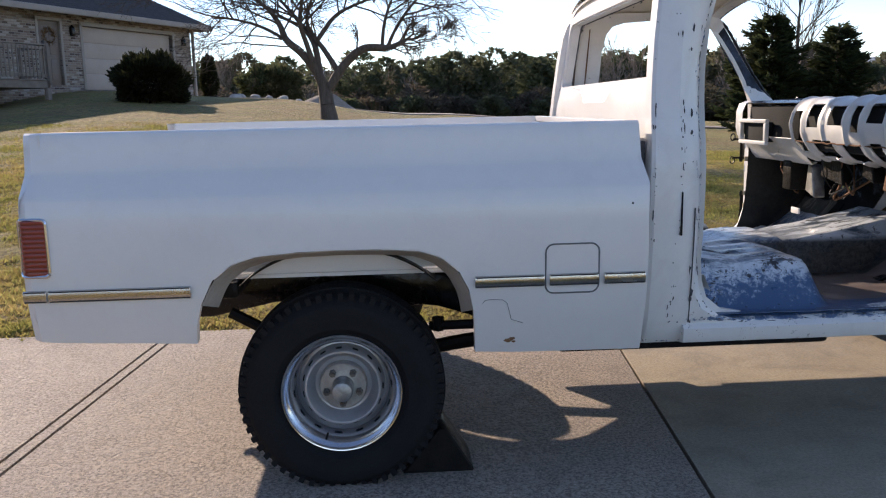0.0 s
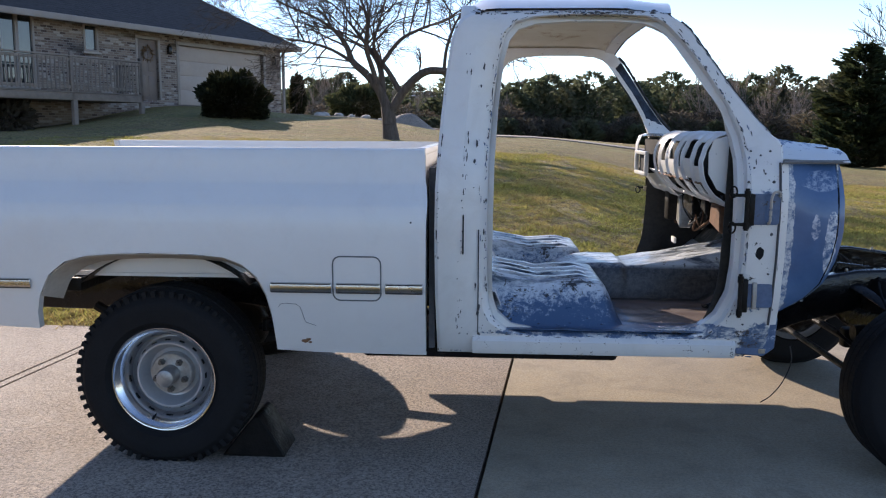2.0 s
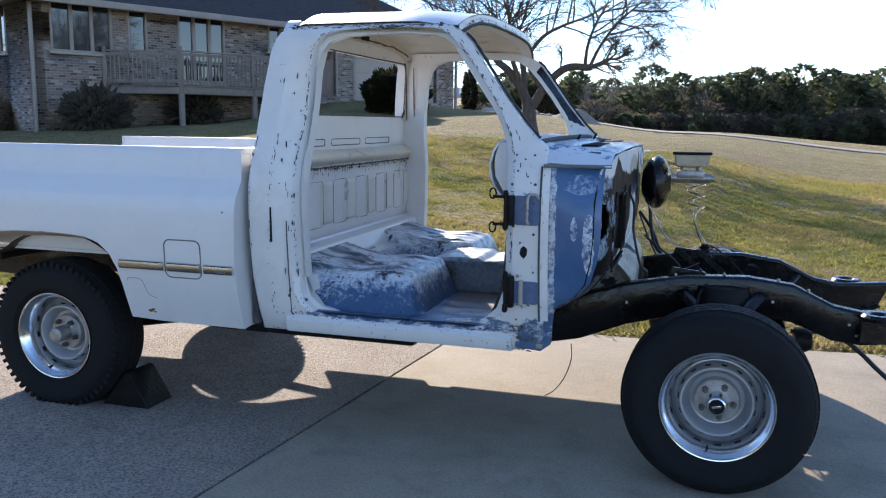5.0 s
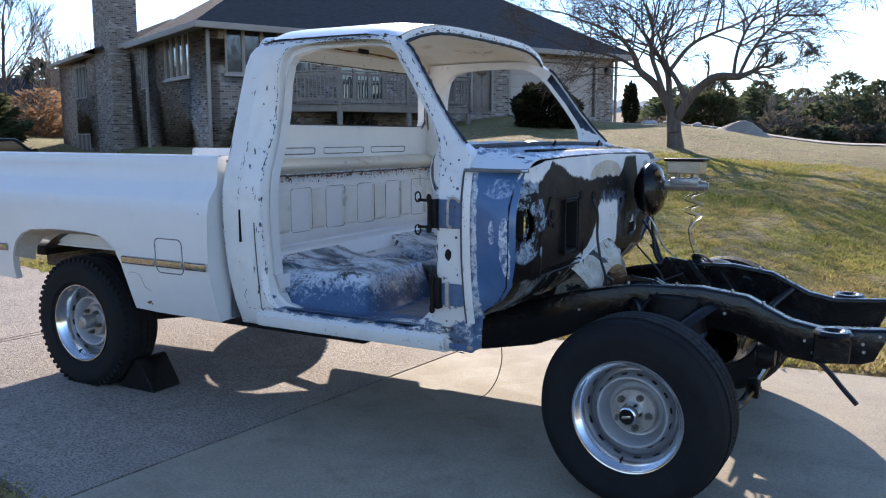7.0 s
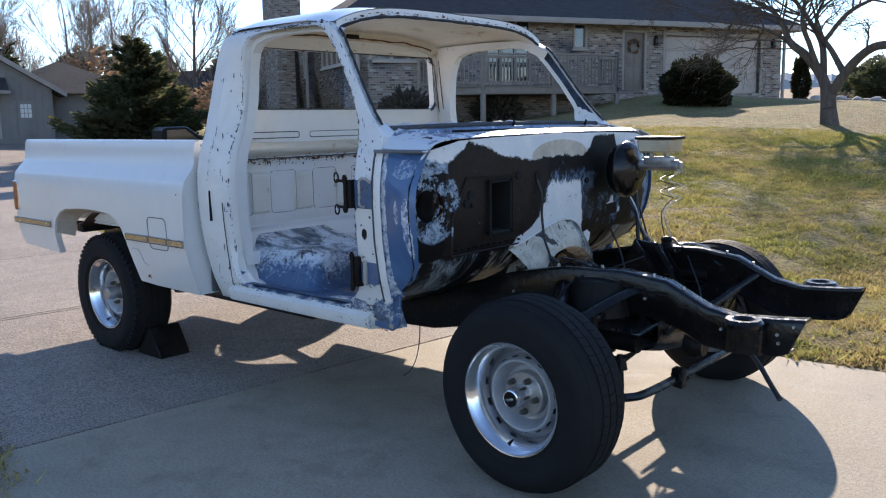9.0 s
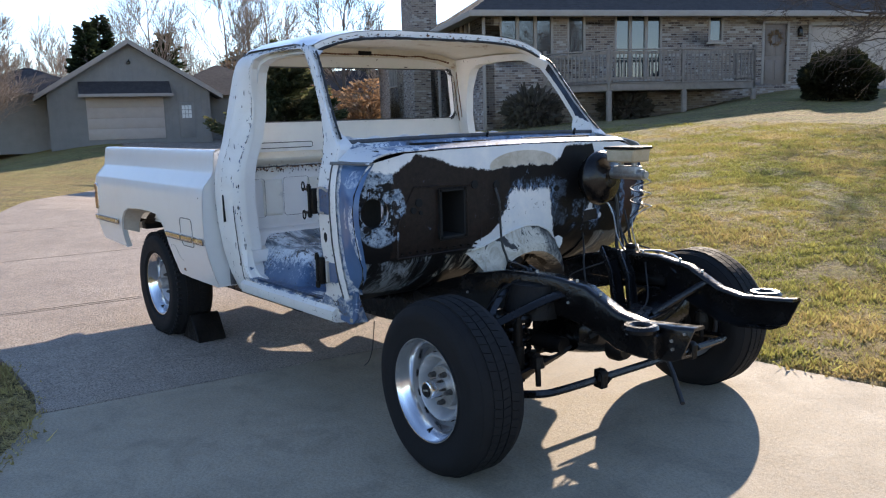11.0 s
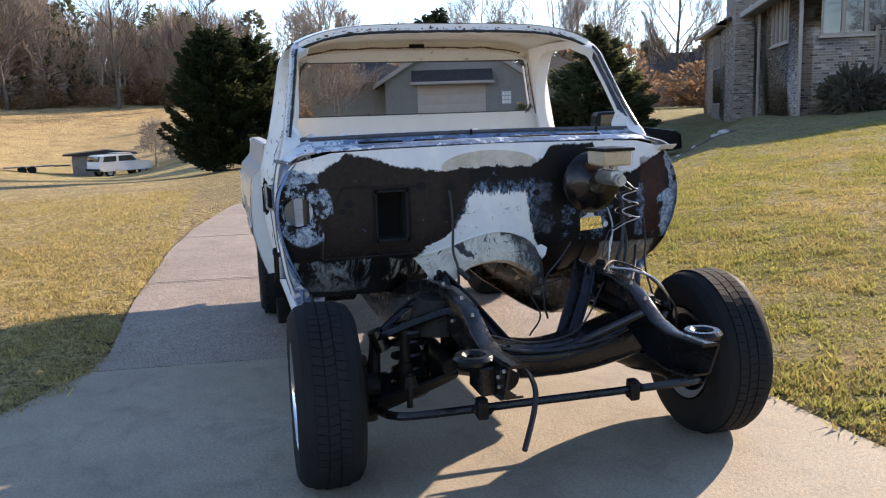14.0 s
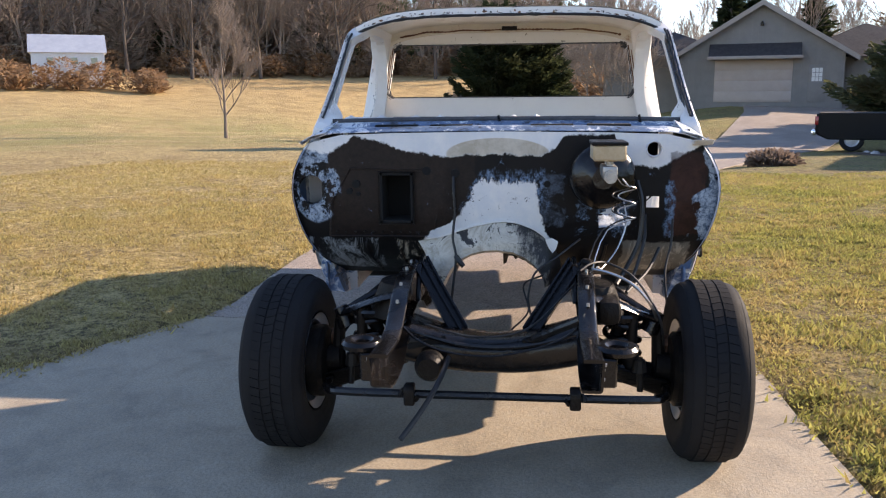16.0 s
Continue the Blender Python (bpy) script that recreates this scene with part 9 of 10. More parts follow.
conifer("spruce_tree", 7, -48.5, 14.2, 7.4, 3.2, "tall pointed spruce behind the neighbour's house", 6000, size=0.35)
conifer("spruce_tree", 8, -49.0, 18.4, 6.6, 3.6, "tall pointed spruce behind the neighbour's house", 5000, size=0.35)


def bush(name, seed, x, y, h, w, label, n=5000, mat=None, size=0.13):
    rg = random.Random(seed)
    t = empty(name, label, "bush", m=Matrix.Translation((x, y, land(x, y))))
    segs = []
    for k in range(9):
        a = k * 0.7
        segs.append(((0, 0, -0.05), (w * 0.3 * math.cos(a), w * 0.3 * math.sin(a), h * 0.75), 0.03, 0.01))
    ob = raw_mesh("stems", *sticks(segs, 5), M_BARK)
    ob.parent = t
    ph = [rg.uniform(0, 6.28) for _ in range(4)]

    def where(r):
        a, b = r.random() * 6.283, math.acos(1 - 1.72 * r.random())
        lump = 1 + 0.10 * math.sin(a * 5 + ph[0] + b * 3) + 0.10 * math.sin(b * 7 + ph[1] - a * 2)
        q = (0.55 + 0.45 * r.random() ** 0.4) * lump
        d = (math.sin(b) * math.cos(a), math.sin(b) * math.sin(a), math.cos(b))
        return (d[0] * q * w / 2, d[1] * q * w / 2, h * 0.42 + d[2] * q * h * 0.58), (d[0], d[1], d[2] + 0.2)
    ob = raw_mesh("foliage", *tufts(rg, n, where, size, 0.0, 0.5), mat or M_SHRUB)
    ob.parent = t
    return t


bush("round_bush", 1, -6.7, 22.5, 1.32, 2.0, "round clipped dark bush before the garage", 15000, size=0.11)
bush("round_bush", 2, -5.8, 41.8, 1.75, 3.1, "wide dark bush beyond the yard tree", 9000, mat=M_SPRUCE_SOFT, size=0.17)
hp = HOUSE @ Vector((18.5, -0.4, 0))
bush("upright_bush", 3, hp.x - 0.25, hp.y + 0.9, 1.75, 0.55, "narrow dark bush at the garage corner", 2500)
hp = HOUSE @ Vector((1.2, -1.2, 0))
bush("leafless_bush", 4, hp.x, hp.y, 1.1, 1.7, "scrubby brown bush at the house corner", 1100, mat=M_FAR_BRUSH, size=0.2)
hp = HOUSE @ Vector((4.6, -0.8, 0))
bush("leafless_bush", 5, hp.x, hp.y, 0.9, 1.5, "scrubby brown bush under the deck", 800, mat=M_FAR_BRUSH, size=0.2)

# ---- woods and far hills ----
def woods():
    rg = random.Random(77)
    kinds = []
    for s in range(7):
        segs = simple_bare(100 + s, 10.0, 0.13, 4, spread=0.30, up=0.6, twig=0.022)
        kinds.append(sticks(segs, 3))
    VV, FF, base = [], [], 0

    def add(kind, x, y, s, a):
        nonlocal base
        v, f = kinds[kind]
        c, sn = math.cos(a), math.sin(a)
        w = v * s
        w = np.stack([w[:, 0] * c - w[:, 1] * sn + x, w[:, 0] * sn + w[:, 1] * c + y, w[:, 2] + land(x, y)], 1)
        VV.append(w)
        FF.append(f + base)
        base += len(w)
    for k in range(300):
        a = radians(rg.uniform(178, 222))
        r = 130 + 48 * rg.random() ** 1.4
        add(rg.randint(0, 6), HUB[0] + r * math.cos(a), HUB[1] + r * math.sin(a), rg.uniform(1.25, 2.0) * (0.7 if a < radians(190) else 1.0), rg.random() * 6.28)
    for k in range(80):
        a = radians(rg.uniform(140, 180))
        r = rg.uniform(66, 120)
        add(rg.randint(0, 6), HUB[0] + r * math.cos(a), HUB[1] + r * math.sin(a), rg.uniform(0.5, 0.85), rg.random() * 6.28)
    for k in range(45):
        a = radians(rg.uniform(56, 104))
        r = rg.uniform(90, 106)
        add(rg.randint(0, 4), HUB[0] + r * math.cos(a), HUB[1] + r * math.sin(a), rg.uniform(0.4, 0.85), rg.random() * 6.28)
    ob = raw_mesh("bare_woods", np.concatenate(VV), np.concatenate(FF), M_BARK_WOODS)
    tagged(ob, "leafless brown woodland beyond the fields", "woods", kind="stuff")


woods()
for k, (az, r, h) in enumerate(((181, 121, 17), (186.5, 123, 20), (193, 124, 18), (198.5, 122, 19), (203, 121, 16), (207, 124, 21), (212, 123, 18))):
    place_bare("woodland_tree", 60 + k, HUB[0] + r * math.cos(radians(az)), HUB[1] + r * math.sin(radians(az)), h, 0.3, M_BARK, "tall dark bare tree at the edge of the woods", 4, 0.03)


def far_pines(name, spots, mat, label, n, size, flat=0.7):
    rg = random.Random(len(spots))
    VV, FF, base = [], [], 0
    for x, y, h, w in spots:
        z0 = land(x, y)
        ph = rg.uniform(0, 6.28)

        def where(r):
            f = r.random()
            a = r.random() * 6.283
            prof = math.sin(math.pi * min(1, 0.12 + f * 0.88)) ** 0.6
            rad = w / 2 * prof * (1 + 0.25 * math.sin(a * 3 + ph + f * 9)) * (0.4 + 0.6 * r.random() ** 0.5)
            c, s = math.cos(a), math.sin(a)
            return (x + rad * c, y + rad * s, z0 + h * (0.04 + 0.96 * f)), (c, s, 0.4)
        v, f = tufts(rg, n, where, size, 0.0, flat)
        VV.append(v)
        FF.append(f + base)
        base += len(v)
    ob = raw_mesh(name, np.concatenate(VV), np.concatenate(FF), mat)
    tagged(ob, label, "woods", kind="stuff")


rg = random.Random(5)


def ring_spots(n, a0, a1, r0, r1, h0, h1, w):
    out = []
    for _ in range(n):
        a, r = radians(rg.uniform(a0, a1)), rg.uniform(r0, r1)
        h = rg.uniform(h0, h1)
        out.append((HUB[0] + r * math.cos(a), HUB[1] + r * math.sin(a), h, h * w * rg.uniform(0.8, 1.25)))
    return out


far_pines("pine_belt", ring_spots(130, 50, 80, 100, 138, 6.2, 9.8, 0.66) + ring_spots(150, 78, 106, 94, 138, 5.2, 9.2, 0.66) + ring_spots(60, 60, 106, 86, 93, 1.6, 3.0, 1.0), M_PINE, "belt of dark green pines beyond the lawn", 1200, 0.45)
far_pines("brush_belt", ring_spots(210, 50, 106, 86, 100, 1.5, 4.0, 1.1), M_FAR_BRUSH, "grey-brown leafless brush along the field's edge", 700, 0.55, 0.10)
far_pines("wood_pines", ring_spots(34, 176, 216, 132, 160, 9, 16, 0.4) + ring_spots(12, 138, 178, 75, 125, 5, 7, 0.5), M_PINE, "scattered pines in the bare woods", 700, 0.7)
far_pines("russet_brush", ring_spots(170, 176, 222, 124, 140, 1.4, 4.0, 1.2) + ring_spots(16, 205, 215, 98, 103, 1.4, 3.4, 1.3) + ring_spots(60, 140, 180, 58, 76, 1.6, 3.2, 1.4), M_RUSSET, "russet undergrowth along the woods", 420, 0.40, 0.35)
far_pines("wood_thicket", ring_spots(230, 190, 224, 130, 176, 5.0, 15.0, 0.62) + ring_spots(60, 174, 191, 128, 170, 3.0, 7.0, 0.7), M_TWIGS, "grey-brown haze of twigs in the woods", 620, 1.0, 0.025)
far_pines("oak_leaves", ring_spots(5, 149, 156, 50, 58, 3.8, 5.2, 0.9), M_RUSSET, "small tree that keeps its brown leaves", 500, 0.22)


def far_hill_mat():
    n = Nodes("haze_tinted_hill")
    # Pale blue-grey: the distance haze is mixed into the hill colour.
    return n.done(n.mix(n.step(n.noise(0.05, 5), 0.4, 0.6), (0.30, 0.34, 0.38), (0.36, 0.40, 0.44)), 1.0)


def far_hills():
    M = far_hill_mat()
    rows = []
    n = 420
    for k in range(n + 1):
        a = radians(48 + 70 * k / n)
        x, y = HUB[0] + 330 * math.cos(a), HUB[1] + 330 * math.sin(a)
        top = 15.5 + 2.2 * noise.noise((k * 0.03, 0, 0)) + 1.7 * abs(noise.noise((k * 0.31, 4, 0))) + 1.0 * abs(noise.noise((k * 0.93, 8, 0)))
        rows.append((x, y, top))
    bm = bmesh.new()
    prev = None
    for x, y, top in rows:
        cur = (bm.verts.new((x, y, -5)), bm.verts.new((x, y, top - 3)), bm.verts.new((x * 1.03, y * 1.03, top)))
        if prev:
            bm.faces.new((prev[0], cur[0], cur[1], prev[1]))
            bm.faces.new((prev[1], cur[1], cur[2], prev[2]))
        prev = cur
    thing("backdrop", bm, M, "wooded ridge on the horizon with haze painted into its colour", "hills", kind="structure")


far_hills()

# ---- the neighbour's garage ----
NB = pose(-39.0, 8.6, 0, 0, 0, 76.0)
nb = empty("neighbour_garage", "grey sided garage with front gable and awning", "garage", m=NB)
NBZ = 0.78


def gable_wall():
    return extrude_poly([(0.0, NBZ - 0.6), (7.8, NBZ - 0.6), (7.8, NBZ + 2.35), (3.9, NBZ + 4.75), (0.0, NBZ + 2.35)], "y", 0.0, 0.25)


part("wall", gable_wall(), M_SIDING, nb, "grey vertical board siding gable")
for k in range(26):
    x = 0.15 + k * 0.3
    top = NBZ + 2.3 + 2.4 * (1 - abs(x - 3.9) / 3.9)
    if 1.6 < x < 5.4:
        part("batten", box(x - 0.02, x + 0.02, -0.025, 0.0, NBZ + 2.5, top), M_SIDING, nb)
    else:
        part("batten", box(x - 0.02, x + 0.02, -0.025, 0.0, NBZ - 0.4, top), M_SIDING, nb)
for sgn in (-1, 1):
    x_e = 3.9 + sgn * 4.5
    bm = extrude_poly([(x_e, NBZ + 2.0), (3.9, NBZ + 4.78), (3.9, NBZ + 4.95), (x_e, NBZ + 2.17)], "y", -0.45, 9.0)
    r = part("roof", bm, M_SHINGLE, nb, "dark shingle roof slope")
    part("fascia", extrude_poly([(x_e, NBZ + 1.95), (3.9, NBZ + 4.72), (3.9, NBZ + 4.98), (x_e, NBZ + 2.2)], "y", -0.52, -0.455), M_TRIM, r, "taupe barge board")
part("side_wing", box(7.8, 12.5, 1.5, 8.5, NBZ - 0.6, NBZ + 2.2), M_SIDING, nb, "lower grey wing")
part("wing_roof", hip_roof(5.0, 13.2, 1.0, 9.0, NBZ + 2.2, 0.46), M_SHINGLE, nb, "dark roof of the wing")
part("side_wing", box(-4.2, 0.0, 2.0, 8.5, NBZ - 0.6, NBZ + 2.4), M_SIDING, nb, "lower grey wing")
part("wing_roof", hip_roof(-4.8, 3.0, 1.5, 9.0, NBZ + 2.4, 0.40), M_SHINGLE, nb, "dark roof of the wing")
nd = part("garage_door", box(1.75, 5.45, -0.03, 0.02, NBZ, NBZ + 2.1), M_GARAGE, nb, "tan garage door")
for k in range(4):
    part("door_section", box(1.77, 5.43, -0.05, -0.028, NBZ + 0.02 + k * 0.525, NBZ + 0.52 + k * 0.525, 0.008), M_GARAGE, nd)
part("awning", extrude_poly([(-0.95, NBZ + 2.15), (-0.95, NBZ + 2.25), (-0.02, NBZ + 2.9), (-0.02, NBZ + 2.15)], "x", 1.45, 5.8), M_SHINGLE, nb, "dark shingled awning over the door")
part("awning_edge", box(1.4, 5.85, -1.02, -0.95, NBZ + 2.1, NBZ + 2.26, 0.01), M_TRIM, nb, "pale awning edge")
sd = part("door", box(6.2, 6.95, -0.03, 0.02, NBZ, NBZ + 1.8, 0.01), M_SIDING, nb, "grey side door with a small paned window")
part("pane", box(6.34, 6.82, -0.04, -0.031, NBZ + 1.0, NBZ + 1.65), M_WHITE, sd, "pale door window")
for k in range(1, 3):
    part("glazing_bar", box(6.34 + 0.16 * k - 0.012, 6.34 + 0.16 * k + 0.012, -0.048, -0.042, NBZ + 1.0, NBZ + 1.65), M_SIDING, sd)
    part("glazing_bar", box(6.34, 6.82, -0.048, -0.042, NBZ + 1.0 + 0.215 * k - 0.012, NBZ + 1.0 + 0.215 * k + 0.012), M_SIDING, sd)
part("gable_lamp", box(3.82, 3.98, -0.12, 0.0, NBZ + 3.75, NBZ + 3.9, 0.02, box(3.86, 3.94, -0.2, -0.1, NBZ + 3.85, NBZ + 3.98, 0.02)), M_BLACK, nb, "black gable flood lamp")

# ---- parked vehicles ----
M_CARBLACK = plain("black_car_paint", (0.003, 0.0035, 0.005), (0.005, 0.0055, 0.007), 2, 0.35, bscale=20, bump=0.02, coat=0.06, spec=0.15)
M_CARWHITE = plain("white_car_paint", (0.68, 0.68, 0.67), (0.74, 0.74, 0.73), 2, 0.3, bscale=20, bump=0.02, coat=0.6)
M_REDLIGHT = plain("red_tail_lens", (0.30, 0.012, 0.012), (0.36, 0.02, 0.02), 8, 0.2, coat=0.8)


def car(name, m, side, glass, W, wheels, mat, label, cat, extras=()):
    """A parked car from its side outline: body, glasshouse, wheels, lamps. It faces +x, its middle plane is y = 0."""
    t = empty(name, label, cat, m=m)
    body = bmesh.new()
    n = len(side)
    rings = []
    for w in (-1.0, -0.93, 0.0, 0.93, 1.0):
        inset = 0.03 if abs(w) == 1.0 else 0.0
        cx = sum(p[0] for p in side) / n
        cz = sum(p[1] for p in side) / n
        rings.append([body.verts.new((cx + (x - cx) * (1 - inset), w * W / 2, cz + (z - cz) * (1 - inset))) for x, z in side])
    for r0, r1 in zip(rings, rings[1:]):
        for k in range(n):
            body.faces.new((r0[k], r0[(k + 1) % n], r1[(k + 1) % n], r1[k]))
    body.faces.new(rings[0][::-1])
    body.faces.new(rings[-1])
    bmesh.ops.recalc_face_normals(body, faces=body.faces[:])
    b = part("body", body, mat, t, angle=30)
    for poly in glass:
        for s in (-1, 1):
            cz = [p[1] for p in poly]
            bm = extrude_poly(poly, "y", s * (W / 2 - 0.03), s * (W / 2 + 0.008))
            part("side_window", bm, M_GLASS, b, "dark side window")
    for x in wheels:
        for s in (-1, 1):
            wm = Matrix.Translation((x, s * (W / 2 - 0.09), 0.36)) @ pose(0, 0, 0, 0, 0, 0 if s < 0 else 180)
            wh = part("wheel", lathe([(0.0, -0.03), (0.05, -0.03), (0.07, -0.01), (0.18, 0.0), (0.215, -0.02), (0.225, 0.0), (0.225, 0.12)], 24), M_RIM, t, "silver wheel", m=wm)
            part("tyre", lathe([(0.215, -0.04), (0.26, -0.06), (0.335, -0.05), (0.36, -0.02), (0.36, 0.13), (0.33, 0.16), (0.215, 0.14)], 32), M_RUBBER, wh, "black tyre")
    for nm, bb, mm, lb in extras:
        part(nm, bb, mm, b, lb)
    return t


# The open bed is only a black slab painted as shaded depth.
px, py = -21.28, 12.73
pz = land(px, py)
car("black_pickup", pose(px, py, pz, 0, 0, 70), [(-2.62, 0.5), (-2.68, 0.62), (-2.66, 1.16), (-0.20, 1.18), (-0.16, 1.64), (-0.08, 1.74), (0.05, 1.77), (0.62, 1.77), (0.72, 1.73), (1.36, 1.22), (2.55, 1.06), (2.72, 0.92), (2.76, 0.45), (2.3, 0.36), (-2.3, 0.36)], [[(-0.02, 1.24), (0.02, 1.66), (0.60, 1.68), (1.14, 1.24)]], 1.86, (-1.62, 1.84), M_CARBLACK, "black pickup truck parked on the drive", "pickup truck",
    [("tail_light", box(-2.70, -2.60, -0.94, -0.84, 0.82, 1.08, 0.01), M_REDLIGHT, "red tail light"), ("tail_light", box(-2.70, -2.60, 0.84, 0.94, 0.82, 1.08, 0.01), M_REDLIGHT, "red tail light"), ("bumper", box(-2.80, -2.66, -0.9, 0.9, 0.48, 0.66, 0.03), M_CHROME, "chrome rear bumper"), ("bed_floor", box(-2.60, -0.26, -0.85, 0.85, 1.15, 1.185), M_DARKHOLE, "black slab standing for the shaded open bed")])
sx, sy = -64.0, -7.9
car("white_suv", pose(sx, sy, land(sx, sy) - 0.02, 0, 0, 128), [(-2.3, 0.5), (-2.34, 0.7), (-2.3, 1.12), (-2.12, 1.62), (-1.9, 1.70), (0.5, 1.70), (0.65, 1.66), (1.05, 1.16), (2.15, 1.06), (2.25, 0.95), (2.28, 0.5), (1.9, 0.42), (-2.0, 0.42)], [[(-2.0, 1.18), (-1.9, 1.58), (-0.9, 1.6), (-0.9, 1.18)], [(-0.7, 1.18), (-0.7, 1.6), (0.45, 1.6), (0.85, 1.18)]], 1.85, (-1.45, 1.4), M_CARWHITE, "old white sport utility wagon parked by the shed", "car",
    [("rear_window", box(-2.31, -2.16, -0.75, 0.75, 1.2, 1.58, 0.02), M_GLASS, "dark rear window"), ("bumper", box(-2.46, -2.3, -0.9, 0.9, 0.5, 0.66, 0.02), M_GREASE, "dark rear bumper"), ("roof_rack", box(-0.6, 0.5, -0.8, 0.8, 1.76, 1.80, 0.01), M_CARWHITE, "white roof rack")])


# ---- shed, trailer and far buildings ----
zx, zy = -67.6, -9.7
zz = land(zx, zy)
shed = empty("field_shed", "small grey wooden shed with a sloping roof", "shed", m=pose(zx, zy, zz, 0, 0, -82) @ Matrix.Scale(0.80, 4))
part("wall", box(-1.2, 2.8, -1.4, 1.4, -0.2, 2.05), M_DECK, shed, "weathered board walls")
part("roof", extrude_poly([(-3.4, 2.1), (3.6, 2.15), (3.6, 2.28), (-0.4, 2.62), (-3.4, 2.22)], "y", -1.9, 1.9), M_SHINGLE, shed, "dark low-pitched roof")
for y in (-1.6, 1.6):
    part("post", box(-3.1, -2.95, y - 0.07, y + 0.07, -0.2, 2.1), M_DECK, shed, "timber post")
tx, ty = -65.7, -14.6
trailer = empty("flat_trailer", "flat utility trailer parked on the grass", "trailer", m=pose(tx, ty, land(tx, ty), 0, 0, 105) @ Matrix.Scale(0.85, 4))
part("bed", box(-2.4, 1.8, -0.95, 0.95, 0.55, 0.66, 0.02), M_DECK, trailer, "grey plank bed")
part("tongue", box(1.8, 3.2, -0.06, 0.06, 0.48, 0.58), M_GREASE, trailer, "dark tow bar")
for x in (-0.9, -0.1):
    for y in (-1.0, 1.0):
        part("wheel", moved(lathe([(0.0, -0.05), (0.32, -0.08), (0.34, 0.0), (0.32, 0.12), (0.0, 0.1)], 20), Matrix.Translation((x, y, 0.34))), M_RUBBER, trailer, "black wheel")
barn = empty("white_barn", "low white barn with a pale metal roof", "barn", m=pose(-91.0, -54.5, 4.5, 0, 0, 119.6) @ Matrix.Scale(0.72, 4))
part("wall", box(-5.5, 5.5, -4, 4, -3.2, 2.6), M_WHITE, barn, "white board walls")
part("roof", extrude_poly([(-4.4, 2.5), (4.4, 2.5), (0, 5.6)], "x", -5.9, 5.9), M_METAL_ROOF, barn, "pale blue-grey metal roof")
for x in (-3.2, 0.4, 3.4):
    part("window", box(x, x + 1.0, 3.98, 4.03, 0.7, 1.7), M_GLASS, barn, "dark window")
    part("window", box(x, x + 1.0, -4.03, -3.98, 0.7, 1.7), M_GLASS, barn, "dark window")
fx, fy = -66.3, 45.1
far_house = empty("far_house", "brown brick house beyond the lawn", "house", m=pose(fx, fy, land(fx, fy), 0, 0, 60))
part("wall", box(-7, 7, -4, 4, -0.5, 2.7), M_BRICKWORK, far_house, "brown brick walls")
part("roof", hip_roof(-7.6, 7.6, -4.6, 4.6, 2.7, 0.5), M_SHINGLE, far_house, "dark hip roof")
part("chimney", box(2.0, 3.0, -0.5, 0.5, 3.5, 5.9), M_BRICKWORK, far_house, "brick chimney")
# Flat brown panes in place of glass keep the sky's reflection out.
for x in (-5, -1.5, 3):
    part("window", box(x, x + 1.4, -4.03, -3.98, 0.9, 2.1), M_DOOR, far_house, "window in flat brown paint that shows no sky reflection")


def pole(x, y, h, r, arm):
    bm = rod((0, 0, -0.3), (0, 0, h), r, r * 0.7, 10)
    t = thing("utility_pole", bm, M_BARK_PALE, "tall wooden utility pole", "pole", m=Matrix.Translation((x, y, land(x, y))))
    part("crossarm", box(-arm, arm, -0.06, 0.06, h - 0.7, h - 0.55, 0.01), M_BARK_PALE, t, "wooden crossarm")
    return t


pole(-20.1, 116, 10.5, 0.16, 1.1)
pole(-51.3, 25.4, 8.8, 0.13, 0.5)

# wires along the far lawn, from pole to pole
bm = bmesh.new()
for dz in (0.0, 0.6):
    tube([Vector((-20 + 16 * k, 116 + 0.4 * k, land(-20, 116) + 9.8 + dz + 2.2 * ((k - 4) / 4) ** 2 - 2.2)) for k in range(9)], 0.018, 4, bm)
thing("overhead_wires", bm, M_WIRE, "thin dark overhead wires beyond the lawn", "wires")

# the lane that crosses behind the lawn
def lane_z(x, y):
    return land(x, y) + 0.06


pts = spline([(-11.0, 33.0, 0), (-4.0, 36.5, 0), (6, 39, 0), (18, 39, 0), (32, 36, 0), (48, 30, 0), (70, 22, 0)], 10)
bm = bmesh.new()
prev = None
for k, p in enumerate(pts):
    d = (pts[min(k + 1, len(pts) - 1)] - pts[max(k - 1, 0)]).normalized()
    s = Vector((-d.y, d.x, 0)) * 2.6
    cur = [bm.verts.new((q.x, q.y, lane_z(q.x, q.y))) for q in (p - s, p, p + s)]
    if prev:
        for a, b in ((0, 1), (1, 2)):
            bm.faces.new((prev[a], prev[b], cur[b], cur[a]))
    prev = cur
bmesh.ops.recalc_face_normals(bm, faces=bm.faces[:])
bmesh.ops.solidify(bm, geom=bm.faces[:], thickness=0.05)
thing("lane", bm, M_CONCRETE_OLD, "pale concrete lane crossing behind the lawn", "road", kind="structure")

# gravel heap beside the lane
def heap(x, y, r, h):
    def fn(u, v):
        a, q = u * 2 * math.pi, v
        k = r * q * (1 + 0.14 * noise.noise((math.cos(a) * 1.4, math.sin(a) * 1.4, 3)))
        p = (x + 1.5 * k * math.cos(a), y + 0.8 * k * math.sin(a))
        up = h * (0.5 + 0.5 * math.cos(math.pi * q)) * (1 + 0.22 * noise.noise((p[0] * 1.8, p[1] * 1.8, 0)))
        return (*p, land(*p) + up + 0.03 * noise.noise((p[0] * 7, p[1] * 7, 1)) - 0.03 * q)
    return grid(fn, 40, 14)


thing("gravel_heap", heap(-2.2, 32.5, 0.9, 0.5), M_CONCRETE_OLD, "low heap of pale gravel beside the lane", "gravel", kind="stuff")

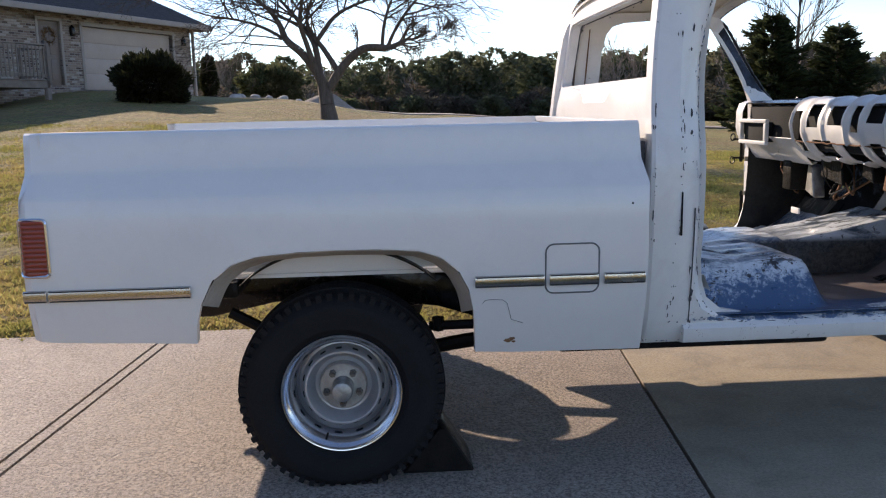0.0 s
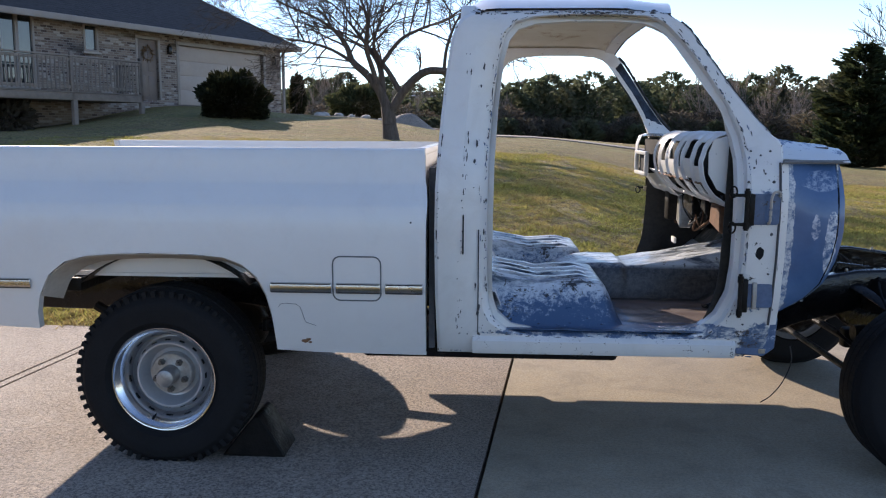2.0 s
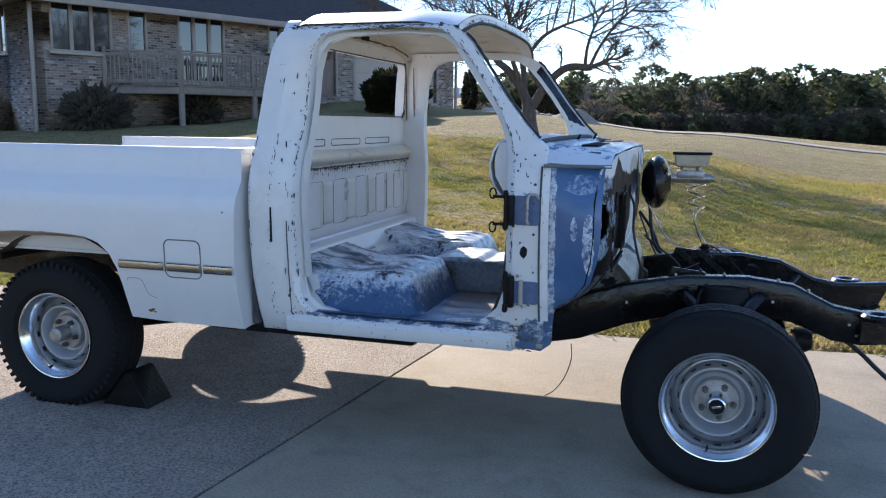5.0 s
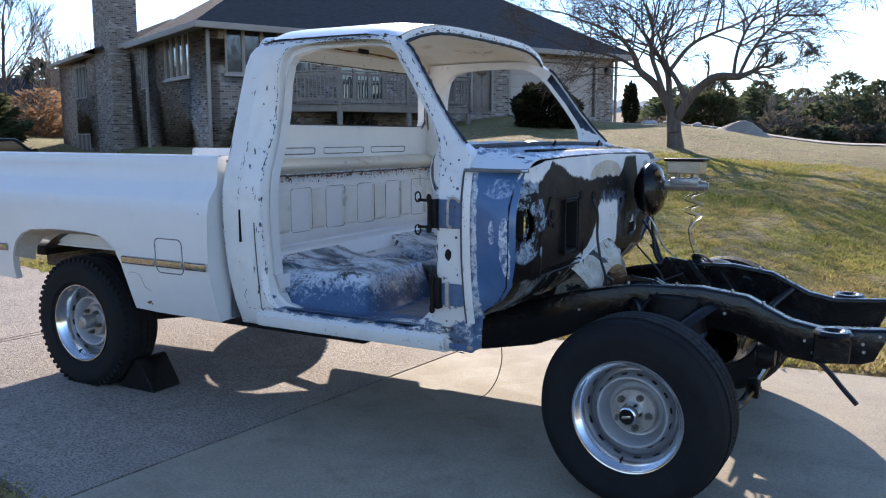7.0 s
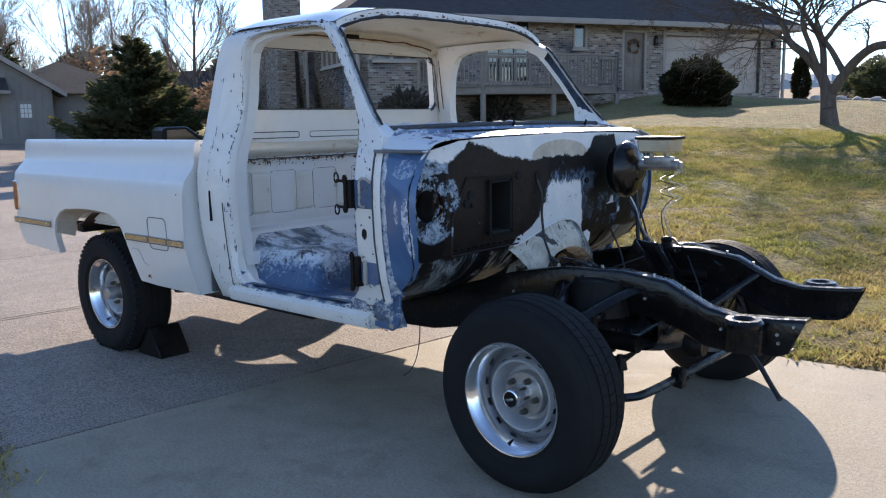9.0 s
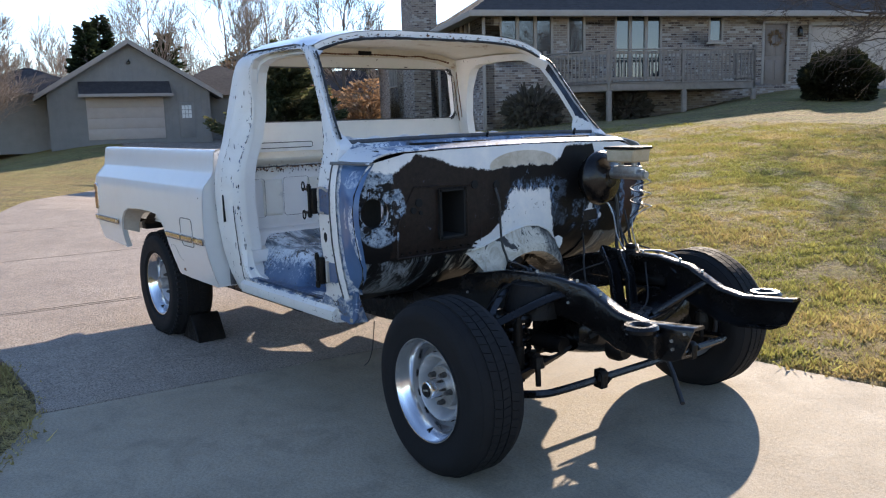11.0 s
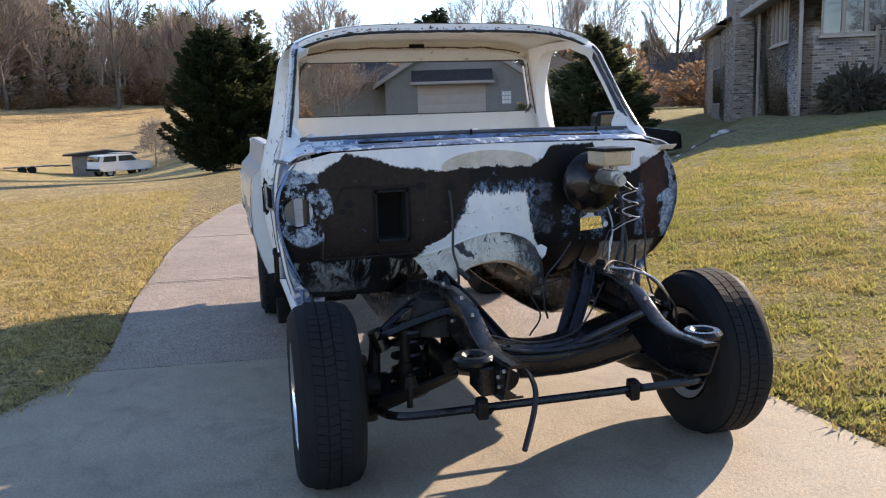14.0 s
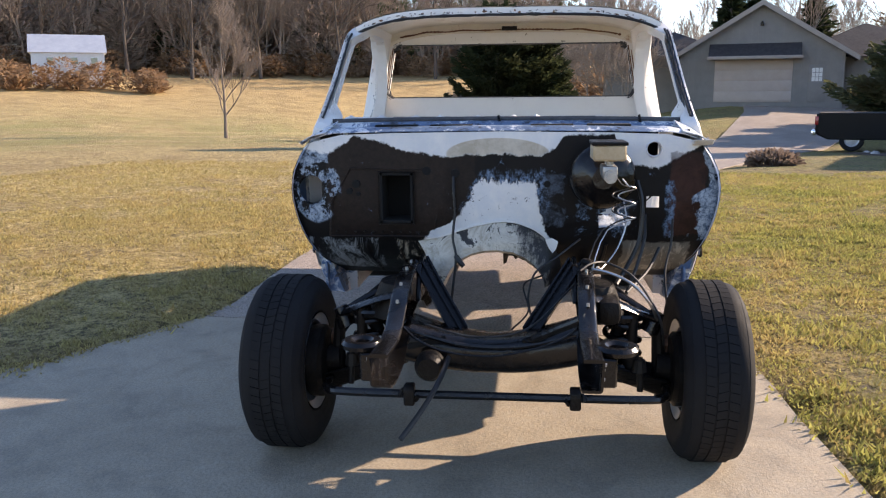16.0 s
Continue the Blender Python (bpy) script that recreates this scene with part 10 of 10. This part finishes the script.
# stone edging and rocks below the house
rk = random.Random(12)


def stone(x, y, s, name, label, mat, z=None):
    bm = bmesh.new()
    bmesh.ops.create_icosphere(bm, subdivisions=2, radius=s)
    ph = Vector((rk.uniform(0, 9), rk.uniform(0, 9), 0))
    for v in bm.verts:
        v.co *= 1 + 0.35 * noise.noise(v.co / s * 0.9 + ph)
        v.co.z *= 0.6
    return thing(name, bm, mat, label, "stone", "edging stones", m=Matrix.Translation((x, y, land(x, y) + s * 0.2)))


bm = grid(lambda u, v: (lambda x, y: (x, y, land(x, y) + 0.035 + 0.05 * noise.noise((x * 1.7, y * 1.7, 0)) - 0.10 * smooth01((math.hypot(2 * u - 1, 2 * v - 1) - 0.75) / 0.25)))(-16.9 + 4.4 * (2 * u - 1) - 0.28 * (2 * v - 1), 11.75 + 1.15 * (2 * u - 1) + 1.05 * (2 * v - 1)), 36, 14)
thing("mulch_bed", bm, M_MULCH, "dark mulch bed with leaves below the house", "mulch", kind="structure")
for k in range(26):
    f = k / 25
    p = Vector((-20.3, 11.2)).lerp(Vector((-13.5, 13.0)), f)
    stone(p.x + rk.uniform(-0.25, 0.25), p.y + rk.uniform(-0.5, 0.5), rk.uniform(0.06, 0.14), "edging_stone", "rough grey stone edging the bed below the house", M_ROCK)
for k in range(7):
    hp = HOUSE @ Vector((17.3 + 0.45 * k, -2.4 - 0.2 * k + rk.uniform(-0.3, 0.3), 0))
    stone(hp.x, hp.y, rk.uniform(0.13, 0.24), "edging_stone", "pale stone lying by the garage apron", M_ROCK)

# ---- grass ----
def ground_table(x0, x1, y0, y1, step):
    xs, ys = np.arange(x0, x1 + step, step), np.arange(y0, y1 + step, step)
    t = np.array([[land(x, y) for y in ys] for x in xs])
    return xs, ys, t


def heights(tab, x, y):
    xs, ys, t = tab
    st = xs[1] - xs[0]
    fx, fy = (x - xs[0]) / st, (y - ys[0]) / st
    i, j = np.clip(fx.astype(int), 0, len(xs) - 2), np.clip(fy.astype(int), 0, len(ys) - 2)
    u, v = fx - i, fy - j
    return t[i, j] * (1 - u) * (1 - v) + t[i + 1, j] * u * (1 - v) + t[i, j + 1] * (1 - u) * v + t[i + 1, j + 1] * u * v


def blades(name, n, x0, x1, y0, y1, centre, reach, tall, label, seed, mat):
    """Short dry blades, denser near the middle of the place."""
    rs = np.random.RandomState(seed)
    x, y = rs.uniform(x0, x1, n * 3), rs.uniform(y0, y1, n * 3)
    d = np.hypot(x - centre[0], y - centre[1])
    clump = np.sin(x * 5.3 + np.sin(y * 3.1) * 2) * np.sin(y * 6.1 + np.sin(x * 2.7) * 2)
    keep = rs.rand(len(x)) < np.clip((reach / np.maximum(d, 1)) ** 1.5, 0.02, 1) * (0.8 + 0.2 * clump)
    ex = np.linspace(x0 - 1, x1 + 1, 400)
    lo = np.interp(x, ex, [drive_edges(a)[0] for a in ex])
    hi = np.interp(x, ex, [drive_edges(a)[1] for a in ex])
    edge = 0.05 * np.sin(x * 9) + 0.03 * np.sin(x * 23)
    keep &= (y < lo - 0.01 + edge * 0.6) | (y > hi + 0.01 + edge * 0.6)
    x, y, d = x[keep][:n], y[keep][:n], d[keep][:n]
    # half of the blades gather into tufts
    pick = np.nonzero(rs.rand(len(x)) < 0.3)[0]
    heads = rs.choice(len(x), max(1, len(x) // 26))
    to = heads[rs.randint(0, len(heads), len(pick))]
    far = 0.05 * (1 + 0.06 * d[to])
    x[pick], y[pick] = x[to] + rs.normal(0, 1, len(pick)) * far, y[to] + rs.normal(0, 1, len(pick)) * far
    grown = np.ones(len(x))
    grown[pick] = 1.25
    z = heights(ground_table(x0, x1, y0, y1, 0.5), x, y) - 0.003
    n = len(x)
    tuft = np.sin(x * 9.7 + 2 * np.sin(y * 4.3)) * np.sin(y * 8.9 + 2 * np.sin(x * 5.1)) + 0.6 * np.sin(x * 23 + y * 7) * np.sin(y * 19 - x * 5)
    hollow = np.sin(x * 2.9 + 1.7 * np.sin(y * 2.3)) * np.sin(y * 3.7 + 1.9 * np.sin(x * 1.9))
    tuft = tuft + 0.9 * np.clip(hollow, -0.7, 0.9)
    h = tall * rs.uniform(0.4, 1.3, n) * (1 + 0.02 * d) * (0.9 + 0.75 * np.clip(tuft, -0.4, 0.9)) * grown
    w = 0.0042 * (1 + 0.14 * d)
    a = rs.uniform(0, 6.283, n)
    lean = rs.uniform(0.2, 1.3, n) * h
    la = rs.uniform(0, 6.283, n)
    c, s = np.cos(a) * w, np.sin(a) * w
    v = np.stack([np.stack([x - c, y - s, z], 1), np.stack([x + c, y + s, z], 1), np.stack([x + np.cos(la) * lean, y + np.sin(la) * lean, z + h], 1)], 1)
    ob = raw_mesh(name, v.reshape(-1, 3), np.arange(3 * n).reshape(n, 3), mat)
    tagged(ob, label, "grass", kind="stuff")


blades("lawn_grass", 800000, -9.0, 14.0, 2.0, 16.0, (3.4, 3.2), 5.5, 0.021, "short straw-coloured and green winter grass", 1, M_GRASS)
blades("lawn_grass_edge", 200000, -14.0, 3.0, -9.0, -0.9, (0.5, -2.0), 3.6, 0.021, "short dry grass beside the drive", 2, M_GRASS_DRY)

bush("juniper_shrub", 12, -11.6, 5.95, 0.26, 0.95, "low dark juniper beside the neighbour's drive", 1500, mat=M_BRUSH, size=0.09)
